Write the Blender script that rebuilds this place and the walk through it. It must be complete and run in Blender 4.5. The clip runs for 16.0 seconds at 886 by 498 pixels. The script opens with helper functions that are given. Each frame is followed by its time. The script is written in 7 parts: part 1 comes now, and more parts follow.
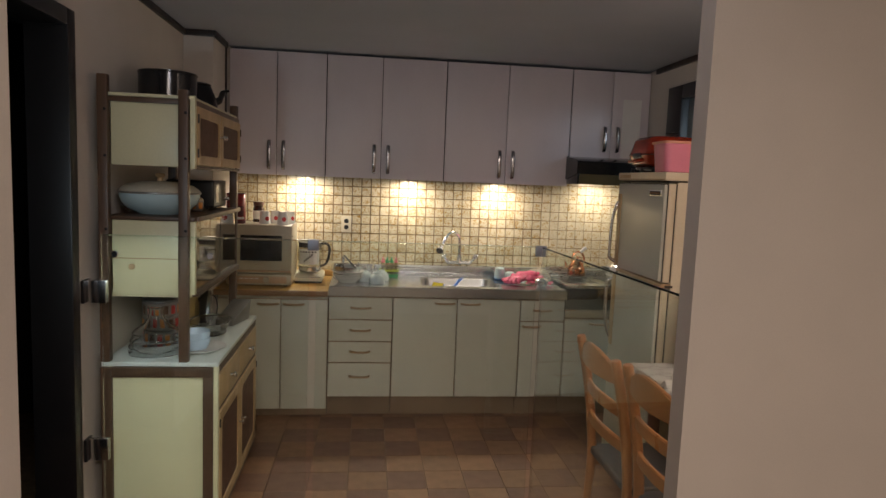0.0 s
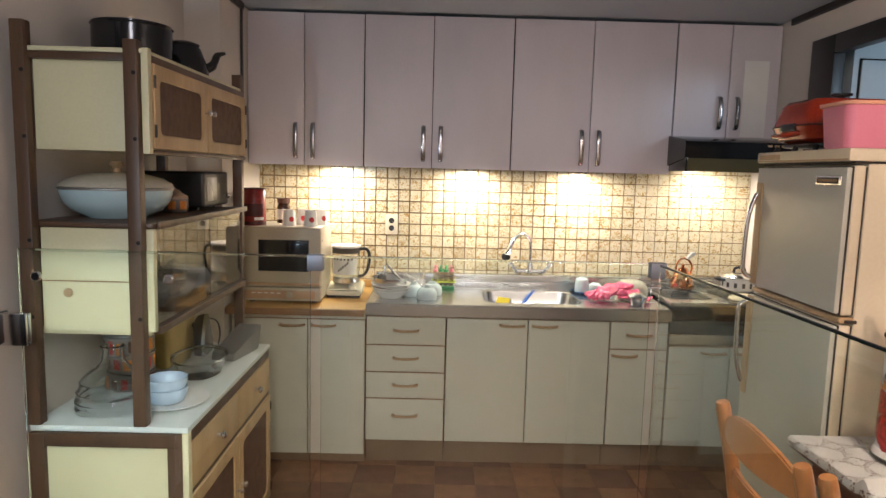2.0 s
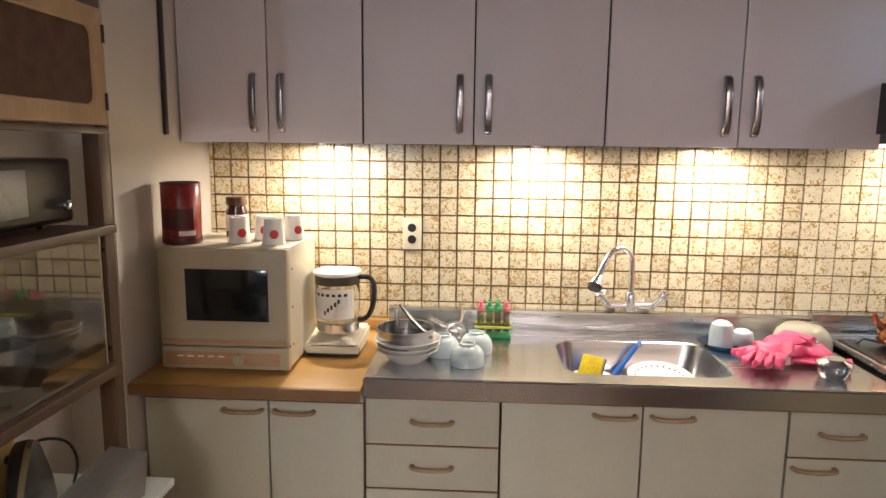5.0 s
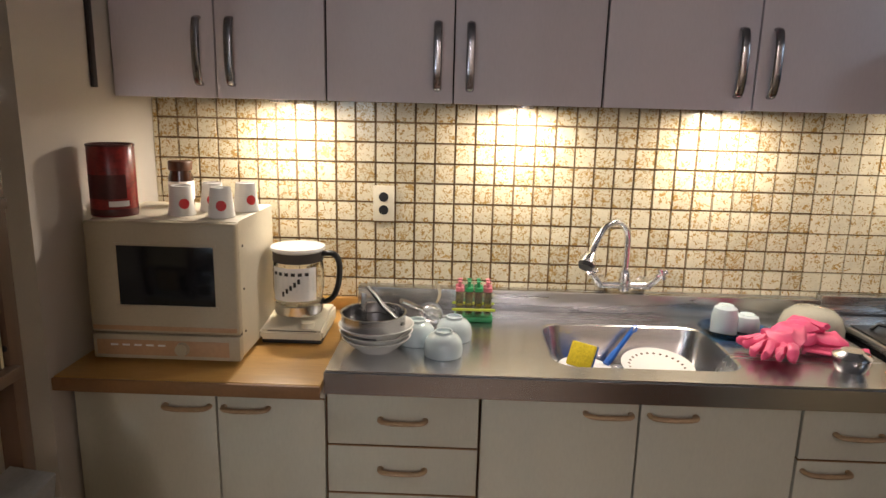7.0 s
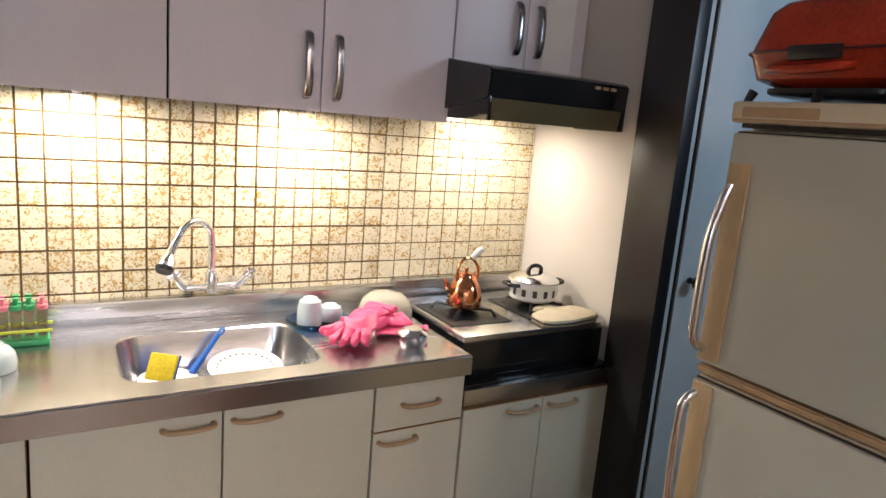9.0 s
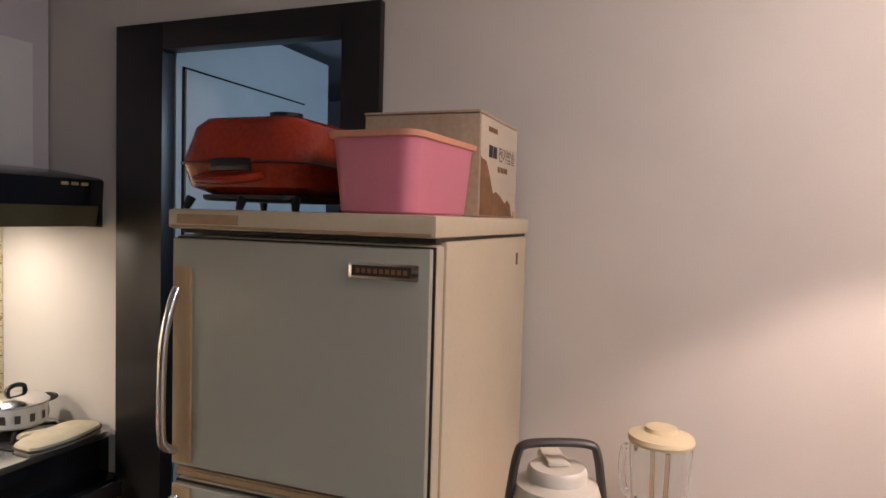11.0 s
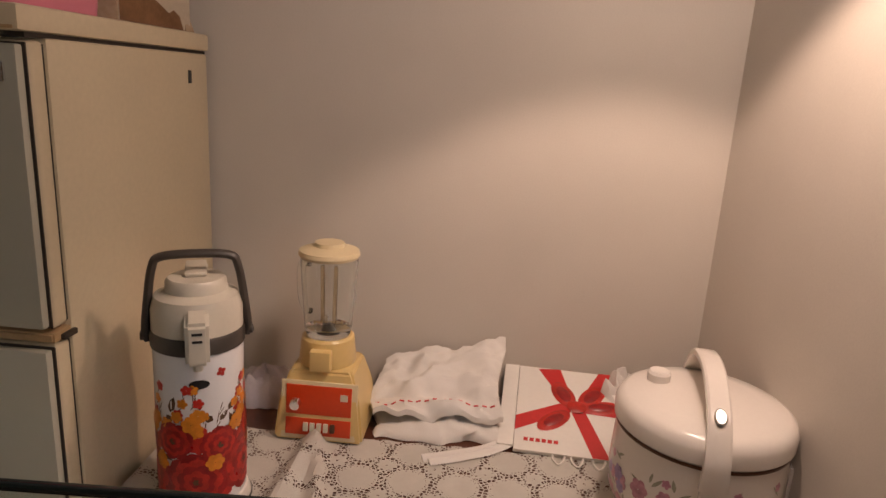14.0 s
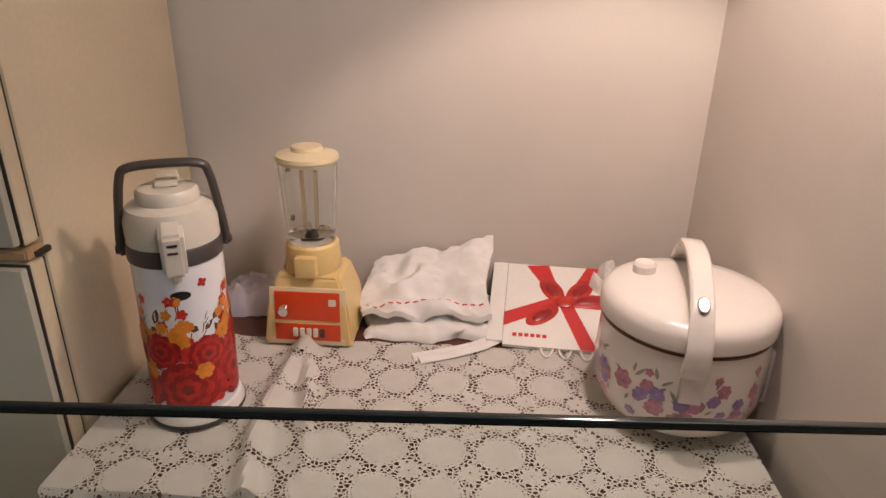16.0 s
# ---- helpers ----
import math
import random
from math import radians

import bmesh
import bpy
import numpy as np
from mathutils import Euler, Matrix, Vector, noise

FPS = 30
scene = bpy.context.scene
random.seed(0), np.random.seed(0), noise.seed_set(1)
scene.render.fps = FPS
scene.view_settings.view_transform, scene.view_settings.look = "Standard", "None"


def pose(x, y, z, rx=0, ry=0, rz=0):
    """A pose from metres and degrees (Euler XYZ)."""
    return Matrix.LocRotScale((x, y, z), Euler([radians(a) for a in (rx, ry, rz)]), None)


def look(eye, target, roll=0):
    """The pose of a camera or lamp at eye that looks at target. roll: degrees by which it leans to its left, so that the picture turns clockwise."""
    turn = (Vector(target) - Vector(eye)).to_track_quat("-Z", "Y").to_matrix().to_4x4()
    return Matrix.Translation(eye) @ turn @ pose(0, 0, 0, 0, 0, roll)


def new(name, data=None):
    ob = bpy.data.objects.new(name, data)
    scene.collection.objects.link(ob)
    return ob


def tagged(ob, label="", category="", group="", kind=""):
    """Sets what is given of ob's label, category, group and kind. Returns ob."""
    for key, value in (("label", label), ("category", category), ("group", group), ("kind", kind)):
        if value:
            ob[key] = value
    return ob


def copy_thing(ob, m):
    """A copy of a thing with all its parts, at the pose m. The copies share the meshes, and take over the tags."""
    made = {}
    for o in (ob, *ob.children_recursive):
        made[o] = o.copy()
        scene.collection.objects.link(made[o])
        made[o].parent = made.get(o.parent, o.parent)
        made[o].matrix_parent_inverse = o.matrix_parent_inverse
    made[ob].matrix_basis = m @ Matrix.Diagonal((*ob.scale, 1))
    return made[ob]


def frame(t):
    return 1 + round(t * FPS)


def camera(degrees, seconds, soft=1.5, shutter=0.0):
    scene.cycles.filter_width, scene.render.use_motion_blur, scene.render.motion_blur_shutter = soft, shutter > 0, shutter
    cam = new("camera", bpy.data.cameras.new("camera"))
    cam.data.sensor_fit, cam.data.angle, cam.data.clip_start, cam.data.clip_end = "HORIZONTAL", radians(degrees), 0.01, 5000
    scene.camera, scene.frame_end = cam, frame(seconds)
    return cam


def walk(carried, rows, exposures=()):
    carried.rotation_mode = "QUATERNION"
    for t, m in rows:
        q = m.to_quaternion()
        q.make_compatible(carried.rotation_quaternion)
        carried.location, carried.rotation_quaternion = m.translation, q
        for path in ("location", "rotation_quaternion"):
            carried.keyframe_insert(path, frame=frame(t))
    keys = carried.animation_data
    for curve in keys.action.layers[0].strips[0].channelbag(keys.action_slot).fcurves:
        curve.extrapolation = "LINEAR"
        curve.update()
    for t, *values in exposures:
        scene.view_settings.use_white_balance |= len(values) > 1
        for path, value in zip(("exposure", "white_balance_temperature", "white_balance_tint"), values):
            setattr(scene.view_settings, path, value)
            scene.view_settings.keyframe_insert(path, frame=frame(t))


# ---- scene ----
cam = camera(68.5, 16.0)
PATH = [
    (0, (0.092, -0.084, 1.544), (0.326, 1.892, 1.335), 2.3),
    (0.5, (0.11, 0.145, 1.541), (0.329, 2.123, 1.336), 2.2),
    (1, (0.135, 0.386, 1.523), (0.318, 2.367, 1.313), 2.0),
    (1.5, (0.2, 0.621, 1.529), (0.296, 2.606, 1.309), 1.8),
    (2, (0.207, 0.795, 1.522), (0.23, 2.781, 1.286), 1.5),
    (2.5, (0.163, 1.012, 1.526), (0.126, 2.999, 1.301), 1.0),
    (3, (0.162, 1.24, 1.526), (0.094, 3.225, 1.289), 1.0),
    (3.5, (0.206, 1.498, 1.533), (0.103, 3.482, 1.299), 1.3),
    (4, (0.19, 1.745, 1.53), (0.083, 3.73, 1.306), 1.1),
    (4.2, (0.189, 1.848, 1.525), (0.078, 3.831, 1.292), 0.8),
    (6.3, (0.201, 2.44, 1.528), (0.118, 4.394, 1.11), 1.0),
    (6.5, (0.189, 2.445, 1.527), (0.12, 4.398, 1.102), 1.2),
    (7, (0.201, 2.444, 1.529), (0.154, 4.398, 1.103), 1.4),
    (7.5, (0.249, 2.455, 1.526), (0.383, 4.405, 1.1), 2.5),
    (8, (0.29, 2.458, 1.531), (0.718, 4.366, 1.109), 3.6),
    (8.5, (0.315, 2.465, 1.543), (1.023, 4.287, 1.122), 4.2),
    (9, (0.34, 2.464, 1.54), (1.359, 4.142, 1.158), 4.9),
    (9.5, (0.371, 2.426, 1.571), (1.719, 3.868, 1.254), 4.4),
    (10, (0.411, 2.379, 1.604), (2.063, 3.488, 1.404), 3.3),
    (10.2, (0.408, 2.374, 1.619), (2.133, 3.374, 1.463), 2.7),
    (12.3, (0.48, 2.147, 1.616), (2.411, 2.626, 1.417), 2.2),
    (12.5, (0.48, 2.127, 1.608), (2.417, 2.569, 1.379), 2.4),
    (13, (0.487, 2.081, 1.579), (2.439, 2.399, 1.283), 2.6),
    (13.5, (0.487, 2.047, 1.564), (2.439, 2.249, 1.176), 3.2),
    (14, (0.489, 2.019, 1.549), (2.422, 2.143, 1.05), 3.4),
    (14.5, (0.501, 2.001, 1.542), (2.394, 2.103, 0.905), 2.7),
    (15, (0.515, 1.989, 1.537), (2.376, 2.092, 0.81), 2.1),
    (15.5, (0.516, 1.987, 1.536), (2.356, 2.093, 0.759), 1.7),
    (16, (0.517, 1.988, 1.537), (2.355, 2.089, 0.755), 1.1),
]
EXPOSURES = [(0, -0.29, 6600, 10), (0.5, -0.22, 6550, 10), (1, 0.15, 6250, 10), (1.5, 0.66, 6150, 10), (2, 0.72, 6300, 10), (2.5, 0.70, 6300, 10), (3, 0.74, 6200, 10), (4.2, 0.74, 6450, 12), (6.3, -0.02, 6300, 12), (7, -0.04, 6350, 12), (7.5, 0.0, 6350, 12), (8, 0.36, 6150, 10), (8.5, 0.62, 5950, 10), (9, 0.77, 6150, 12), (9.5, 0.65, 6200, 13), (10.2, 0.54, 6050, 13), (12.3, -0.22, 6700, 16), (13, -0.38, 7200, 16), (14, -0.50, 7250, 16), (15, -0.19, 6600, 13), (16, -0.07, 6400, 12)]
walk(cam, [(t, look(eye, target, roll)) for t, eye, target, roll in PATH], EXPOSURES)

# ---- world and light ----
def set_world():
    w = bpy.data.worlds.new("World")
    scene.world = w
    w.use_nodes = True
    bg = w.node_tree.nodes["Background"]
    bg.inputs["Color"].default_value = (0.30, 0.36, 0.45, 1)
    bg.inputs["Strength"].default_value = 0.03


set_world()


def lamp(name, kind, m, power, color, **kw):
    d = bpy.data.lights.new(name, kind)
    d.energy, d.color = power, color
    ob = new(name, d)
    ob.matrix_world = m
    if "size" in kw:
        d.shape, d.size, d.size_y = "RECTANGLE", kw["size"], kw.get("size_y", kw["size"])
    if "radius" in kw:
        d.shadow_soft_size = kw["radius"]
    if "cone" in kw:
        d.spot_size, d.spot_blend = radians(kw["cone"]), kw.get("blend", 0.2)
    return ob


WARM = (1.0, 0.88, 0.72)
UNDER_X = (-0.36, 0.39, 1.025)
UNDER_Y = 4.485
for ux in UNDER_X:
    lamp("under_cabinet_light", "AREA", look((ux, UNDER_Y, 1.526), (ux, UNDER_Y + 0.02, 1.0)), 5.2, WARM, size=0.05)
lamp("hood_light", "AREA", look((1.74, 4.46, 1.562), (1.75, 4.49, 1.0)), 3.2, WARM, size=0.05)
# out of view: shaded lamp over the table, low cool light in the bay beside the entrance; fills added for table wall,
# hall and entry
lamp("table_lamp", "SPOT", look((1.48, 1.72, 2.0), (1.48, 1.721, 0.7)), 28, (1.0, 0.76, 0.64), radius=0.03, cone=108, blend=0.3)
# added fill without a known fitting, turned to the wall over the table
lamp("wall_fill", "AREA", look((1.22, 1.60, 2.29), (2.05, 1.85, 1.5)), 10.5, (1.0, 0.82, 0.73), size=0.3)
# unseen fill near the ceiling, added to brighten the wall cabinets
lamp("hall_fill", "AREA", look((0.0, 0.95, 2.33), (0.35, 4.3, 2.3)), 5.2, (0.96, 0.92, 1.0), size=0.3)
# warm fill behind the walk's start, added to lighten the entrance partition
lamp("entry_fill", "AREA", look((0.45, -0.9, 2.33), (0.45, -0.8, 0.0)), 48, (1.0, 0.84, 0.74), size=0.6)
lamp("side_bay_light", "SPOT", look((-0.75, 0.82, 1.45), (0.3, 4.0, 1.0)), 18, (0.72, 0.89, 1.0), radius=0.03, cone=110, blend=0.6)
lamp("next_room_light", "AREA", look((2.9, 2.4, 2.3), (2.7, 3.9, 1.2)), 12, (0.66, 0.84, 1.0), size=0.6)

# ---- materials ----
def material(name, color, rough=0.5, metal=0.0, vary=0.12, scale=6.0, grain=120.0, bump=0.04, second=None, island=0.0, coat=0.0, stretch=(1, 1, 1), spec=0.5, gloss=1.0):
    """Two scales of noise on the colour, a fine relief, roughness that varies a little."""
    m = bpy.data.materials.new(name)
    m.use_nodes = True
    nt = m.node_tree
    b = nt.nodes["Principled BSDF"]
    tc = nt.nodes.new("ShaderNodeTexCoord")
    mp = nt.nodes.new("ShaderNodeMapping")
    mp.inputs["Scale"].default_value = stretch
    nt.links.new(tc.outputs["Object"], mp.inputs["Vector"])
    n1 = nt.nodes.new("ShaderNodeTexNoise")
    n1.inputs["Scale"].default_value, n1.inputs["Detail"].default_value = scale, 5
    n2 = nt.nodes.new("ShaderNodeTexNoise")
    n2.inputs["Scale"].default_value, n2.inputs["Detail"].default_value = grain, 3
    nt.links.new(mp.outputs["Vector"], n1.inputs["Vector"])
    nt.links.new(mp.outputs["Vector"], n2.inputs["Vector"])
    mix = nt.nodes.new("ShaderNodeMix")
    mix.data_type = "RGBA"
    dark = second or tuple(c * (1 - 2 * vary) for c in color)
    mix.inputs["A"].default_value = (*color, 1)
    mix.inputs["B"].default_value = (*dark, 1)
    ad = nt.nodes.new("ShaderNodeMath")
    ad.operation = "MULTIPLY_ADD"
    ad.inputs[1].default_value = 0.35
    nt.links.new(n2.outputs["Fac"], ad.inputs[0])
    sc = nt.nodes.new("ShaderNodeMath")
    sc.operation = "MULTIPLY"
    sc.inputs[1].default_value = 0.65
    nt.links.new(n1.outputs["Fac"], sc.inputs[0])
    nt.links.new(sc.outputs[0], ad.inputs[2])
    ramp = nt.nodes.new("ShaderNodeMapRange")
    ramp.inputs["From Min"].default_value, ramp.inputs["From Max"].default_value = 0.32, 0.68
    nt.links.new(ad.outputs[0], ramp.inputs["Value"])
    nt.links.new(ramp.outputs[0], mix.inputs["Factor"])
    col = mix.outputs["Result"]
    if island:
        info = nt.nodes.new("ShaderNodeObjectInfo")
        hsv = nt.nodes.new("ShaderNodeHueSaturation")
        mr = nt.nodes.new("ShaderNodeMapRange")
        mr.inputs["To Min"].default_value, mr.inputs["To Max"].default_value = 1 - island, 1 + island
        nt.links.new(info.outputs["Random"], mr.inputs["Value"])
        nt.links.new(mr.outputs[0], hsv.inputs["Value"])
        nt.links.new(col, hsv.inputs["Color"])
        col = hsv.outputs["Color"]
    nt.links.new(col, b.inputs["Base Color"])
    rr = nt.nodes.new("ShaderNodeMapRange")
    rr.inputs["To Min"].default_value, rr.inputs["To Max"].default_value = max(rough - 0.08 * gloss, 0.02), min(rough + 0.1 * gloss, 1)
    nt.links.new(n1.outputs["Fac"], rr.inputs["Value"])
    nt.links.new(rr.outputs[0], b.inputs["Roughness"])
    b.inputs["Metallic"].default_value = metal
    b.inputs["Specular IOR Level"].default_value = spec
    b.inputs["Coat Weight"].default_value = coat
    b.inputs["Coat Roughness"].default_value = 0.08
    if bump:
        bp = nt.nodes.new("ShaderNodeBump")
        bp.inputs["Strength"].default_value, bp.inputs["Distance"].default_value = bump, 0.002
        nt.links.new(n2.outputs["Fac"], bp.inputs["Height"])
        nt.links.new(bp.outputs[0], b.inputs["Normal"])
    return m


def glass(name, color=(1, 1, 1), rough=0.0, ior=1.45):
    m = bpy.data.materials.new(name)
    m.use_nodes = True
    b = m.node_tree.nodes["Principled BSDF"]
    b.inputs["Base Color"].default_value = (*color, 1)
    b.inputs["Transmission Weight"].default_value = 1
    b.inputs["Roughness"].default_value = rough
    b.inputs["IOR"].default_value = ior
    return m


def glow(name, color, strength):
    m = bpy.data.materials.new(name)
    m.use_nodes = True
    b = m.node_tree.nodes["Principled BSDF"]
    b.inputs["Emission Color"].default_value = (*color, 1)
    b.inputs["Emission Strength"].default_value = strength
    return m


M_WALL = material("cream wallpaper", (0.62, 0.57, 0.51), 0.8, vary=0.05, scale=3, grain=260, bump=0.12)
M_CEIL = material("ceiling paper", (0.40, 0.44, 0.50), 0.85, vary=0.05, scale=2, grain=200, bump=0.08)
M_TRIM = material("dark stained trim", (0.028, 0.020, 0.016), 0.4, vary=0.25, scale=8, grain=90, stretch=(1, 1, 0.15))
M_DARKDOOR = material("near black door paint and side room shade", (0.014, 0.012, 0.012), 0.35, vary=0.2)
M_GROUT = material("brown grout", (0.22, 0.13, 0.06), 0.85, vary=0.2, scale=30)
M_UPPER = material("pale lilac melamine", (0.68, 0.63, 0.66), 0.40, vary=0.05, scale=5, grain=180, bump=0.03, stretch=(1, 1, 0.25))
M_LOWER = material("ivory melamine", (0.52, 0.49, 0.39), 0.4, vary=0.06, scale=4, grain=160, bump=0.03, stretch=(1, 1, 0.3))
M_EDGE = material("brown edge strip", (0.26, 0.13, 0.05), 0.5)
M_CASE = material("cabinet carcass", (0.19, 0.12, 0.065), 0.6)
M_GAP = material("near black, gap shade and bolts", (0.012, 0.010, 0.009), 0.9)
M_CHROME = material("chrome", (0.82, 0.82, 0.84), 0.17, 1.0, vary=0.03, bump=0)
M_PULL = material("brushed nickel pull", (0.42, 0.41, 0.42), 0.22, 1.0, vary=0.08, bump=0)
M_WOODPULL = material("tan bow handle", (0.42, 0.27, 0.14), 0.4, vary=0.12, scale=40)
M_STEEL = material("brushed stainless steel", (0.56, 0.56, 0.57), 0.24, 1.0, vary=0.06, scale=9, grain=260, bump=0.03, stretch=(0.06, 1, 1))
M_COUNTER = material("tan laminate worktop", (0.54, 0.30, 0.08), 0.35, vary=0.14, scale=5, grain=70, stretch=(0.3, 2, 1))
M_BROWN = material("walnut stained frame", (0.10, 0.052, 0.027), 0.42, vary=0.2, scale=14, grain=110, stretch=(1, 1, 0.12), bump=0.06)
M_CREAM = material("cream laminate panel", (0.62, 0.57, 0.36), 0.38, vary=0.06, scale=4)
M_TOPWHITE = material("white laminate", (0.62, 0.66, 0.63), 0.35, vary=0.05, scale=5)
M_TANFRAME = material("light oak door frame", (0.50, 0.34, 0.17), 0.42, vary=0.15, scale=10, stretch=(1, 1, 0.2))
M_RATTAN = material("brown woven panel", (0.12, 0.052, 0.026), 0.7, vary=0.25, scale=30, grain=420, bump=0.5)
M_FRIDGE = material("ivory enamel", (0.62, 0.52, 0.36), 0.35, vary=0.07, scale=3, grain=90, bump=0.015)
M_FRDOOR = material("pale grey green enamel", (0.42, 0.405, 0.33), 0.3, gloss=0.1, vary=0.012, scale=3, grain=60, bump=0.015)
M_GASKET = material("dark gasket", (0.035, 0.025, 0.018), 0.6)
M_BLACK = material("black plastic", (0.015, 0.015, 0.016), 0.3, vary=0.1)
M_BLACKGL = material("black gloss enamel", (0.012, 0.012, 0.013), 0.12, vary=0.1, bump=0)
M_CHAIR = material("honey varnished beech", (0.42, 0.16, 0.05), 0.3, vary=0.18, scale=9, grain=80, stretch=(1, 1, 0.2), coat=0.3)
M_SEAT = material("dark grey seat vinyl", (0.035, 0.04, 0.045), 0.55, vary=0.15)
M_TABLE = material("reddish brown table top", (0.13, 0.045, 0.025), 0.35, vary=0.2, scale=9, stretch=(1, 0.2, 1))
M_VINYL_A = material("tan vinyl tile", (0.25, 0.125, 0.06), 0.45, vary=0.16, scale=14, grain=200, island=0.12)
M_VINYL_B = material("brown vinyl tile", (0.17, 0.078, 0.043), 0.45, vary=0.16, scale=14, grain=200, island=0.12)
M_PANE = glass("sheet glass", (0.91, 0.975, 0.95))
M_PANEEDGE = material("dark polished glass edge", (0.016, 0.024, 0.023), 0.12, vary=0.1, bump=0)
M_CLEAREDGE = glass("clear polished glass edge", (0.80, 0.92, 0.88), 0.05)
M_SMOKE = glass("smoked cabinet glass", (0.50, 0.43, 0.36), 0.0, 1.75)
M_LED = glow("lamp lens", (1.0, 0.85, 0.6), 6)
M_BLUEROOM = material("white wall tinted pale blue", (0.50, 0.57, 0.60), 0.7, vary=0.05)
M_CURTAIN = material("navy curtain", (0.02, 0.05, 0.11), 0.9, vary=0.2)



def tile_material():
    """Glazed ivory tile with small rust-brown curled strokes, sparse on some tiles and dense on others."""
    m = material("mottled ivory wall tile", (0.68, 0.61, 0.44), 0.2, vary=0.10, scale=22, grain=170, bump=0.05)
    nt = m.node_tree
    b = nt.nodes["Principled BSDF"]
    base = b.inputs["Base Color"].links[0].from_socket
    geo = nt.nodes.new("ShaderNodeNewGeometry")
    one = nt.nodes.new("ShaderNodeObjectInfo")
    far = nt.nodes.new("ShaderNodeMath")
    far.operation = "MULTIPLY"
    far.inputs[1].default_value = 7.0
    nt.links.new(one.outputs["Random"], far.inputs[0])
    off = nt.nodes.new("ShaderNodeVectorMath")
    off.operation = "ADD"
    nt.links.new(geo.outputs["Position"], off.inputs[0])
    nt.links.new(far.outputs[0], off.inputs[1])
    n = nt.nodes.new("ShaderNodeTexNoise")
    n.inputs["Scale"].default_value, n.inputs["Detail"].default_value, n.inputs["Distortion"].default_value = 78, 1.5, 1.6
    big = nt.nodes.new("ShaderNodeTexNoise")
    big.inputs["Scale"].default_value = 26
    nt.links.new(off.outputs[0], n.inputs["Vector"])
    nt.links.new(off.outputs[0], big.inputs["Vector"])
    sm = nt.nodes.new("ShaderNodeMath")
    sm.operation = "MULTIPLY_ADD"
    sm.inputs[1].default_value = 0.35
    nt.links.new(big.outputs["Fac"], sm.inputs[0])
    nt.links.new(n.outputs["Fac"], sm.inputs[2])
    lo = nt.nodes.new("ShaderNodeMapRange")
    lo.inputs["To Min"].default_value, lo.inputs["To Max"].default_value = 0.645, 0.745
    nt.links.new(one.outputs["Random"], lo.inputs["Value"])
    mr = nt.nodes.new("ShaderNodeMapRange")
    mr.inputs["From Max"].default_value = 0.81
    nt.links.new(lo.outputs[0], mr.inputs["From Min"])
    nt.links.new(sm.outputs[0], mr.inputs["Value"])
    rust = nt.nodes.new("ShaderNodeMix")
    rust.data_type = "RGBA"
    rust.inputs["A"].default_value = (0.24, 0.15, 0.06, 1)
    rust.inputs["B"].default_value = (0.46, 0.28, 0.08, 1)
    nt.links.new(big.outputs["Fac"], rust.inputs["Factor"])
    mx = nt.nodes.new("ShaderNodeMix")
    mx.data_type = "RGBA"
    nt.links.new(mr.outputs[0], mx.inputs["Factor"])
    nt.links.new(base, mx.inputs["A"])
    nt.links.new(rust.outputs["Result"], mx.inputs["B"])
    rng = nt.nodes.new("ShaderNodeMapRange")
    rng.inputs["To Min"].default_value, rng.inputs["To Max"].default_value = 0.88, 1.08
    nt.links.new(one.outputs["Random"], rng.inputs["Value"])
    hsv = nt.nodes.new("ShaderNodeHueSaturation")
    nt.links.new(rng.outputs[0], hsv.inputs["Value"])
    nt.links.new(mx.outputs["Result"], hsv.inputs["Color"])
    nt.links.new(hsv.outputs["Color"], b.inputs["Base Color"])
    return m


M_TILE = tile_material()

# ---- mesh helpers ----
def add_box(bm, x0, x1, y0, y1, z0, z1, bev=0.0, seg=2):
    t = bmesh.new()
    bmesh.ops.create_cube(t, size=1)
    for v in t.verts:
        v.co = ((x0 + x1) / 2 + v.co.x * (x1 - x0), (y0 + y1) / 2 + v.co.y * (y1 - y0), (z0 + z1) / 2 + v.co.z * (z1 - z0))
    if bev:
        bmesh.ops.bevel(t, geom=t.edges[:], offset=bev, segments=seg, affect="EDGES", profile=0.6)
    merge(bm, t)
    return bm


def merge(bm, t, m=None):
    if m is not None:
        t.transform(m)
    me = bpy.data.meshes.new("tmp")
    t.to_mesh(me)
    t.free()
    bm.from_mesh(me)
    bpy.data.meshes.remove(me)


def box(x0, x1, y0, y1, z0, z1, bev=0.0, seg=2):
    return add_box(bmesh.new(), x0, x1, y0, y1, z0, z1, bev, seg)


def add_lathe(bm, profile, cx=0, cy=0, seg=32, sx=1.0, sy=1.0):
    """A turned shape from (radius, height) pairs; a radius of 0 closes the end."""
    rings = []
    for r, z in profile:
        if r < 1e-5:
            rings.append([bm.verts.new((cx, cy, z))])
        else:
            rings.append([bm.verts.new((cx + r * sx * math.cos(2 * math.pi * i / seg), cy + r * sy * math.sin(2 * math.pi * i / seg), z)) for i in range(seg)])
    for a, b in zip(rings, rings[1:]):
        for i in range(seg):
            j = (i + 1) % seg
            if len(a) == 1 and len(b) == 1:
                continue
            if len(a) == 1:
                bm.faces.new((a[0], b[j], b[i]))
            elif len(b) == 1:
                bm.faces.new((a[i], a[j], b[0]))
            else:
                bm.faces.new((a[i], a[j], b[j], b[i]))
    return bm


def lathe(profile, cx=0, cy=0, seg=32, sx=1.0, sy=1.0):
    return add_lathe(bmesh.new(), profile, cx, cy, seg, sx, sy)


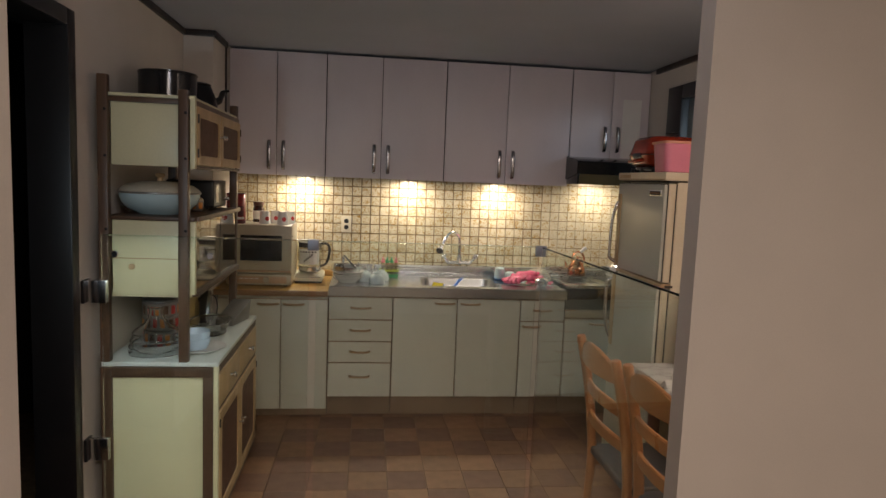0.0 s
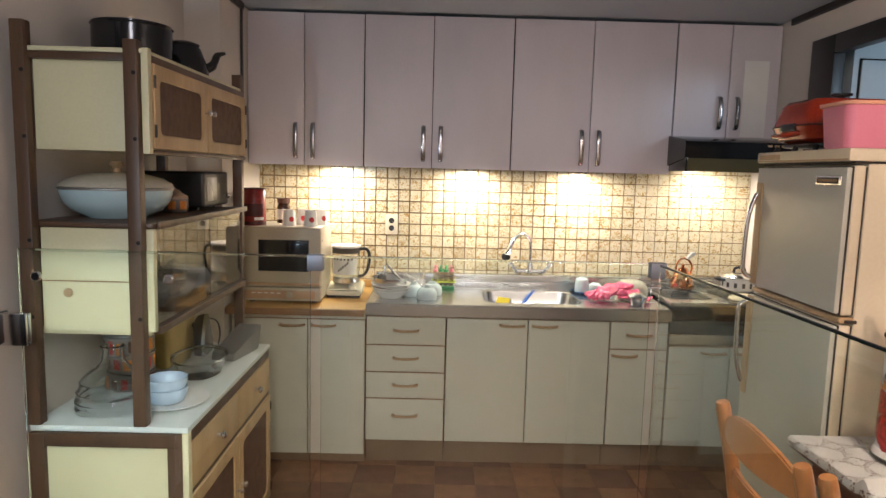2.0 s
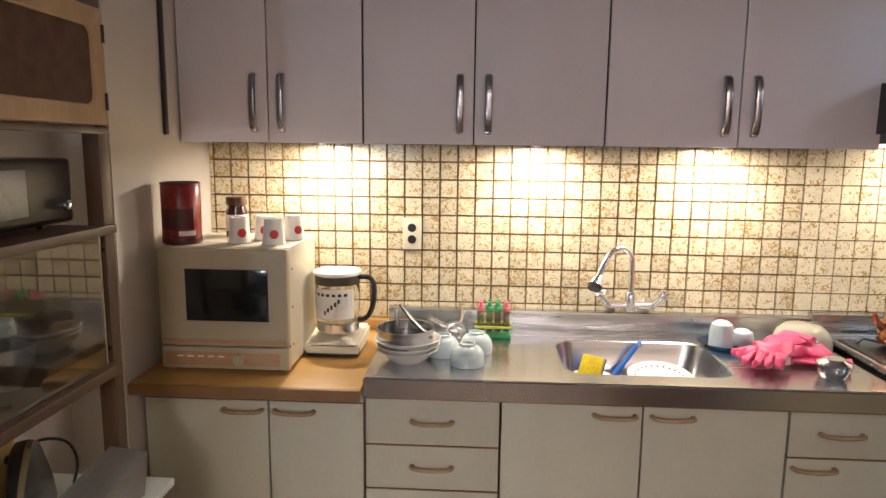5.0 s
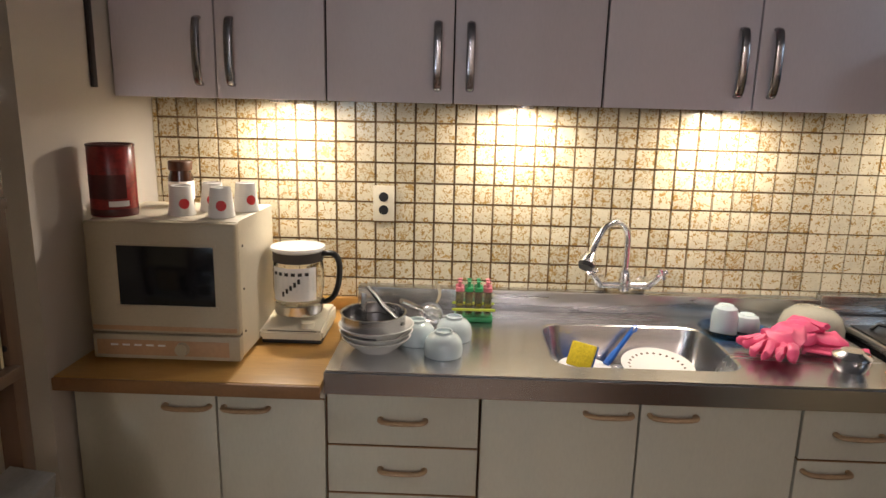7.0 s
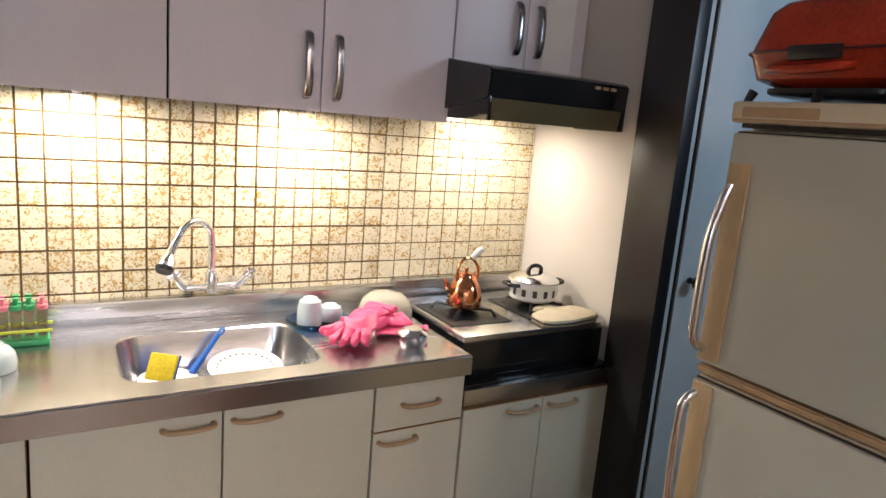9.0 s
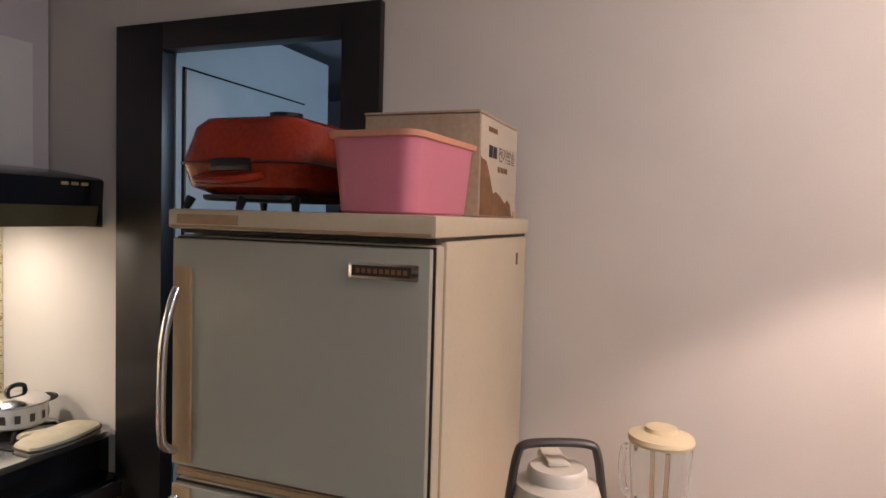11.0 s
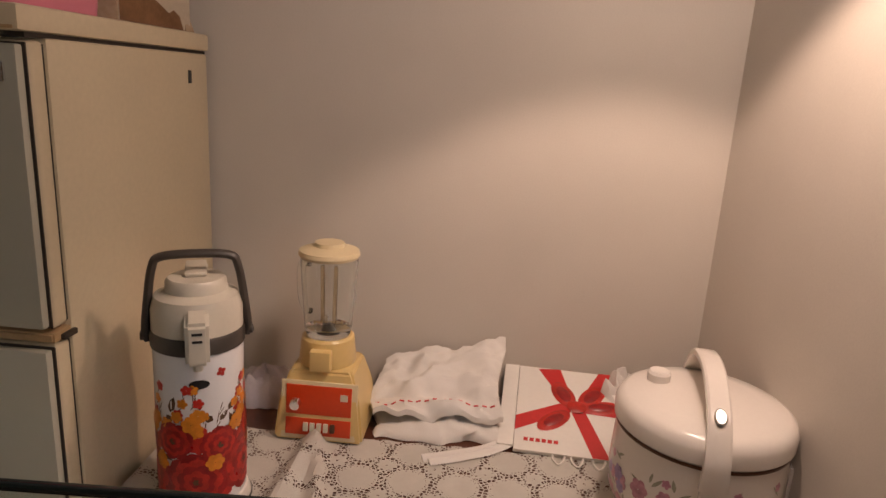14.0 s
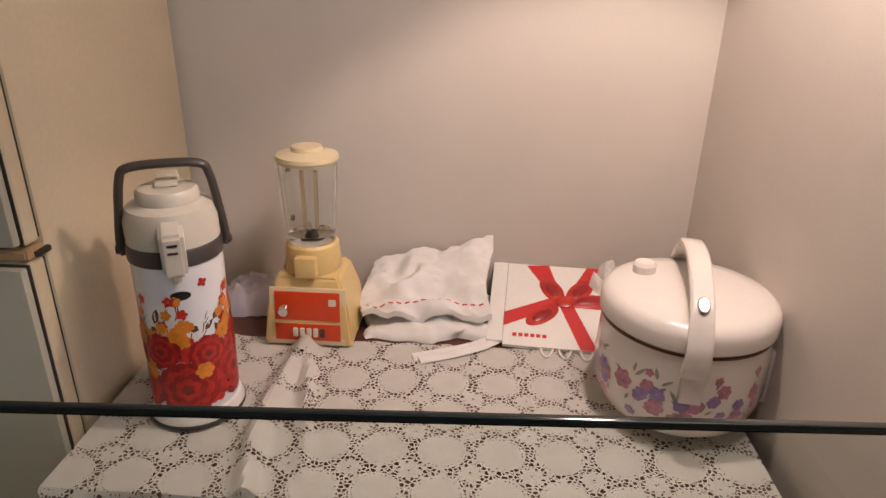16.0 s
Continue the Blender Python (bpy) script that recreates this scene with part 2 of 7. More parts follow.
def smooth_path(pts, n=6):
    """A Catmull-Rom line through the points."""
    p = [Vector(q) for q in pts]
    p = [2 * p[0] - p[1]] + p + [2 * p[-1] - p[-2]]
    out = []
    for i in range(1, len(p) - 2):
        for k in range(n):
            t = k / n
            a, b, c, d = p[i - 1], p[i], p[i + 1], p[i + 2]
            out.append(0.5 * ((2 * b) + (c - a) * t + (2 * a - 5 * b + 4 * c - d) * t * t + (3 * b - a - 3 * c + d) * t ** 3))
    out.append(p[-2])
    return out


def add_tube(bm, pts, r, seg=10, flat=1.0):
    """A round (or flattened) bar along the points; r may be a list."""
    pts = [Vector(p) for p in pts]
    rs = r if isinstance(r, (list, tuple)) else [r] * len(pts)
    up = Vector((0, 0, 1))
    d0 = (pts[1] - pts[0]).normalized()
    side = d0.cross(up)
    if side.length < 1e-3:
        side = d0.cross(Vector((0, 1, 0)))
    side.normalize()
    rings = []
    for i, p in enumerate(pts):
        d = (pts[min(i + 1, len(pts) - 1)] - pts[max(i - 1, 0)]).normalized()
        side = (side - d * side.dot(d)).normalized()
        nrm = side.cross(d)
        rings.append([bm.verts.new(p + rs[i] * (side * math.cos(2 * math.pi * k / seg) + nrm * flat * math.sin(2 * math.pi * k / seg))) for k in range(seg)])
    for a, b in zip(rings, rings[1:]):
        for k in range(seg):
            j = (k + 1) % seg
            bm.faces.new((a[k], a[j], b[j], b[k]))
    bm.faces.new(rings[0][::-1])
    bm.faces.new(rings[-1])
    return bm


def tube(pts, r, seg=10, flat=1.0):
    return add_tube(bmesh.new(), pts, r, seg, flat)


def mesh_object(name, bm, mat, parent=None, angle=38):
    bmesh.ops.recalc_face_normals(bm, faces=bm.faces[:])
    me = bpy.data.meshes.new(name)
    bm.to_mesh(me)
    bm.free()
    for p in me.polygons:
        p.use_smooth = True
    me.set_sharp_from_angle(angle=radians(angle))
    me.materials.append(mat)
    ob = new(name, me)
    if parent is not None:
        ob.parent = parent
    return ob


def part(name, bm, mat, parent, label=""):
    return tagged(mesh_object(name, bm, mat, parent), label)


def thing(name, x, y, z, label, category, rz=0, group=""):
    ob = new(name)
    ob.empty_display_size = 0.05
    ob.matrix_world = pose(x, y, z, 0, 0, rz)
    return tagged(ob, label, category, group)


def whole(name, bm, mat, label, category, m=None, group=""):
    """A thing that is one plain mesh."""
    ob = tagged(mesh_object(name, bm, mat), label, category, group)
    if m is not None:
        ob.matrix_world = m
    return ob


def setting(name, bm, mat, label="", category=""):
    return tagged(mesh_object(name, bm, mat), label, category or name.split("_")[0], kind="structure")


# ---- structure ----
XL, XN, XR, YB, YN, ZC, YF = -1.0, -0.83, 2.05, 4.63, 3.96, 2.36, 1.43
setting("wall_back", box(XN - 0.1, XR + 0.1, YB, YB + 0.12, 0, ZC), M_GROUT, "kitchen back wall", "wall")
wall_back = bpy.data.objects["wall_back"]
setting("wall_niche", box(XL - 0.12, XN, YN, YB, 0, ZC), M_WALL, "papered wall stub beside the cabinets", "wall")
left = box(XL - 0.12, XL, 2.49, YN, 0, ZC)
add_box(left, XL - 0.12, XL, YF, 2.49, 2.1, ZC)
add_box(left, XL - 0.12, XL, -2.2, YF, 0, ZC)
setting("wall_left", left, M_WALL, "cream papered wall with a dark doorway", "wall")
dy0, dy1, dz = 3.118, 4.06, 2.2

right = box(XR, XR + 0.12, dy1, YB, 0, ZC)
add_box(right, XR, XR + 0.12, YF, dy0, 0, ZC)
add_box(right, XR, XR + 0.12, dy0, dy1, dz, ZC)
setting("wall_right", right, M_WALL, "cream papered wall with a dark framed opening", "wall")
def skewed_wall():
    """The partition's kitchen face runs a little out of square."""
    bm = box(0.85, XR + 0.12, 1.335, YF, 0, ZC)
    for v in bm.verts:
        if v.co.y > 1.42:
            v.co.y = 1.40 if v.co.x < 1 else 1.475
    return bm


setting("wall_front", skewed_wall(), M_WALL, "cream partition at the kitchen entrance", "wall")
setting("wall_front_left", box(XL - 0.005, -0.277, 0.60, 0.645, 0, ZC), M_WALL, "cream partition at the kitchen entrance", "wall")
setting("wall_entry", box(XL - 0.12, 2.2, -2.3, -2.2, 0, ZC), M_WALL, "plain wall behind the entrance", "wall")
setting("wall_entry_right", box(2.1, 2.2, -2.2, 1.33, 0, ZC), M_WALL, "plain side wall of the entrance", "wall")
setting("ceiling", box(XL - 1.2, 4.2, -2.3, YB + 0.12, ZC, ZC + 0.1), M_CEIL, "grey papered ceiling", "ceiling")
floor = setting("floor", box(XL - 1.2, 4.2, -2.3, YB + 0.12, -0.1, -0.006), M_GROUT, "brown checkered vinyl tile floor", "floor")
# crown strip along the wall tops
tr = box(XL, XL + 0.018, YF, YN, ZC - 0.035, ZC, 0.004)
add_box(tr, XL, XN, YN - 0.018, YN, ZC - 0.035, ZC, 0.004)
add_box(tr, XN, XN + 0.018, YN - 0.018, 4.29, ZC - 0.035, ZC, 0.004)
add_box(tr, XN, XN + 0.012, 4.27, 4.29, 1.56, ZC - 0.035, 0.003)
add_box(tr, XR - 0.018, XR, YF, 4.29, ZC - 0.035, ZC, 0.004)
setting("trim", tr, M_TRIM, "dark brown ceiling strip", "trim")
# door frame of the opening behind the refrigerator
fr = box(XR - 0.025, XR + 0.03, dy1 - 0.19, dy1, 0, dz, 0.004)
add_box(fr, XR - 0.025, XR + 0.03, dy0, dy0 + 0.12, 0, dz, 0.004)
add_box(fr, XR - 0.025, XR + 0.03, dy0 + 0.12, dy1 - 0.19, dz - 0.085, dz, 0.004)
setting("door_frame_1", fr, M_DARKDOOR, "black painted door frame", "door frame")
# next room, dimly lit; its bluish light is tinted into the pale walls and door
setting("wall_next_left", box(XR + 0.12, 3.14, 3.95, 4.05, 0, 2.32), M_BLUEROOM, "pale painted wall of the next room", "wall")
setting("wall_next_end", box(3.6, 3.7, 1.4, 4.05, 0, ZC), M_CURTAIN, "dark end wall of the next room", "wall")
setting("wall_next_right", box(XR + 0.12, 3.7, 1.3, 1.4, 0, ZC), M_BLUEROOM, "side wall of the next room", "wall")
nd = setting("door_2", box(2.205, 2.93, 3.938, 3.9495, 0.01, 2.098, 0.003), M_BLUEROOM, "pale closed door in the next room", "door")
# near-black strips drawn as the shaded gap round the leaf
part("gap", add_box(add_box(box(2.198, 2.935, 3.944, 3.9498, 2.099, 2.106), 2.197, 2.2045, 3.944, 3.9498, 0.01, 2.106), 2.931, 2.936, 3.944, 3.9498, 0.01, 2.098), M_GAP, nd)
part("knob", lathe([(0, 0), (0.012, 0), (0.010, 0.02), (0.026, 0.035), (0.026, 0.05), (0.012, 0.058), (0, 0.058)], seg=18), M_BLACK, nd, "dark round door knob").matrix_local = pose(2.263, 3.938, 1.064, 90, 0, 0)
# dark doorway in the left wall, with a black frame
df = box(XL - 0.13, XL + 0.02, 2.43, 2.49, 0, 2.1, 0.004)
add_box(df, XL - 0.13, XL + 0.02, YF, 1.49, 0, 2.1, 0.004)
add_box(df, XL - 0.13, XL + 0.02, 1.49, 2.43, 2.04, 2.1, 0.004)
setting("door_frame_2", df, M_DARKDOOR, "black painted door frame", "door frame")
# the side room's lack of light is put into near-black walls
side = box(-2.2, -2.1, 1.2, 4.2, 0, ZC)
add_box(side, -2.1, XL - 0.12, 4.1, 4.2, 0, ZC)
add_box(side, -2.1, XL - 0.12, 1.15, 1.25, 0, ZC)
setting("wall_side_room", side, M_DARKDOOR, "side room beyond the dark doorway, its darkness painted near black", "wall")

# ---- wall cabinets ----
def bow_pull(length, depth, r):
    """A vertical bow handle along z, standing off towards -y."""
    h = length / 2
    return tube(smooth_path([(0, 0, h), (0, -depth * 0.6, h - 0.006), (0, -depth, h * 0.55), (0, -depth * 1.08, 0), (0, -depth, -h * 0.55), (0, -depth * 0.6, -h + 0.006), (0, 0, -h)], 4), r, 8, 0.55)


UZ, UY, UT = 1.543, 4.385, ZC - 0.012


def wall_cabinet(x0, x1, z0, hinge_gap, label):
    t = thing("wall_cabinet", (x0 + x1) / 2, YB, z0, label, "kitchen cabinet", group="wall cabinets")
    h, w = UT - z0, (x1 - x0) / 2
    # body coloured near black so the gaps between doors read as shade
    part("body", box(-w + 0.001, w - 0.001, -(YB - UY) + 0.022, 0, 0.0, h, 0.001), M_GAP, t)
    split = hinge_gap - (x0 + x1) / 2
    for a, b, s in ((-w, split, 1), (split, w, -1)):
        d = part("door", box(a + 0.002, b - 0.002, -(YB - UY), -(YB - UY) + 0.019, -0.004, h - 0.004, 0.003), M_UPPER, t)
        hx = (b - 0.047) if s > 0 else (a + 0.047)
        hb = bow_pull(0.185 if z0 < 1.6 else 0.17, 0.026, 0.0125)
        bmesh.ops.translate(hb, verts=hb.verts[:], vec=(hx, -(YB - UY) + 0.001, 0.128))
        part("handle", hb, M_PULL, d, "brushed metal bow handle")
    return t


LILAC = "pale lilac two-door wall cabinet with metal bow handles"
wall_cabinet(XN + 0.004, -0.199, UZ, -0.52, LILAC)
wall_cabinet(-0.197, 0.604, UZ, 0.173, LILAC)
wall_cabinet(0.606, 1.481, UZ, 1.033, LILAC)
wall_cabinet(1.484, XR - 0.004, 1.748, 1.775, "short pale lilac wall cabinet over the range hood")
# thin pale rectangle, whiter than the door it lies on
M_PALERECT = material("plain white", (0.80, 0.80, 0.78), 0.5, vary=0.03, scale=8)
whole("pale_rectangle", box(1.852, 1.985, UY - 0.0022, UY - 0.0008, 1.752, 2.158, 0.0004), M_PALERECT, "pale white rectangle on the short cabinet's door", "paper")


# lamps under the cabinets
for ux in UNDER_X:
    t = thing("puck_light", ux, UNDER_Y, UZ - 0.004, "small round lit lamp under the wall cabinet", "lamp", group="puck lights")
    part("rim", lathe([(0.0, 0.0), (0.034, 0.0), (0.034, -0.008), (0.027, -0.010), (0.026, -0.006), (0.0, -0.006)], seg=24), M_CHROME, t)
    part("lens", lathe([(0.0, -0.0065), (0.025, -0.0065), (0.023, -0.009), (0.0, -0.010)], seg=20), M_LED, t)

# range hood
hood = thing("range_hood", 1.753, YB, 1.556, "black slim range hood under the short cabinet", "range hood")
def hood_body():
    bm = bmesh.new()
    sec = [(0, 0.03), (-0.24, 0.03), (-0.47, 0.06), (-0.50, 0.07), (-0.505, 0.15), (-0.49, 0.160), (-0.25, 0.191), (0, 0.191)]
    a = [bm.verts.new((-0.288, y, z)) for y, z in sec]
    b = [bm.verts.new((0.288, y, z)) for y, z in sec]
    bm.faces.new(a), bm.faces.new(b[::-1])
    for i in range(len(sec)):
        j = (i + 1) % len(sec)
        bm.faces.new((a[i], b[i], b[j], a[j]))
    bmesh.ops.bevel(bm, geom=bm.edges[:], offset=0.004, segments=2, affect="EDGES")
    return bm
part("body", hood_body(), M_BLACKGL, hood)
vis = box(-0.273, 0.275, -0.50, -0.492, 0.0, 0.10, 0.002)
bmesh.ops.rotate(vis, verts=vis.verts[:], cent=(0, -0.50, 0.10), matrix=Matrix.Rotation(radians(10), 3, "X"))
for ex in (-0.284, 0.274):
    part("end_cap", box(ex, ex + 0.012, -0.50, -0.26, 0.0, 0.075, 0.003), M_BLACKGL, hood)
M_VISOR = material("smoked visor panel", (0.10, 0.085, 0.045), 0.12, vary=0.1, bump=0)
part("visor", vis, M_VISOR, hood, "glossy smoked visor")
for k in range(3):
    part("button", box(0.13 + 0.035 * k, 0.153 + 0.035 * k, -0.5085, -0.503, 0.132, 0.142, 0.001), M_TANFRAME, hood, "small brass-coloured switch")
t = thing("hood_lamp", 1.74, 4.46, 1.585, "small lit lamp under the range hood", "lamp")
part("lens", lathe([(0.0, -0.001), (0.028, -0.001), (0.024, -0.008), (0.0, -0.012)], seg=20), M_LED, t)


# ---- base cabinets ----
def bow_handle_h(w, depth=0.024, r=0.0085):
    """A near-straight bar pull on two short rounded legs."""
    h = w / 2
    return tube(smooth_path([(-h, 0, 0), (-h + 0.001, -depth * 0.6, 0), (-h + 0.010, -depth * 0.96, 0), (-h * 0.5, -depth * 1.04, -0.0015), (0, -depth * 1.07, -0.002), (h * 0.5, -depth * 1.04, -0.0015), (h - 0.010, -depth * 0.96, 0), (h - 0.001, -depth * 0.6, 0), (h, 0, 0)], 4), r, 10, 0.75)


FY = 4.025


def base_unit(x0, x1, z1, fronts, label, z_low=0.135, y_front=FY):
    """fronts: (kind, x from, x to, z from, z to, handle centre x)."""
    t = thing("base_cabinet", (x0 + x1) / 2, YB, 0, label, "kitchen cabinet", group="base cabinets")
    cx, w = (x0 + x1) / 2, (x1 - x0) / 2
    yf = -(YB - y_front)
    part("body", box(-w + 0.001, w - 0.001, yf + 0.021, 0, z_low - 0.005, z1, 0.001), M_EDGE, t)
    part("plinth", box(-w, w, yf + (0.06 if z_low > 0.1 else 0.03), 0, 0, z_low - 0.006, 0.002), M_CASE, t, "brown recessed plinth")
    for kind, a, b, c, d, hx in fronts:
        f = part(kind, box(a - cx + 0.0025, b - cx - 0.0025, yf, yf + 0.02, c + 0.0025, d - 0.0025, 0.003), M_LOWER, t)
        part("edge_strip", box(a - cx + 0.004, b - cx - 0.004, yf - 0.0008, yf + 0.018, d - 0.0024, d + 0.0004), M_EDGE, f, "brown top edge strip")
        hb = bow_handle_h(0.118)
        hz = d - 0.026 if kind == "door" else (c + d) / 2 + (0.03 if d - c > 0.2 else 0.01)
        bmesh.ops.translate(hb, verts=hb.verts[:], vec=(hx - cx, yf + 0.001, hz - 0.004))
        part("handle", hb, M_WOODPULL, f, "tan bow handle")
    return t


base_unit(XN + 0.01, -0.139, 0.80, [("door", XN + 0.012, -0.432, 0.05, 0.765, -0.51), ("door", -0.432, -0.139, 0.05, 0.765, -0.352)], "low ivory two-door base cabinet under the tan worktop", 0.05, 4.035)
base_unit(-0.135, 0.270, 0.80, [("drawer", -0.135, 0.270, 0.641, 0.788, 0.068), ("drawer", -0.135, 0.270, 0.499, 0.641, 0.068), ("drawer", -0.135, 0.270, 0.360, 0.499, 0.068), ("drawer", -0.135, 0.270, 0.135, 0.360, 0.068)], "ivory four-drawer base cabinet with tan handles")
base_unit(0.272, 1.104, 0.69, [("door", 0.272, 0.687, 0.135, 0.788, 0.605), ("door", 0.687, 1.104, 0.135, 0.788, 0.772)], "ivory two-door sink base cabinet")
base_unit(1.106, 1.408, 0.80, [("drawer", 1.106, 1.408, 0.645, 0.788, 1.255), ("door", 1.106, 1.408, 0.135, 0.645, 1.185)], "narrow ivory base cabinet with one drawer and a door")
base_unit(1.412, XR - 0.012, 0.672, [("door", 1.412, 1.73, 0.135, 0.668, 1.645), ("door", 1.73, XR - 0.012, 0.135, 0.668, 1.815)], "low ivory base cabinet under the gas stove")

wt = thing("worktop", -0.48, 4.3, 0.80, "tan laminate worktop with a brown front edge", "worktop")
part("top", box(XN + 0.002 + 0.48, -0.139 + 0.48, -0.325, 0.325, 0.012, 0.032, 0.004), M_COUNTER, wt)
part("edge", box(XN + 0.002 + 0.48, -0.139 + 0.48, -0.335, -0.325, -0.004, 0.030, 0.003), M_EDGE, wt, "brown edge strip")
part("under_strip", box(XN + 0.012 + 0.48, -0.139 + 0.48, -0.268, -0.25, -0.032, 0.0, 0.002), M_LOWER, wt, "white strip under the edge")
add = box(XN + 0.002 + 0.48, -0.139 + 0.48, 0.30, 0.325, 0.033, 0.075, 0.003)
part("upstand", add, M_COUNTER, wt)

# stainless sink top with one pressed basin
SX0, SX1, SY0, SY1, SZ = -0.136, 1.41, 4.0, 4.615, 0.86
BX0, BX1, BY0, BY1 = 0.465, 0.985, 4.085, 4.445


def rounded_rect(x0, x1, y0, y1, r, n=6):
    pts = []
    for cx, cy, a0 in ((x1 - r, y1 - r, 0), (x0 + r, y1 - r, 90), (x0 + r, y0 + r, 180), (x1 - r, y0 + r, 270)):
        for k in range(n + 1):
            a = radians(a0 + 90 * k / n)
            pts.append((cx + r * math.cos(a), cy + r * math.sin(a)))
    return pts


def loft(rings, close_last=True, close_first=False):
    bm = bmesh.new()
    vs = [[bm.verts.new(p) for p in ring] for ring in rings]
    n = len(vs[0])
    for a, b in zip(vs, vs[1:]):
        for i in range(n):
            j = (i + 1) % n
            bm.faces.new((a[i], a[j], b[j], b[i]))
    if close_last:
        bm.faces.new(vs[-1])
    if close_first:
        bm.faces.new(vs[0][::-1])
    return bm


def sink_deck():
    n = 6
    inner = rounded_rect(BX0, BX1, BY0, BY1, 0.07, n)
    outer = []
    for x, y in inner:
        cx, cy = (BX0 + BX1) / 2, (BY0 + BY1) / 2
        dx, dy = (x - cx) / ((BX1 - BX0) / 2), (y - cy) / ((BY1 - BY0) / 2)
        outer.append((x, y, dx, dy))
    bm = bmesh.new()
    iv = [bm.verts.new((x, y, SZ)) for x, y in inner]
    # four deck strips round the hole, joined to its rounded rim
    corners = [(SX1, SY1), (SX0, SY1), (SX0, SY0), (SX1, SY0)]
    cv = [bm.verts.new((x, y, SZ)) for x, y in corners]
    for q in range(4):
        arc = iv[q * (n + 1):(q + 1) * (n + 1)]
        for a, b in zip(arc, arc[1:]):
            bm.faces.new((a, b, cv[q]))
        nxt = iv[((q + 1) * (n + 1)) % len(iv)]
        bm.faces.new((arc[-1], nxt, cv[(q + 1) % 4], cv[q]))
    # apron: front lip rolled down, left and right ends
    low = [bm.verts.new((x, y, SZ - 0.062)) for x, y in corners]
    for q in range(4):
        bm.faces.new((cv[q], cv[(q + 1) % 4], low[(q + 1) % 4], low[q]))
    ed = [e for e in bm.edges if all(v in cv for v in e.verts)]
    bmesh.ops.bevel(bm, geom=ed, offset=0.006, segments=3, affect="EDGES")
    return bm


sink = thing("sink_top", 0, 0, 0, "brushed stainless steel sink top with a pressed basin", "kitchen sink")
part("deck", sink_deck(), M_STEEL, sink)
rings = []
for k, (ins, dz) in enumerate(((0.0, 0.0), (0.006, -0.004), (0.012, -0.03), (0.022, -0.09), (0.04, -0.116), (0.07, -0.122))):
    rings.append([(x, y, SZ + dz) for x, y in rounded_rect(BX0 + ins, BX1 - ins, BY0 + ins, BY1 - ins, 0.07 - ins * 0.3, 6)])
part("basin", loft(rings), M_STEEL, sink)
part("drain", lathe([(0.0, SZ - 0.1215), (0.045, SZ - 0.1215), (0.05, SZ - 0.118), (0.055, SZ - 0.1205)], 0.73, 4.30), M_CHROME, sink, "round chrome drain")
part("splashback", box(SX0, 1.418, 4.565, 4.618, SZ - 0.001, 0.928, 0.004), M_STEEL, sink, "steel upstand along the tiles")

# gas stove with steel top on a low ledge
ledge = thing("stove_ledge", 1.73, 4.3, 0.674, "low steel-edged shelf under the gas stove", "shelf")
part("shelf", box(-0.315, XR - 1.732, -0.27, 0.31, 0.0, 0.055, 0.004), M_STEEL, ledge)
part("black_mat", box(-0.31, XR - 1.736, -0.25, 0.30, 0.056, 0.062, 0.002), M_BLACKGL, ledge)
stove = thing("gas_stove", 1.735, 4.33, 0.737, "two-burner gas stove with a steel top and black front", "gas stove")
part("body", box(-0.297, 0.30, -0.235, 0.21, 0.0, 0.125, 0.006), M_BLACKGL, stove)
part("top", box(-0.305, 0.306, -0.245, 0.215, 0.126, 0.148, 0.005), M_STEEL, stove)
part("back_guard", box(-0.31, 0.305, 0.245, 0.288, 0.0, 0.205, 0.004), M_STEEL, stove, "steel guard behind the burners")
for bx in (-0.17, 0.145):
    b = part("burner", lathe([(0.0, 0.149), (0.085, 0.149), (0.088, 0.153), (0.06, 0.154), (0.04, 0.164), (0.0, 0.166)], bx, -0.02, 24), M_BLACK, stove)
    tray = box(bx - 0.12, bx + 0.12, -0.15, 0.11, 0.1485, 0.152, 0.002)
    part("tray", tray, M_BLACK, b)
    for a in range(4):
        ang = radians(45 + 90 * a)
        dx, dy = math.cos(ang), math.sin(ang)
        g = tube([(bx + dx * 0.035, -0.02 + dy * 0.035, 0.172), (bx + dx * 0.10, -0.02 + dy * 0.10, 0.174), (bx + dx * 0.118, -0.02 + dy * 0.118, 0.152)], 0.0055, 6)
        part("pan_support", g, M_BLACK, b)


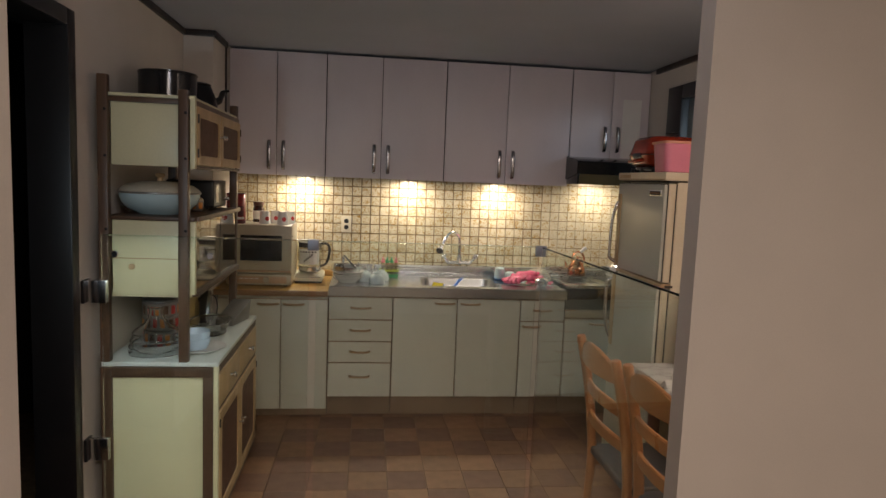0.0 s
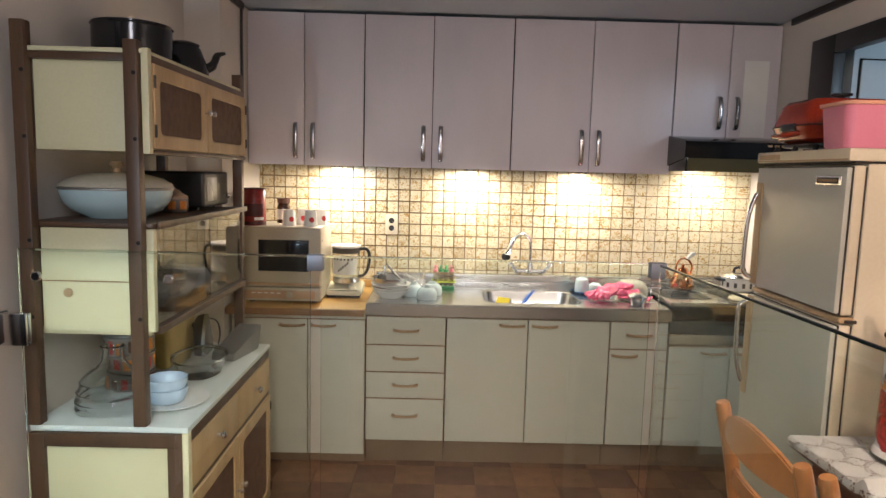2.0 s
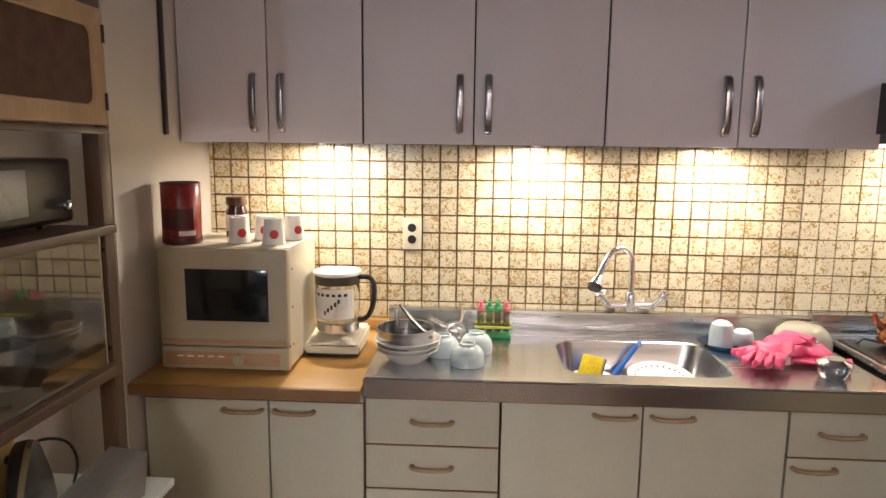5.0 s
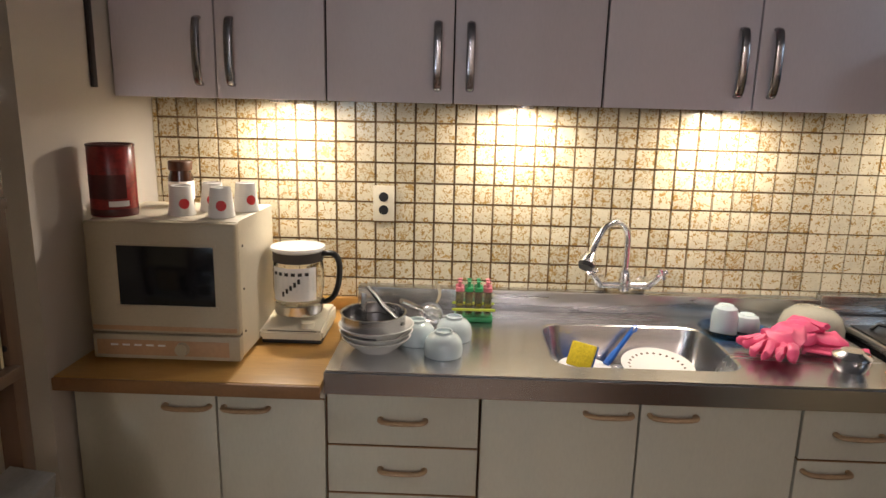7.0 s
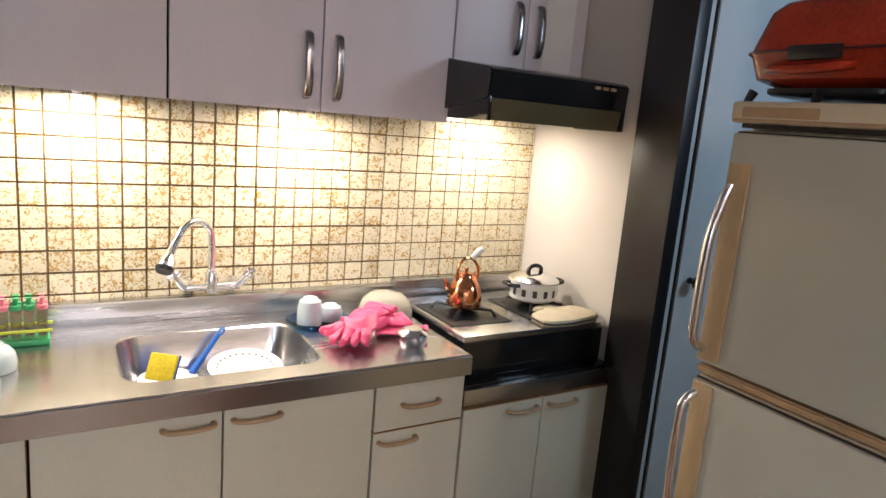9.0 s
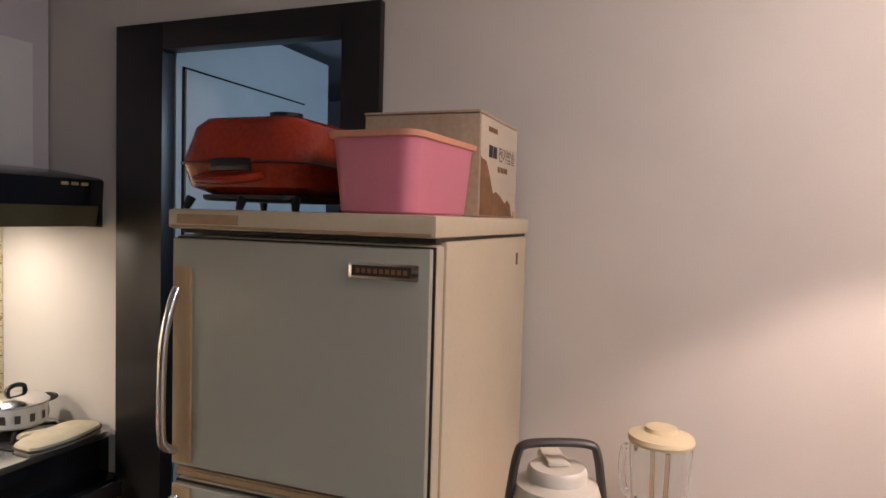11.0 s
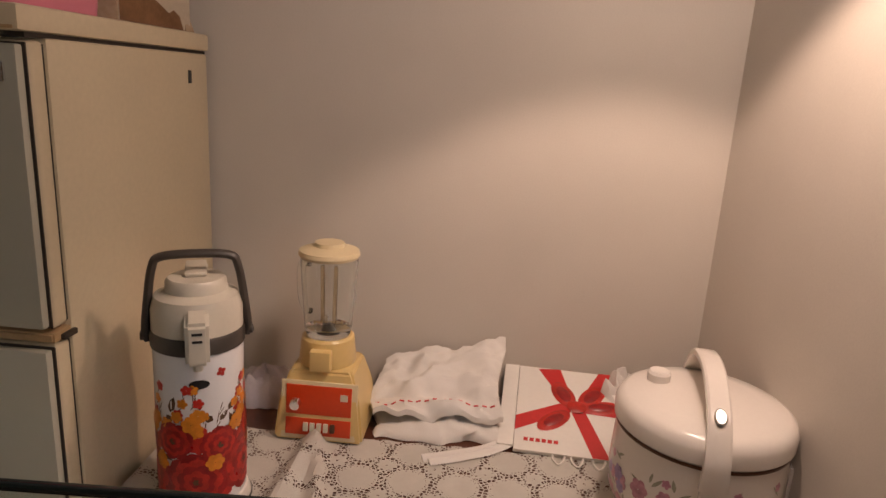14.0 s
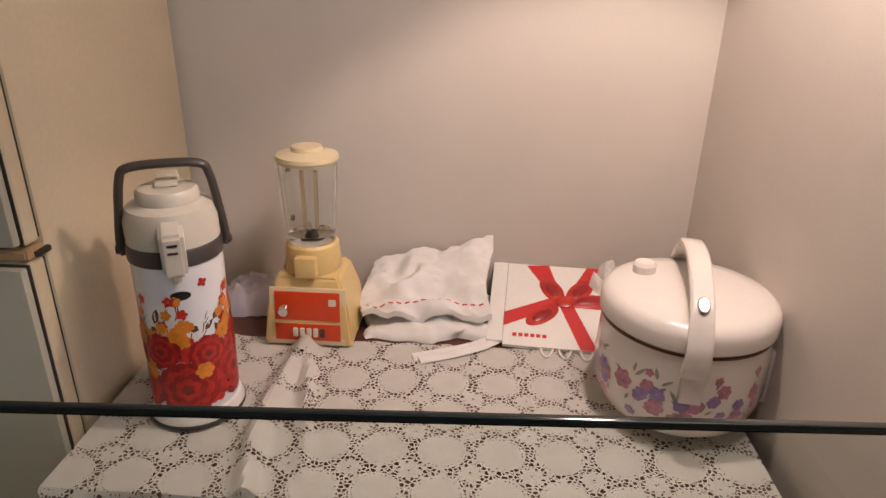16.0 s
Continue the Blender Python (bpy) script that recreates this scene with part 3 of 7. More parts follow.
# ---- shelf unit against the left wall ----
def shelf_unit():
    t = thing("shelf_unit", 0, 0, 0, "brown-framed cream display shelf with cabinets and smoked glass", "shelf unit")
    x0, x1, xl, y0, y1 = -0.965, -0.60, -0.505, 2.64, 3.57
    # lower cabinet
    low = part("lower_cabinet", box(x0, xl - 0.02, y0 + 0.004, y1, 0.03, 0.735, 0.003), M_CREAM, t)
    part("side_frame", add_box(add_box(add_box(box(x0 - 0.002, x0 + 0.042, y0 - 0.012, y0 + 0.006, 0, 0.735, 0.003), xl - 0.06, xl - 0.018, y0 - 0.012, y0 + 0.006, 0, 0.7, 0.003), x0 + 0.043, xl - 0.061, y0 - 0.012, y0 + 0.006, 0.03, 0.07, 0.003), x0 + 0.043, xl - 0.018, y0 - 0.014, y0 + 0.006, 0.695, 0.738, 0.003), M_BROWN, low, "brown frame round the cream side")
    part("top", box(x0, xl, y0 - 0.005, y1 + 0.005, 0.739, 0.757, 0.003), M_TOPWHITE, low, "white laminate top")
    part("front_edge", box(xl - 0.019, xl, y0 - 0.005, y0 + 0.022, 0.0, 0.738, 0.002), M_CREAM, low)
    fx = xl - 0.019
    for ra, rb in ((0.70, 0.738), (0.535, 0.55), (0.03, 0.06)):
        part("rail", box(fx, xl - 0.004, y0 + 0.024, y1, ra, rb, 0.002), M_BROWN, low)
    mid = (y0 + y1) / 2 + 0.012
    for a, b in ((y0 + 0.026, mid - 0.003), (mid + 0.003, y1 - 0.003)):
        d = part("drawer", box(fx, xl, a, b, 0.553, 0.697, 0.004), M_TANFRAME, t, "light wooden drawer front")
        part("knob", lathe_x(xl, (a + b) / 2, 0.63, 0.014), M_CHROME, d, "small brass knob")
        framed_door(t, fx, xl + 0.002, a, b, 0.063, 0.533, 0.05, knob_y=(b - 0.022 if a < mid - 0.1 else a + 0.022), knob_z=0.33)
    # middle cabinet with sliding smoked glass
    m = part("middle_cabinet", box(x0 + 0.04, x1 - 0.02, y0 + 0.02, y0 + 0.036, 1.035, 1.335, 0.002), M_CREAM, t, "cream cabinet with sliding smoked glass")
    part("seam", box(x0 + 0.04, x1 - 0.035, y0 + 0.0185, y0 + 0.021, 1.180, 1.183), M_EDGE, m)
    part("front_edge", box(x1 - 0.02, x1 - 0.002, y0 + 0.018, y0 + 0.04, 1.035, 1.335, 0.002), M_CREAM, m)
    part("shelf_board", box(x0 + 0.005, x1 - 0.005, y0 + 0.02, y1 - 0.02, 1.337, 1.352, 0.003), M_BROWN, m, "brown shelf board")
    part("bottom_board", box(x0 + 0.005, x1 - 0.02, y0 + 0.037, y1 - 0.02, 1.020, 1.034, 0.003), M_CREAM, m)
    part("bottom_rail", box(x1 - 0.024, x1 + 0.004, y0 + 0.045, y1 - 0.02, 1.022, 1.046, 0.004), M_BROWN, m)
    part("top_rail", box(x1 - 0.005, x1 + 0.008, y0 + 0.045, y1 - 0.015, 1.335, 1.356, 0.004), M_BROWN, m)
    part("back_panel", box(x0 + 0.004, x0 + 0.012, y0 + 0.037, y1 - 0.03, 1.035, 1.336), M_BROWN, m)
    part("far_side", box(x0 + 0.012, x1 - 0.02, y1 - 0.05, y1 - 0.035, 1.035, 1.336, 0.002), M_CREAM, m)
    for a, b, xx in ((y0 + 0.046, 3.14, x1 - 0.012), (3.11, y1 - 0.05, x1 - 0.019)):
        p = part("glass_door", box(xx, xx + 0.004, a, b, 1.047, 1.333), M_SMOKE, m, "sliding smoked glass pane")
        if a < 3:
            part("pane_edge", box(xx - 0.0005, xx + 0.0048, b, b + 0.002, 1.047, 1.333), M_GAP, p)
    part("finger_pull", lathe([(0, 0), (0.013, 0), (0.013, 0.004), (0, 0.004)], seg=16), M_WOODPULL, m, "round tan finger pull").matrix_local = pose(-0.85, y0 + 0.02, 1.147, 90, 0, 0)
    # upper cabinet
    u = part("upper_cabinet", box(x0 + 0.04, x1 - 0.02, y0 + 0.02, y1 - 0.02, 1.556, 1.805, 0.002), M_CREAM, t, "cream cabinet with two woven-panel doors")
    part("top_board", box(x0 + 0.035, x1 - 0.012, y0 + 0.004, y1 - 0.01, 1.825, 1.838, 0.003), M_CREAM, u)
    part("top_edge", add_box(box(x0 + 0.035, x1 - 0.03, y0 + 0.002, y0 + 0.02, 1.803, 1.824, 0.003), x1 - 0.03, x1 - 0.004, y0 + 0.03, y1 - 0.012, 1.805, 1.826, 0.003), M_BROWN, u)
    part("bottom_edge", box(x1 - 0.02, x1 + 0.002, y0 + 0.03, y1 - 0.012, 1.548, 1.562, 0.003), M_BROWN, u)
    part("front_edge", box(x1 - 0.02, x1 + 0.0, y0 + 0.006, y0 + 0.03, 1.55, 1.84, 0.002), M_CREAM, u)
    for a, b in ((y0 + 0.034, 3.10), (3.106, y1 - 0.016)):
        framed_door(t, x1 - 0.019, x1 + 0.004, a, b, 1.565, 1.803, 0.042, knob_y=(b - 0.02 if a < 3 else a + 0.02), knob_z=1.70)
    # corner posts
    for px, py, z0, z1 in ((x0 + 0.018, y0 + 0.006, 0.758, 1.905), (x1 - 0.042, y0 + 0.006, 0.758, 1.86), (x0 + 0.018, y1 - 0.012, 0.758, 1.905), (x1 - 0.03, y1 - 0.012, 0.758, 1.895)):
        p = part("post", box(px - 0.019, px + 0.019, py - 0.019, py + 0.017, z0, z1, 0.004), M_BROWN, t)
        for bz in (1.08, 1.30, 1.59, 1.77):
            part("bolt", lathe([(0, 0), (0.006, 0), (0.005, 0.002), (0, 0.003)], seg=10), M_GAP, p).matrix_local = pose(px + 0.010, py - 0.019, bz, 90, 0, 0)
    return t


def lathe_x(x, y, z, r):
    """A small turned knob that points to +x."""
    bm = lathe([(0.0, 0.0), (r * 0.5, 0.0), (r * 0.4, r * 0.8), (r, r * 1.3), (r * 0.95, r * 1.8), (r * 0.5, r * 2.1), (0, r * 2.15)], seg=14)
    bm.transform(pose(x, y, z, 0, 90, 0))
    return bm


def framed_door(t, x0, x1, a, b, z0, z1, w, knob_y, knob_z):
    """A door leaf facing +x: light wooden frame with a brown woven panel set in."""
    out, inn = rounded_rect(a, b, z0, z1, 0.004, 5), rounded_rect(a + w, b - w, z0 + w, z1 - w, 0.022, 5)
    out2 = rounded_rect(a + 0.003, b - 0.003, z0 + 0.003, z1 - 0.003, 0.004, 5)
    inn2 = rounded_rect(a + w - 0.003, b - w + 0.003, z0 + w - 0.003, z1 - w + 0.003, 0.024, 5)
    put = lambda ring, x: [(x, p, q) for p, q in ring]
    f = loft([put(inn, x0), put(out, x0), put(out, x1 - 0.003), put(out2, x1), put(inn2, x1), put(inn, x1 - 0.003), put(inn, x0)], False)
    bmesh.ops.remove_doubles(f, verts=f.verts[:], dist=1e-5)
    d = part("door", f, M_TANFRAME, t, "light wooden framed door")
    part("woven_panel", box(x0 + 0.004, x1 - 0.006, a + w - 0.003, b - w + 0.003, z0 + w - 0.003, z1 - w + 0.003), M_RATTAN, d, "brown woven panel")
    part("knob", lathe_x(x1, knob_y, knob_z, 0.011), M_CHROME, d, "small turned metal knob")
    hy = a + 0.004 if knob_y > (a + b) / 2 else b - 0.004
    for hz in (z0 + 0.05, z1 - 0.05):
        part("hinge", tube([(x1 + 0.001, hy, hz - 0.018), (x1 + 0.001, hy, hz + 0.018)], 0.004, 8), M_GASKET, d)
    return d


shelf_unit()


# ---- refrigerator ----
def refrigerator():
    t = thing("refrigerator", 0, 0, 0, "old two-door refrigerator, cream body with grey-green doors", "refrigerator")
    y0, y1, xf, xb = 2.70, 3.245, 1.468, 2.035
    part("body", box(xf, xb, y0, y1, 0.03, 1.578, 0.008), M_FRIDGE, t)
    part("top", box(1.405, xb + 0.004, y0 - 0.004, y1 + 0.004, 1.584, 1.622, 0.008), M_FRIDGE, t, "cream worktop lid with a yellowed edge")
    part("lid_edge", box(1.4036, 1.406, y0 + 0.004, y1 - 0.004, 1.5865, 1.5915, 0.001), M_WOODPULL, t, "yellowed lower lip of the lid")
    # dark block coloured as the shade in the slit under the lid
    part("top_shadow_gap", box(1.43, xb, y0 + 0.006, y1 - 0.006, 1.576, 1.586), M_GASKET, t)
    part("brand_strip", box(1.4035, 1.4065, y1 - 0.16, y1 - 0.02, 1.594, 1.612, 0.001), M_WOODPULL, t, "tan strip on the lid edge")
    for z0, z1, s in ((1.122, 1.572, -1), (0.10, 1.095, 1)):
        d = part("door", box(1.428, 1.4635, y0 + 0.002, y1 - 0.002, z0, z1, 0.008, 3), M_FRIDGE, t, "cream-edged door with a grey-green front")
        part("door_panel", box(1.409, 1.4253, y0 + 0.007, y1 - 0.006, z0 + 0.006, z1 - 0.006, 0.004), M_FRDOOR, d, "grey-green enamel front")
        part("panel_seal", box(1.4255, 1.4278, y0 + 0.0035, y1 - 0.0035, z0 + 0.003, z1 - 0.003), M_GASKET, d, "dark seal round the front")
        part("gasket", box(1.462, 1.470, y0 + 0.006, y1 - 0.006, z0 + 0.004, z1 - 0.004), M_GASKET, d)
        zt, zb = (1.50, 1.145) if s < 0 else (1.075, 0.72)
        part("handle_plate", box(1.404, 1.4095, y1 - 0.055, y1 - 0.012, zb - 0.01, zt + 0.012, 0.003), M_TANFRAME, d, "yellowed backplate")
        c = y1 - 0.02
        if s < 0:
            pts = [(1.406, c, zt - 0.03), (1.392, c, zt - 0.06), (1.378, c + 0.006, zt - 0.14), (1.374, c + 0.006, zb + 0.06), (1.382, c + 0.004, zb + 0.025), (1.406, c, zb + 0.01)]
        else:
            pts = [(1.406, c, zt - 0.01), (1.382, c + 0.004, zt - 0.025), (1.374, c + 0.006, zt - 0.06), (1.378, c + 0.006, zb + 0.14), (1.392, c, zb + 0.06), (1.406, c, zb + 0.03)]
        part("handle", tube(smooth_path(pts, 5), 0.0085, 10), M_CHROME, d, "chrome bow handle")
    part("mullion", add_box(box(1.425, 1.468, y0 + 0.001, y1 - 0.001, 1.1, 1.117, 0.002), 1.421, 1.426, y0 + 0.004, y1 - 0.004, 1.103, 1.114, 0.001), M_WOODPULL, t, "tan strip between the doors")
    b = part("badge", box(1.4045, 1.4095, 2.725, 2.855, 1.512, 1.540, 0.002), M_CHROME, t, "metal badge plate")
    part("badge_field", box(1.4035, 1.4048, 2.738, 2.848, 1.517, 1.535), M_GASKET, b)
    for k in range(9):
        part("mark", box(1.4030, 1.4036, 2.745 + 0.011 * k, 2.752 + 0.011 * k, 1.522, 1.530), M_EDGE, b)
    part("sticker", box(1.934, 1.948, y0 - 0.0012, y0 + 0.0005, 1.512, 1.540), M_BLACK, t, "small black sticker")
    part("latch", box(1.44, 1.475, y0 - 0.006, y0 + 0.002, 1.100, 1.110, 0.002), M_GASKET, t)
    for fx in (1.5, 1.98):
        for fy in (y0 + 0.05, y1 - 0.05):
            part("foot", lathe([(0, 0), (0.02, 0), (0.02, 0.03), (0, 0.03)], fx, fy, 12), M_BLACK, t)
    return t


refrigerator()


# ---- table and chairs ----
TX0, TX1, TY0, TY1, TZ = 1.30, 2.03, 1.472, 2.685, 0.752
table = thing("dining_table", (TX0 + TX1) / 2, (TY0 + TY1) / 2, 0, "reddish-brown wooden dining table against the wall", "table")
hw, hl = (TX1 - TX0) / 2, (TY1 - TY0) / 2
part("tabletop", box(-hw, hw, -hl, hl, TZ - 0.032, TZ, 0.006), M_TABLE, table)
part("apron", add_box(add_box(add_box(box(-hw + 0.05, hw - 0.05, -hl + 0.05, -hl + 0.07, TZ - 0.12, TZ - 0.033), -hw + 0.05, hw - 0.05, hl - 0.07, hl - 0.05, TZ - 0.12, TZ - 0.033), -hw + 0.05, -hw + 0.07, -hl + 0.071, hl - 0.071, TZ - 0.12, TZ - 0.033), hw - 0.07, hw - 0.05, -hl + 0.071, hl - 0.071, TZ - 0.12, TZ - 0.033), M_TABLE, table)
for sx in (-1, 1):
    for sy in (-1, 1):
        part("leg", lathe([(0, 0), (0.018, 0), (0.024, 0.3), (0.03, TZ - 0.035), (0, TZ - 0.034)], sx * (hw - 0.09), sy * (hl - 0.09), 14), M_TABLE, table)


def chair():
    """Ladder-back chair, facing +x, its back at x = 0, 0.40 wide."""
    t = thing("dining_chair", 0, 0, 0, "honey-brown ladder-back dining chair with a dark padded seat", "chair", group="chairs at the table")
    w = 0.19
    for s in (-1, 1):
        post = tube(smooth_path([(0.03, s * w * 0.95, 0.0), (0.055, s * w * 0.97, 0.3), (0.06, s * w, 0.47), (0.03, s * w, 0.72), (-0.012, s * w, 0.915), (-0.016, s * w, 0.932)], 5), [0.017] * 6 + [0.0195] * 15 + [0.018, 0.016, 0.013, 0.009, 0.004], 10)
        part("back_post", post, M_CHAIR, t)
        part("front_leg", lathe([(0, 0), (0.013, 0), (0.019, 0.36), (0.02, 0.43), (0, 0.432)], 0.43, s * (w + 0.005), 12), M_CHAIR, t)
        part("side_rail", box(0.07, 0.42, s * w - 0.01, s * w + 0.01, 0.38, 0.43, 0.004), M_CHAIR, t)
        part("stretcher", tube([(0.05, s * w, 0.2), (0.43, s * w, 0.2)], 0.009, 8), M_CHAIR, t)
    part("front_rail", box(0.415, 0.435, -w + 0.01, w - 0.01, 0.38, 0.43, 0.004), M_CHAIR, t)
    part("seat", box(0.05, 0.45, -w - 0.015, w + 0.015, 0.432, 0.468, 0.014, 3), M_SEAT, t, "dark padded seat")
    for zc, x, h in ((0.865, 0.0, 0.05), (0.735, 0.028, 0.024), (0.605, 0.045, 0.024)):
        bm = bmesh.new()
        n = 14
        rows = []
        for k in range(n + 1):
            u = k / n * 2 - 1
            y = u * (w - 0.008)
            bow = -0.03 * (1 - u * u)
            rise = 0.03 * (1 - u * u) if h > 0.03 else 0.012 * (1 - u * u)
            hh = h * (0.55 + 0.45 * (1 - u * u)) if h > 0.03 else h
            rows.append([bm.verts.new((x + bow + dx, y, zc + dz + rise * (0.5 if dz < 0 else 1))) for dx, dz in ((-0.008, -hh * 0.8), (0.008, -hh * 0.8), (0.008, hh), (-0.008, hh))])
        for a, b in zip(rows, rows[1:]):
            for k in range(4):
                j = (k + 1) % 4
                bm.faces.new((a[k], a[j], b[j], b[k]))
        bm.faces.new(rows[0]), bm.faces.new(rows[-1][::-1])
        bmesh.ops.bevel(bm, geom=[e for e in bm.edges if abs((e.verts[0].co - e.verts[1].co).normalized().y) > 0.6], offset=0.004, segments=2, affect="EDGES")
        part("back_slat", bm, M_CHAIR, t)
    return t


first = chair()
first.matrix_world = pose(1.0, 2.27, 0, 0, 0, 0)
copy_thing(first, pose(1.03, 1.84, 0, 0, 0, 2))


# ---- glass barrier ----
def glass_panel(x0, x1, y0, y1, edge):
    t = thing("glass_barrier", (x0 + x1) / 2, (y0 + y1) / 2, 0, "clear waist-high glass barrier panel with steel clips", "glass barrier", group="glass barrier panels")
    a, b, c, d = x0 - (x0 + x1) / 2, x1 - (x0 + x1) / 2, y0 - (y0 + y1) / 2, y1 - (y0 + y1) / 2
    p = part("pane", box(a, b, c, d, 0.012, 1.280), M_PANE, t)
    p.visible_shadow = False
    part("top_edge", box(a, b, c, d, 1.2805, 1.2855, 0.001), edge, t, "greenish polished glass edge")
    part("floor_channel", box(a, b, c - 0.012, d + 0.012, 0.0, 0.03, 0.003), M_STEEL, t)
    return t


GY, GX = 2.565, 0.825
barrier = glass_panel(-0.93, -0.135, GY - 0.004, GY + 0.004, M_CLEAREDGE)
glass_panel(-0.105, 0.805, GY - 0.004, GY + 0.004, M_CLEAREDGE)
side = glass_panel(GX - 0.003, GX + 0.003, YF + 0.008, GY - 0.02, M_PANEEDGE)
side.matrix_world = pose(0.848, (YF + GY - 0.012) / 2, 0, 0, 0, 2.6)
M_CLIP = material("satin steel clip", (0.24, 0.25, 0.29), 0.45, 1.0, vary=0.05, bump=0)
for cx, cy in ((-0.12, GY), (0.82, GY)):
    t = thing("glass_clip", cx, cy, 1.280, "square satin steel glass corner clip", "glass clip", group="glass clips")
    part("plate", add_box(box(-0.022, 0.022, -0.016, -0.006, -0.036, 0.008, 0.003), -0.022, 0.022, 0.006, 0.016, -0.036, 0.008, 0.003), M_CLIP, t)
    part("cap", box(-0.022, 0.022, -0.006, 0.006, 0.0055, 0.0085), M_CLIP, t)
for hz in (1.06, 0.42):
    hx = -0.955 + 0.5325
    hp = part("hinge", add_box(box(hx - 0.03, hx + 0.045, -0.014, -0.005, hz - 0.045, hz + 0.045, 0.004), hx - 0.03, hx + 0.045, 0.005, 0.014, hz - 0.045, hz + 0.045, 0.004), M_CHROME, barrier, "polished steel glass hinge")
    part("wall_plate", box(hx - 0.043, hx - 0.0305, -0.03, 0.03, hz - 0.045, hz + 0.045, 0.003), M_BLACK, hp)
for dx in (-0.88, -0.52):
    t = thing("glass_standoff", dx, GY - 0.004, 1.21, "round steel standoff on the glass", "glass fitting", group="glass standoffs")
    part("disc", lathe([(0, 0), (0.014, 0), (0.014, 0.006), (0.011, 0.009), (0, 0.009)], seg=20), M_CHROME, t).matrix_local = pose(0, 0, 0, 90, 0, 0)

# ---- small things: materials ----
M_MWFRONT = material("beige microwave front", (0.46, 0.39, 0.27), 0.4, vary=0.06)
M_MWCASE = material("off-white painted steel", (0.66, 0.60, 0.47), 0.4, vary=0.06, scale=5)
M_MWSTRIP = material("tan control strip", (0.50, 0.30, 0.16), 0.4)
M_WINDOW = material("dark oven window", (0.012, 0.013, 0.016), 0.1, vary=0.1, bump=0)
M_RED = material("red printed tin", (0.33, 0.025, 0.02), 0.3, vary=0.3, scale=30)
M_DKRED = material("dark red print", (0.09, 0.012, 0.012), 0.35, vary=0.2)
M_PAPER = material("white paper", (0.80, 0.77, 0.72), 0.6, vary=0.04)
M_REDINK = material("bright red ink", (0.62, 0.03, 0.03), 0.45, vary=0.1)
M_COFFEE = material("coffee brown lid", (0.10, 0.035, 0.015), 0.35)
M_COFFEEGLASS = material("coffee behind glass", (0.05, 0.018, 0.008), 0.08, bump=0)
M_GLASS = glass("clear glass", (0.96, 0.98, 0.98))
M_AMBER = glass("amber tinted glass", (0.70, 0.62, 0.50))
M_CERAM = material("pale celadon glaze", (0.52, 0.60, 0.62), 0.12, vary=0.04, bump=0, coat=0.3)
# blue light on the white stacked bowls is put into this colour
M_BLUEWHITE = material("white china tinted by blue light", (0.50, 0.63, 0.76), 0.15, vary=0.04, bump=0)
M_OPAL = material("smoky opal glass", (0.40, 0.38, 0.31), 0.08, vary=0.08, bump=0, coat=0.4)
M_WHITE = material("white glazed china", (0.78, 0.77, 0.74), 0.15, vary=0.03, bump=0)
M_PLASTIC = material("cream plastic", (0.70, 0.64, 0.50), 0.35, vary=0.05)
M_COPPER = material("polished copper", (0.75, 0.30, 0.14), 0.16, 1.0, vary=0.1, scale=15, bump=0)
M_PINKRUB = material("pink rubber", (0.78, 0.09, 0.22), 0.45, vary=0.08, scale=20)
M_PINK = material("pink plastic tub", (0.66, 0.20, 0.27), 0.4, vary=0.04)
M_ORANGE = material("faded orange rim", (0.72, 0.33, 0.20), 0.45)
M_REDPAN = material("orange red enamel", (0.38, 0.032, 0.010), 0.22, vary=0.3, scale=6)
M_CARD = material("aged cardboard", (0.50, 0.39, 0.28), 0.85, vary=0.16, scale=6, grain=90, second=(0.36, 0.25, 0.15))
M_CARDTOP = material("printed off-white cardboard", (0.58, 0.49, 0.38), 0.8, vary=0.12, scale=5)
M_STAIN = material("brown water stain", (0.24, 0.115, 0.05), 0.85, vary=0.2, scale=20)
M_INK = material("dark ink", (0.03, 0.025, 0.022), 0.7)
M_YELLOW = material("yellow sponge", (0.72, 0.55, 0.02), 0.9, vary=0.15, scale=60, bump=0.4)
M_BLUE = material("blue plastic", (0.02, 0.12, 0.48), 0.35)
M_TRAYBLUE = glass("blue translucent dish", (0.10, 0.30, 0.65))
M_GREEN = material("green plastic", (0.03, 0.34, 0.12), 0.35)
M_PINKCAP = material("pink cap", (0.75, 0.20, 0.25), 0.35)
M_LIME = material("lime band", (0.55, 0.65, 0.05), 0.45)
M_MITT = material("oatmeal cotton", (0.62, 0.53, 0.37), 0.9, vary=0.1, scale=30, grain=300, bump=0.3)
M_COTTON = material("white cotton", (0.76, 0.73, 0.69), 0.9, vary=0.05, scale=14, grain=350, bump=0.25)
M_LILACCL = material("pale lilac cloth", (0.66, 0.60, 0.64), 0.9, vary=0.1, scale=14, grain=300, bump=0.25)
M_THERMOS = material("white lacquered tin", (0.74, 0.73, 0.74), 0.25, vary=0.03, bump=0)
M_GREYBAND = material("dark taupe plastic", (0.055, 0.045, 0.038), 0.42)
M_FLRED = material("printed red petals", (0.62, 0.035, 0.025), 0.3, vary=0.25, scale=40)
M_DEEPRED = material("printed deep red shading", (0.36, 0.016, 0.018), 0.3, vary=0.2, scale=50)
M_FLORANGE = material("printed orange petals", (0.80, 0.27, 0.03), 0.3, vary=0.2, scale=40)
M_FLDARK = material("printed dark leaves", (0.14, 0.07, 0.035), 0.35, vary=0.3, scale=40)
M_FLPINK = material("printed pink petals", (0.60, 0.27, 0.35), 0.3, vary=0.25, scale=50)
M_FLVIOLET = material("printed violet petals", (0.36, 0.25, 0.48), 0.3, vary=0.25, scale=50)
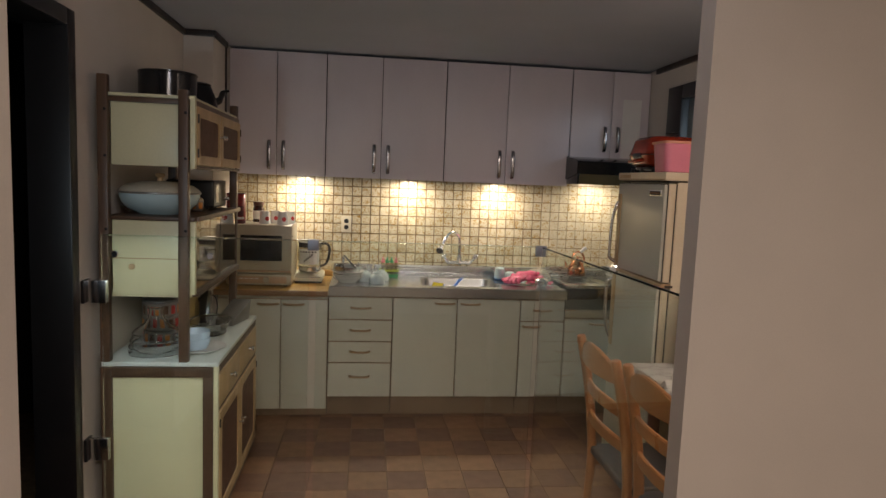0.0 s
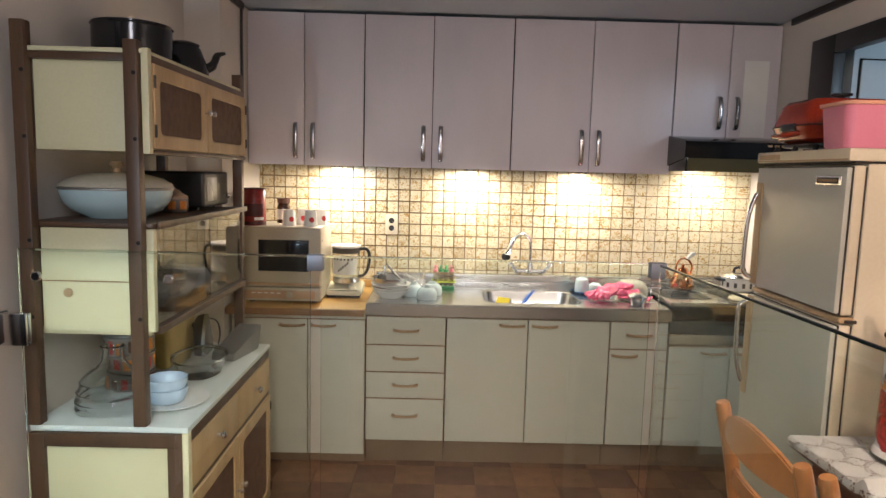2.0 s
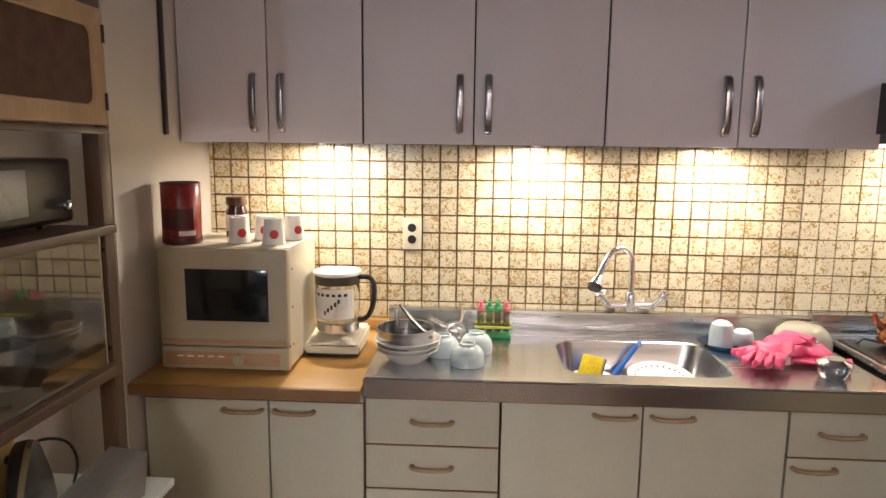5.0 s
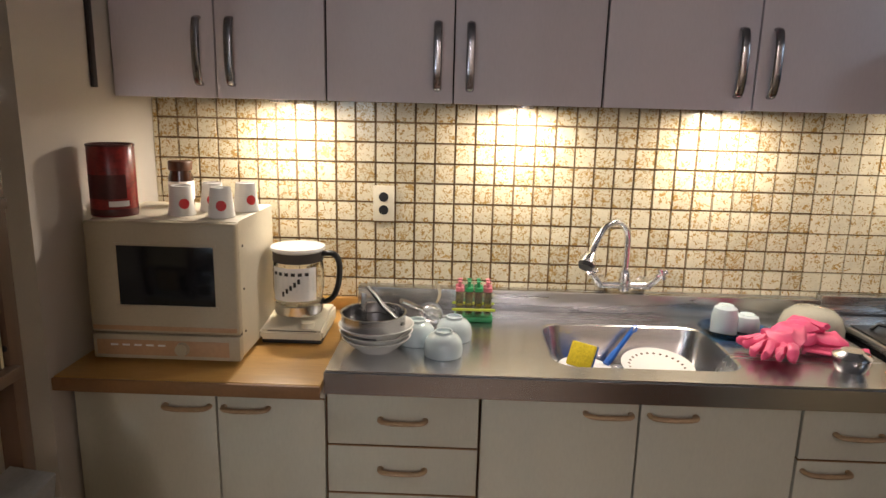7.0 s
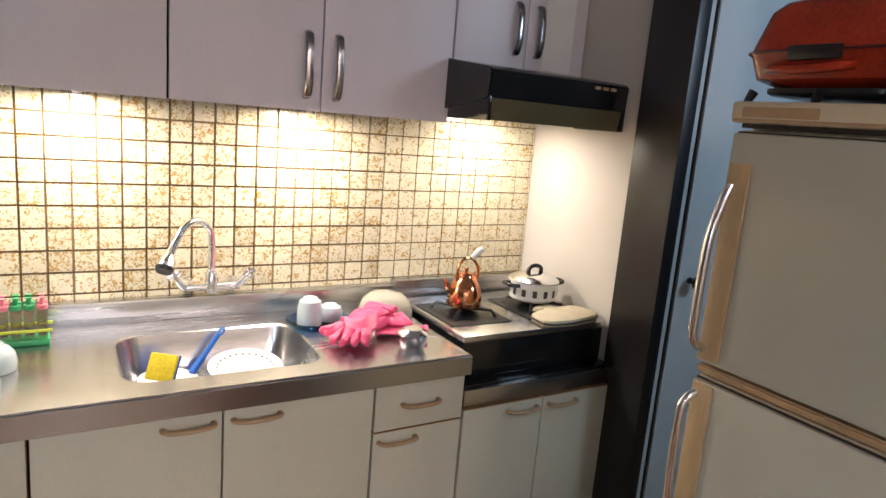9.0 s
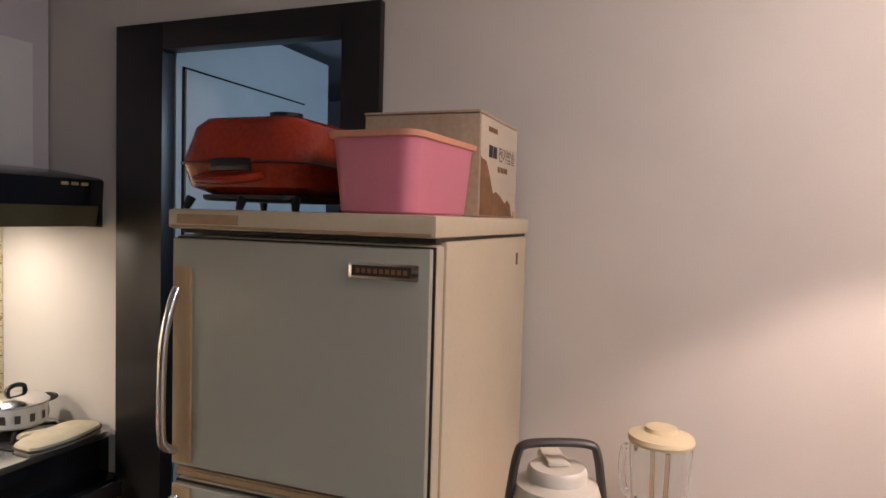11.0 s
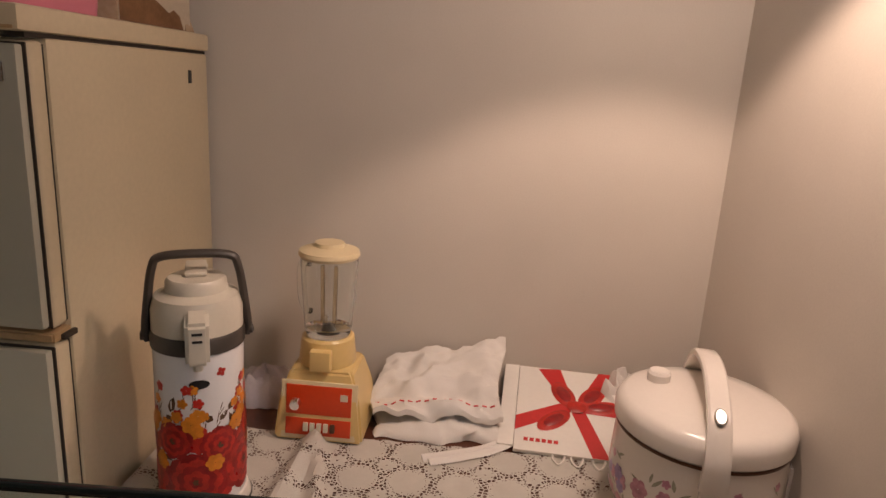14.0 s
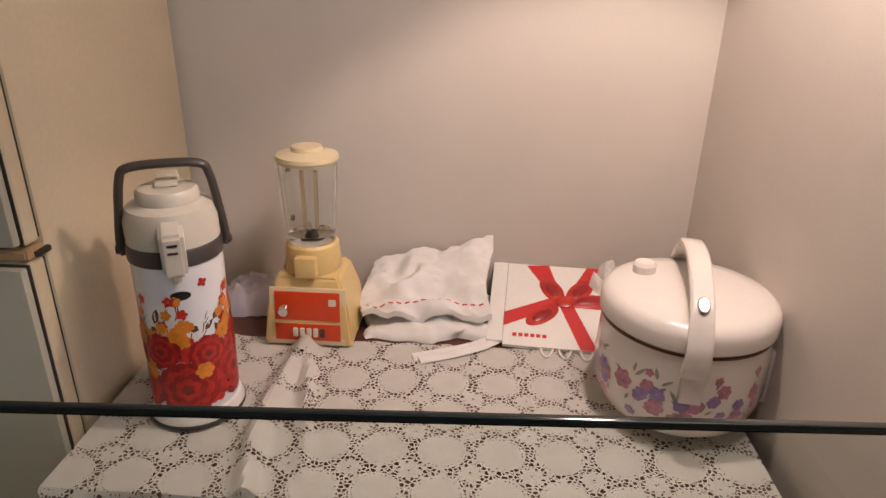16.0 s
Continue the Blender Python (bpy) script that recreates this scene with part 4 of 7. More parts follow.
M_FLGREEN = material("printed grey-green leaves", (0.36, 0.36, 0.27), 0.4, vary=0.2, scale=50)
M_BUTTER = material("butter yellow plastic", (0.72, 0.52, 0.22), 0.3, vary=0.05)
M_ORANGERED = material("orange red panel", (0.66, 0.06, 0.015), 0.3, vary=0.08)
M_IVORY = material("ivory gloss plastic", (0.77, 0.72, 0.67), 0.2, vary=0.03, bump=0, coat=0.2)
M_GREYTV = material("light grey screen", (0.42, 0.43, 0.42), 0.25)
M_TANBOX = material("mustard tan enamel", (0.36, 0.25, 0.07), 0.5, vary=0.12)
M_GREYMETAL = material("grey metal", (0.30, 0.28, 0.26), 0.4, 0.6)


def letters(text, size, mat, parent, m, label=""):
    c = bpy.data.curves.new("lettering", "FONT")
    c.body, c.size, c.align_x = text, size, "CENTER"
    tmp = new("lettering_tmp", c)
    me = bpy.data.meshes.new_from_object(tmp)
    bpy.data.objects.remove(tmp)
    me.materials.clear()
    me.materials.append(mat)
    ob = new("lettering", me)
    ob.parent = parent
    ob.matrix_local = m
    return tagged(ob, label)


# ---- on the tan worktop ----
def microwave():
    t = thing("microwave_oven", -0.575, 4.26, 0.833, "beige microwave oven with a dark window on the worktop", "microwave oven")
    w, d, h = 0.20, 0.185, 0.39
    part("case", box(-w + 0.004, w - 0.004, -d + 0.03, d - 0.02, 0.012, h, 0.006), M_MWCASE, t)
    f = part("door", box(-w, w, -d, -d + 0.029, 0.085, h - 0.002, 0.008, 3), M_MWFRONT, t, "beige door with a dark window")
    part("window", box(-0.115, 0.14, -d - 0.002, -d + 0.002, 0.165, 0.325, 0.001), M_WINDOW, f, "dark glass window")
    for a, b, c, e in ((-0.122, 0.147, 0.158, 0.1645), (-0.122, 0.147, 0.3255, 0.332)):
        part("window_trim", box(a, b, -d - 0.003, -d + 0.001, c, e, 0.001), M_MWFRONT, f)
    part("trim_line", box(-w + 0.006, w - 0.006, -d - 0.002, -d + 0.002, 0.094, 0.106, 0.001), M_MWSTRIP, f, "orange-brown trim line")
    c = part("control_panel", box(-w, w, -d, -d + 0.029, 0.012, 0.081, 0.006), M_MWFRONT, t, "beige control strip")
    part("panel_inlay", box(-w + 0.012, w - 0.03, -d - 0.002, -d + 0.002, 0.024, 0.066, 0.001), M_MWSTRIP, c, "tan inlay")
    part("dial", lathe([(0, 0), (0.019, 0), (0.017, 0.014), (0, 0.015)], seg=20), M_MWFRONT, c).matrix_local = pose(0.045, -d - 0.001, 0.045, 90, 0, 0)
    for k in range(5):
        part("mark", box(-0.15 + 0.032 * k, -0.13 + 0.032 * k, -d - 0.0028, -d - 0.0018, 0.05, 0.055), M_PAPER, c)
    part("side_seam", box(w - 0.0045, w - 0.003, -d + 0.029, -d + 0.033, 0.02, h - 0.006), M_GASKET, t)
    for k in range(3):
        part("screw", lathe([(0, 0), (0.004, 0), (0.003, 0.002), (0, 0.002)], seg=8), M_GASKET, t).matrix_local = pose(w - 0.004, -d + 0.06, 0.08 + 0.12 * k, 0, 90, 0)
    for fx in (-0.16, 0.16):
        for fy in (-0.14, 0.13):
            part("foot", lathe([(0, 0), (0.015, 0), (0.015, 0.013), (0, 0.013)], fx, fy, 10), M_BLACK, t)


microwave()
MZ = 0.833 + 0.3905
can = thing("tea_tin", -0.735, 4.17, MZ, "red printed tin can on the microwave oven", "tin can")
can.scale = (1.28, 1.28, 1.06)
part("body", lathe([(0, 0), (0.045, 0), (0.046, 0.003), (0.046, 0.172), (0.044, 0.175), (0, 0.175)]), M_RED, can)
part("base_band", lathe([(0.0463, 0.002), (0.0467, 0.003), (0.0467, 0.018), (0.0463, 0.019)]), M_DKRED, can)
part("rim", lathe([(0.042, 0.176), (0.0468, 0.174), (0.0468, 0.178), (0.043, 0.180), (0.041, 0.176)]), M_DKRED, can)
def curved_patch(r, a0, a1, z0, z1, n=8):
    bm = bmesh.new()
    lo = [bm.verts.new((r * math.cos(radians(a0 + (a1 - a0) * k / n)), r * math.sin(radians(a0 + (a1 - a0) * k / n)), z0)) for k in range(n + 1)]
    hi = [bm.verts.new((v.co.x, v.co.y, z1)) for v in lo]
    for k in range(n):
        bm.faces.new((lo[k], lo[k + 1], hi[k + 1], hi[k]))
    return bm
part("print", curved_patch(0.0465, 220, 330, 0.045, 0.105), M_DKRED, can, "dark printed picture")
part("caption", curved_patch(0.0468, 285, 335, 0.026, 0.040), M_PAPER, can)
jar = thing("coffee_jar", -0.625, 4.345, MZ, "small coffee jar with a brown lid on the microwave oven", "jar")
part("glass_body", lathe([(0, 0), (0.034, 0), (0.036, 0.004), (0.036, 0.085), (0.030, 0.100), (0.030, 0.108), (0, 0.108)]), M_COFFEEGLASS, jar)
part("label", lathe([(0.0362, 0.02), (0.0365, 0.021), (0.0365, 0.074), (0.0362, 0.075)]), M_PAPER, jar, "white paper label")
part("lid", lathe([(0, 0.106), (0.033, 0.106), (0.034, 0.110), (0.034, 0.130), (0.032, 0.133), (0, 0.134)]), M_COFFEE, jar)
for k, (x, y, rot) in enumerate(((-0.56, 4.19, 20), (-0.445, 4.175, 5), (-0.505, 4.275, 0), (-0.415, 4.29, 30))):
    c = thing("paper_cup", x, y, MZ, "white paper cup upside down with a red logo", "paper cup", rz=rot, group="paper cups")
    part("body", lathe([(0.035, 0.0), (0.037, 0.001), (0.037, 0.004), (0.0355, 0.006), (0.027, 0.080), (0.025, 0.081), (0.025, 0.077), (0, 0.077)]), M_PAPER, c)
    bm = bmesh.new()
    pts = []
    for q in range(16):
        a = 2 * math.pi * q / 16
        z = 0.034 + 0.014 * math.sin(a)
        r = 0.0356 - 0.0086 * (z - 0.006) / 0.074 + 0.0012
        th = radians(-75) + 0.014 * math.cos(a) / r
        pts.append(bm.verts.new((r * math.cos(th), r * math.sin(th), z)))
    hub = bm.verts.new((0.0336 * math.cos(radians(-75)), 0.0336 * math.sin(radians(-75)), 0.034))
    for q in range(16):
        bm.faces.new((hub, pts[q], pts[(q + 1) % 16]))
    part("logo", bm, M_REDINK, c, "round red mark")

brewer = thing("tea_brewer", -0.285, 4.36, 0.833, "glass tea brewer jug on a cream electric base", "tea brewer")
def wedge(x0, x1, y0, y1, z0, zf, zb, bev):
    bm = box(x0, x1, y0, y1, z0, zb)
    for v in bm.verts:
        if v.co.z > (z0 + zb) / 2 and v.co.y < (y0 + y1) / 2:
            v.co.z = zf
    bmesh.ops.bevel(bm, geom=bm.edges[:], offset=bev, segments=2, affect="EDGES")
    return bm
part("base", wedge(-0.095, 0.095, -0.11, 0.10, 0.012, 0.042, 0.066, 0.008), M_PLASTIC, brewer)
part("base_foot", box(-0.088, 0.088, -0.102, 0.092, 0.0, 0.013, 0.003), M_BLACK, brewer)
pnl = box(-0.07, 0.075, -0.105, -0.062, -0.001, 0.001)
pnl.transform(pose(0, 0, 0.0505, 6.5, 0, 0))
part("switch_panel", pnl, M_GREYBAND, brewer, "grey switch panel")
part("dial", lathe([(0, 0.045), (0.022, 0.045), (0.019, 0.060), (0, 0.061)], 0.045, -0.08, 18), M_PLASTIC, brewer)
jug = part("jug", lathe([(0.0, 0.092), (0.066, 0.090), (0.070, 0.10), (0.077, 0.15), (0.077, 0.20), (0.073, 0.245), (0.071, 0.248), (0.0705, 0.244), (0.0745, 0.20), (0.0745, 0.15), (0.068, 0.105), (0.0, 0.098)], 0, 0.0), M_GLASS, brewer, "clear glass jug")
part("base_ring", lathe([(0, 0.068), (0.066, 0.066), (0.073, 0.072), (0.075, 0.10), (0.0705, 0.103), (0.0, 0.089)], 0, 0), M_CHROME, jug, "steel base ring")
part("collar", lathe([(0.0715, 0.232), (0.0765, 0.234), (0.0765, 0.262), (0.072, 0.264), (0.0715, 0.232)], 0, 0), M_GREYBAND, jug)
part("lid", lathe([(0, 0.263), (0.078, 0.263), (0.083, 0.268), (0.081, 0.276), (0.05, 0.281), (0.02, 0.283), (0, 0.283)], 0, 0), M_WHITE, jug, "white lid")
part("handle", tube(smooth_path([(0.072, -0.005, 0.255), (0.11, -0.012, 0.256), (0.128, -0.016, 0.23), (0.126, -0.016, 0.17), (0.11, -0.012, 0.125), (0.085, -0.006, 0.105), (0.072, -0.004, 0.108)], 5), 0.011, 10, 0.8), M_BLACK, jug, "black handle")
sheet = curved_patch(0.0772, 215, 325, 0.12, 0.222)
part("label", sheet, M_PAPER, jug, "white printed label")
for k in range(6):
    part("mark", curved_patch(0.0777, 222 + 15 * k, 231 + 15 * k, 0.198, 0.208, 3), M_INK, jug)
lg = bmesh.new()
for k in range(5):
    a0 = 245 + 9 * k
    b = curved_patch(0.0777, a0, a0 + 6, 0.135 + 0.010 * k, 0.150 + 0.010 * k, 3)
    merge(lg, b)
part("logo", lg, M_INK, jug, "slanted dark lettering shape")

# double wall socket
so = thing("wall_socket", -0.055, YB - 0.008, 1.207, "cream double wall socket on the tiles", "wall socket")
part("plate", box(-0.036, 0.036, -0.010, 0.0, -0.060, 0.060, 0.004), M_PLASTIC, so)
for z in (-0.022, 0.022):
    part("outlet", lathe([(0, 0.0), (0.0165, 0.0), (0.016, 0.003), (0, 0.003)], seg=18), M_BLACK, so, "black round outlet").matrix_local = pose(0, -0.0095, z, 90, 0, 0)


# ---- on the sink top ----
def bowl_up(t, name, r, h, z, mat, th=0.003):
    return part(name, lathe([(0, z), (r * 0.45, z), (r * 0.75, z + h * 0.35), (r, z + h), (r - th, z + h + 0.001), (r * 0.72, z + h * 0.4), (r * 0.42, z + th + 0.001), (0, z + th)]), mat, t)


for k, (z, r, h) in enumerate(((0.0, 0.098, 0.040), (0.016, 0.103, 0.040), (0.034, 0.106, 0.040))):
    t = thing("plate", -0.022, 4.175, SZ + z, "white china plate in a stack on the sink top", "plate", group="stacked plates")
    part("dish", lathe([(0, 0), (r * 0.55, 0), (r * 0.6, 0.004), (r, h), (r - 0.004, h + 0.001), (r * 0.58, 0.010), (0, 0.008)]), M_WHITE, t)
pan = thing("steel_pan", -0.03, 4.175, SZ + 0.046, "steel saucepan with a folded handle on the plate stack", "saucepan")
part("bowl", lathe([(0, 0.0), (0.075, 0.0), (0.088, 0.012), (0.090, 0.058), (0.093, 0.062), (0.087, 0.061), (0.085, 0.014), (0.073, 0.004), (0, 0.004)]), M_STEEL, pan)
# black disc a little below the rim
part("inner_disc", lathe([(0, 0.030), (0.083, 0.030), (0.083, 0.031), (0, 0.033)]), M_BLACKGL, pan, "dark glossy disc inside the pan")
part("handle", tube([(0.085, -0.03, 0.035), (0.03, 0.0, 0.075), (-0.02, 0.03, 0.125)], [0.010, 0.011, 0.008], 8, 0.5), M_BLACK, pan, "black handle")
part("clip", add_box(box(-0.03, -0.017, -0.035, -0.028, 0.02, 0.125, 0.002), -0.03, -0.017, -0.02, -0.013, 0.02, 0.12, 0.002), M_STEEL, pan)
wh = thing("whisk", 0.06, 4.33, SZ, "steel wire whisk lying on the sink top", "whisk")
part("grip", tube([(-0.02, -0.07, 0.115), (0.035, 0.01, 0.065)], 0.008, 8), M_STEEL, wh)
for k in range(6):
    a = math.pi * k / 6
    e1, e2 = Vector((0.55, 0.65, -0.50)).normalized(), None
    s1 = e1.cross(Vector((0, 0, 1))).normalized()
    s2 = s1.cross(e1)
    o = Vector((0.035, 0.01, 0.065))
    side = s1 * math.cos(a) + s2 * math.sin(a)
    loop = [o, o + e1 * 0.03 + side * 0.022, o + e1 * 0.065 + side * 0.026, o + e1 * 0.09, o + e1 * 0.065 - side * 0.026, o + e1 * 0.03 - side * 0.022, o]
    part("wire", tube(smooth_path(loop, 4), 0.0013, 5), M_CHROME, wh)
ld = thing("ladle", 0.115, 4.43, SZ, "steel ladle leaning on the upstand", "ladle")
cup = lathe([(0, 0), (0.02, 0.004), (0.034, 0.016), (0.038, 0.032), (0.036, 0.032), (0.032, 0.018), (0.018, 0.007), (0, 0.003)], seg=22)
cup.transform(pose(0, 0, 0.015, 55, 20, 0))
part("cup", cup, M_CHROME, ld)
part("grip", tube(smooth_path([(0.02, 0.01, 0.05), (0.03, 0.06, 0.075), (0.015, 0.11, 0.10)], 5), 0.005, 8, 0.5), M_CHROME, ld)
for x, y in ((0.168, 4.145), (0.088, 4.235), (0.195, 4.275)):
    t = thing("rice_bowl", x, y, SZ, "pale celadon rice bowl turned upside down", "bowl", group="rice bowls")
    part("bowl", lathe([(0.050, 0.0), (0.053, 0.001), (0.0545, 0.02), (0.050, 0.042), (0.038, 0.057), (0.026, 0.062), (0.025, 0.069), (0.021, 0.069), (0.020, 0.062), (0, 0.061)]), M_CERAM, t)

ice = thing("ice_pop_mould", 0.255, 4.455, SZ, "ice pop mould set with pink and green caps", "ice pop mould")
part("tray", box(-0.062, 0.062, -0.032, 0.032, 0.0, 0.018, 0.006), M_GREEN, ice, "green tray")
part("band", add_box(box(-0.068, 0.068, -0.038, -0.033, 0.040, 0.048, 0.002), -0.068, 0.068, 0.033, 0.038, 0.040, 0.048, 0.002), M_LIME, ice, "lime green rail")
for k in range(4):
    for s in (-1, 1):
        x, y = -0.045 + 0.03 * k, s * 0.016
        m = part("tube", lathe([(0, 0.008), (0.011, 0.008), (0.0125, 0.1), (0, 0.1)], x, y, 12), M_AMBER, ice)
        part("cap", lathe([(0, 0.1), (0.0138, 0.1), (0.0138, 0.112), (0.006, 0.114), (0.005, 0.128), (0.009, 0.132), (0, 0.134)], x, y, 12), M_PINKCAP if k in (0, 3) else M_GREEN, m, "pink cap" if k in (0, 3) else "green cap")

# wall tap with two cross handles and swan neck
tap = thing("kitchen_tap", 0.765, YB - 0.008, 0.955, "chrome wall tap with a swan neck and spray head", "tap")
part("body", tube([(-0.085, -0.035, 0.0), (0.085, -0.035, 0.0)], 0.013, 12), M_CHROME, tap)
part("centre", lathe([(0, -0.02), (0.019, -0.018), (0.021, 0.0), (0.019, 0.045), (0.012, 0.055), (0, 0.055)], 0, -0.035, 18), M_CHROME, tap)
for s in (-1, 1):
    part("wall_flange", tube([(s * 0.07, 0.0, 0.0), (s * 0.07, -0.006, 0.0), (s * 0.07, -0.03, 0.0)], [0.026, 0.022, 0.012], 16), M_CHROME, tap)
    v = part("valve", tube([(s * 0.08, -0.036, 0.0), (s * 0.10, -0.05, 0.025), (s * 0.112, -0.058, 0.045)], [0.013, 0.012, 0.010], 12), M_CHROME, tap)
    for k in range(4):
        a = math.pi / 2 * k + 0.5
        part("lobe", tube([(s * 0.115, -0.060, 0.05), (s * 0.115 + 0.02 * math.cos(a), -0.064, 0.05 + 0.02 * math.sin(a))], [0.010, 0.008], 10), M_CHROME, v)
part("swan_neck", tube(smooth_path([(0, -0.035, 0.05), (0, -0.037, 0.13), (-0.008, -0.045, 0.187), (-0.045, -0.07, 0.222), (-0.090, -0.10, 0.210), (-0.122, -0.125, 0.168), (-0.142, -0.145, 0.125)], 6), 0.0115, 12), M_CHROME, tap)
part("spray_head", tube([(-0.138, -0.141, 0.132), (-0.147, -0.150, 0.117), (-0.157, -0.165, 0.098)], [0.014, 0.023, 0.027], 16), M_CHROME, tap)
part("spray_face", tube([(-0.157, -0.165, 0.0985), (-0.161, -0.172, 0.089)], [0.0275, 0.023], 16), M_BLACK, tap, "dark rubber spray face")

# in the basin
SB = SZ - 0.122
dish = thing("dinner_plate", 0.81, 4.30, SB + 0.030, "white dinner plate with a floral rim in the sink", "plate")
dish.matrix_world = pose(0.81, 4.30, SB + 0.030, 9, 0, 0)
part("dish", lathe([(0, 0), (0.06, 0), (0.065, 0.003), (0.105, 0.016), (0.108, 0.019), (0.104, 0.019), (0.064, 0.008), (0, 0.006)], seg=40), M_WHITE, dish)
fl = bmesh.new()
for k in range(26):
    a = 2 * math.pi * k / 26
    b = lathe([(0, 0), (0.0045, 0.0), (0.0045, 0.0006), (0, 0.0008)], seg=6)
    merge(fl, b, pose(0.082 * math.cos(a), 0.082 * math.sin(a), 0.0128, 0, -16, math.degrees(a)))
part("rim_pattern", fl, M_FLDARK, dish, "dark floral rim pattern")
dish2 = thing("soup_plate", 0.595, 4.335, SB + 0.004, "small white dish lying in the sink", "plate")
part("dish", lathe([(0, 0), (0.045, 0), (0.075, 0.022), (0.072, 0.023), (0.043, 0.004), (0, 0.004)]), M_WHITE, dish2)
sp = thing("scrub_sponge", 0.575, 4.29, SB + 0.045, "yellow sponge scrubber with a blue pad in the sink", "sponge", rz=-38)
sp.scale = (0.72, 0.72, 0.72)
b1 = box(-0.055, 0.055, -0.021, -0.001, -0.012, 0.092, 0.008)
b1.transform(pose(0, 0, 0, -30, 0, 0))
part("foam", b1, M_YELLOW, sp, "yellow foam")
b2 = box(-0.056, 0.058, 0.0, 0.006, -0.012, 0.093, 0.002)
b2.transform(pose(0, 0, 0, -30, 0, 0))
part("pad", b2, M_BLUE, sp, "blue scouring pad")
br = thing("dish_brush", 0.665, 4.34, SB + 0.012, "blue dish brush with white bristles in the sink", "brush")
part("grip", tube(smooth_path([(0.0, 0.0, 0.018), (0.04, 0.03, 0.055), (0.085, 0.06, 0.105)], 5), [0.011] * 5 + [0.008] * 6, 8), M_BLUE, br)
part("ring", tube(smooth_path([(0.085, 0.06, 0.105), (0.098, 0.058, 0.108), (0.104, 0.070, 0.120), (0.094, 0.074, 0.118), (0.085, 0.06, 0.105)], 3), 0.003, 6), M_BLUE, br)
part("bristles", lathe([(0, -0.008), (0.03, -0.008), (0.026, 0.014), (0, 0.016)], -0.01, -0.008, 16), M_WHITE, br, "white bristles")

# right of the basin
tray = thing("blue_dish", 1.065, 4.40, SZ, "blue translucent dish holding two cups", "dish")
part("dish", lathe([(0, 0), (0.075, 0), (0.095, 0.02), (0.092, 0.021), (0.073, 0.004), (0, 0.004)], 0, 0, 28, 1.15, 0.9), M_TRAYBLUE, tray)
for x, y, h in ((1.035, 4.40, 0.085), (1.115, 4.425, 0.05)):
    c = thing("white_cup", x, y, SZ + 0.005, "white china cup upside down in the blue dish", "cup", group="white cups")
    part("cup", lathe([(0.038, 0), (0.040, 0.001), (0.040, h * 0.6), (0.034, h * 0.92), (0.024, h), (0.022, h + 0.003), (0.019, h), (0, h - 0.001)]), M_CERAM, c)
lid = thing("glass_bowl", 1.325, 4.44, SZ, "smoky glass bowl turned upside down", "bowl")
part("bowl", lathe([(0.093, 0), (0.096, 0.002), (0.095, 0.025), (0.082, 0.058), (0.055, 0.078), (0.0, 0.084), (0, 0.080), (0.053, 0.074), (0.079, 0.055), (0.091, 0.025)]), M_OPAL, lid)


def crumpled(bm, amp, freq, seed):
    """Buckles soft rubber without letting it sink below its support."""
    for v in bm.verts:
        n = noise.noise_vector((v.co.x * freq + seed, v.co.y * freq, v.co.z * freq))
        fold = abs(noise.noise((v.co.x * freq * 0.8 + seed, v.co.y * freq * 0.5, 4.0)))
        v.co += Vector((n.x * amp * 0.6, n.y * amp, max(n.z, -0.2) * amp + fold * amp * 1.2))
    return bm


def glove(name, m, label):
    seed = 3.0 + m.translation.y * 10
    t = thing(name, 0, 0, 0, label, "rubber gloves", group="pink rubber gloves")
    t.matrix_world = m
    part("palm", crumpled(tube(smooth_path([(-0.15, 0.01, 0.012), (-0.09, 0.0, 0.024), (-0.03, 0.0, 0.026), (0.02, 0.0, 0.020), (0.05, 0.0, 0.013)], 5), [0.046, 0.044, 0.042, 0.040, 0.038, 0.036, 0.036, 0.037, 0.038, 0.040, 0.042, 0.043, 0.044, 0.044, 0.044, 0.043, 0.042, 0.041, 0.040, 0.038, 0.034], 14, 0.5), 0.022, 26, seed), M_PINKRUB, t)
    for k, (dy, ln, bend) in enumerate(((-0.032, 0.060, -0.018), (-0.011, 0.075, -0.006), (0.011, 0.072, 0.006), (0.031, 0.055, 0.016))):
        pts = smooth_path([(0.035, dy, 0.014), (0.06, dy + bend * 0.3, 0.022 + 0.006 * (k % 2)), (0.05 + ln * 0.7, dy + bend, 0.014), (0.05 + ln, dy + bend * 1.5, 0.010)], 4)
        part("finger", crumpled(tube(pts, [0.0125] * (len(pts) - 2) + [0.010, 0.004], 8), 0.010, 38, seed + k), M_PINKRUB, t)
    pts = smooth_path([(-0.02, -0.03, 0.014), (0.0, -0.06, 0.016), (0.03, -0.075, 0.010)], 4)
    part("thumb", tube(pts, [0.014] * (len(pts) - 2) + [0.011, 0.004], 8), M_PINKRUB, t)
    cf = tube(smooth_path([(-0.148, 0.01, 0.013), (-0.165, 0.012, 0.014), (-0.18, 0.014, 0.014)], 3), [0.046, 0.047, 0.050, 0.052, 0.050, 0.051, 0.052], 14, 0.42)
    part("cuff", crumpled(cf, 0.020, 24, seed), M_PINKRUB, t)
    return t


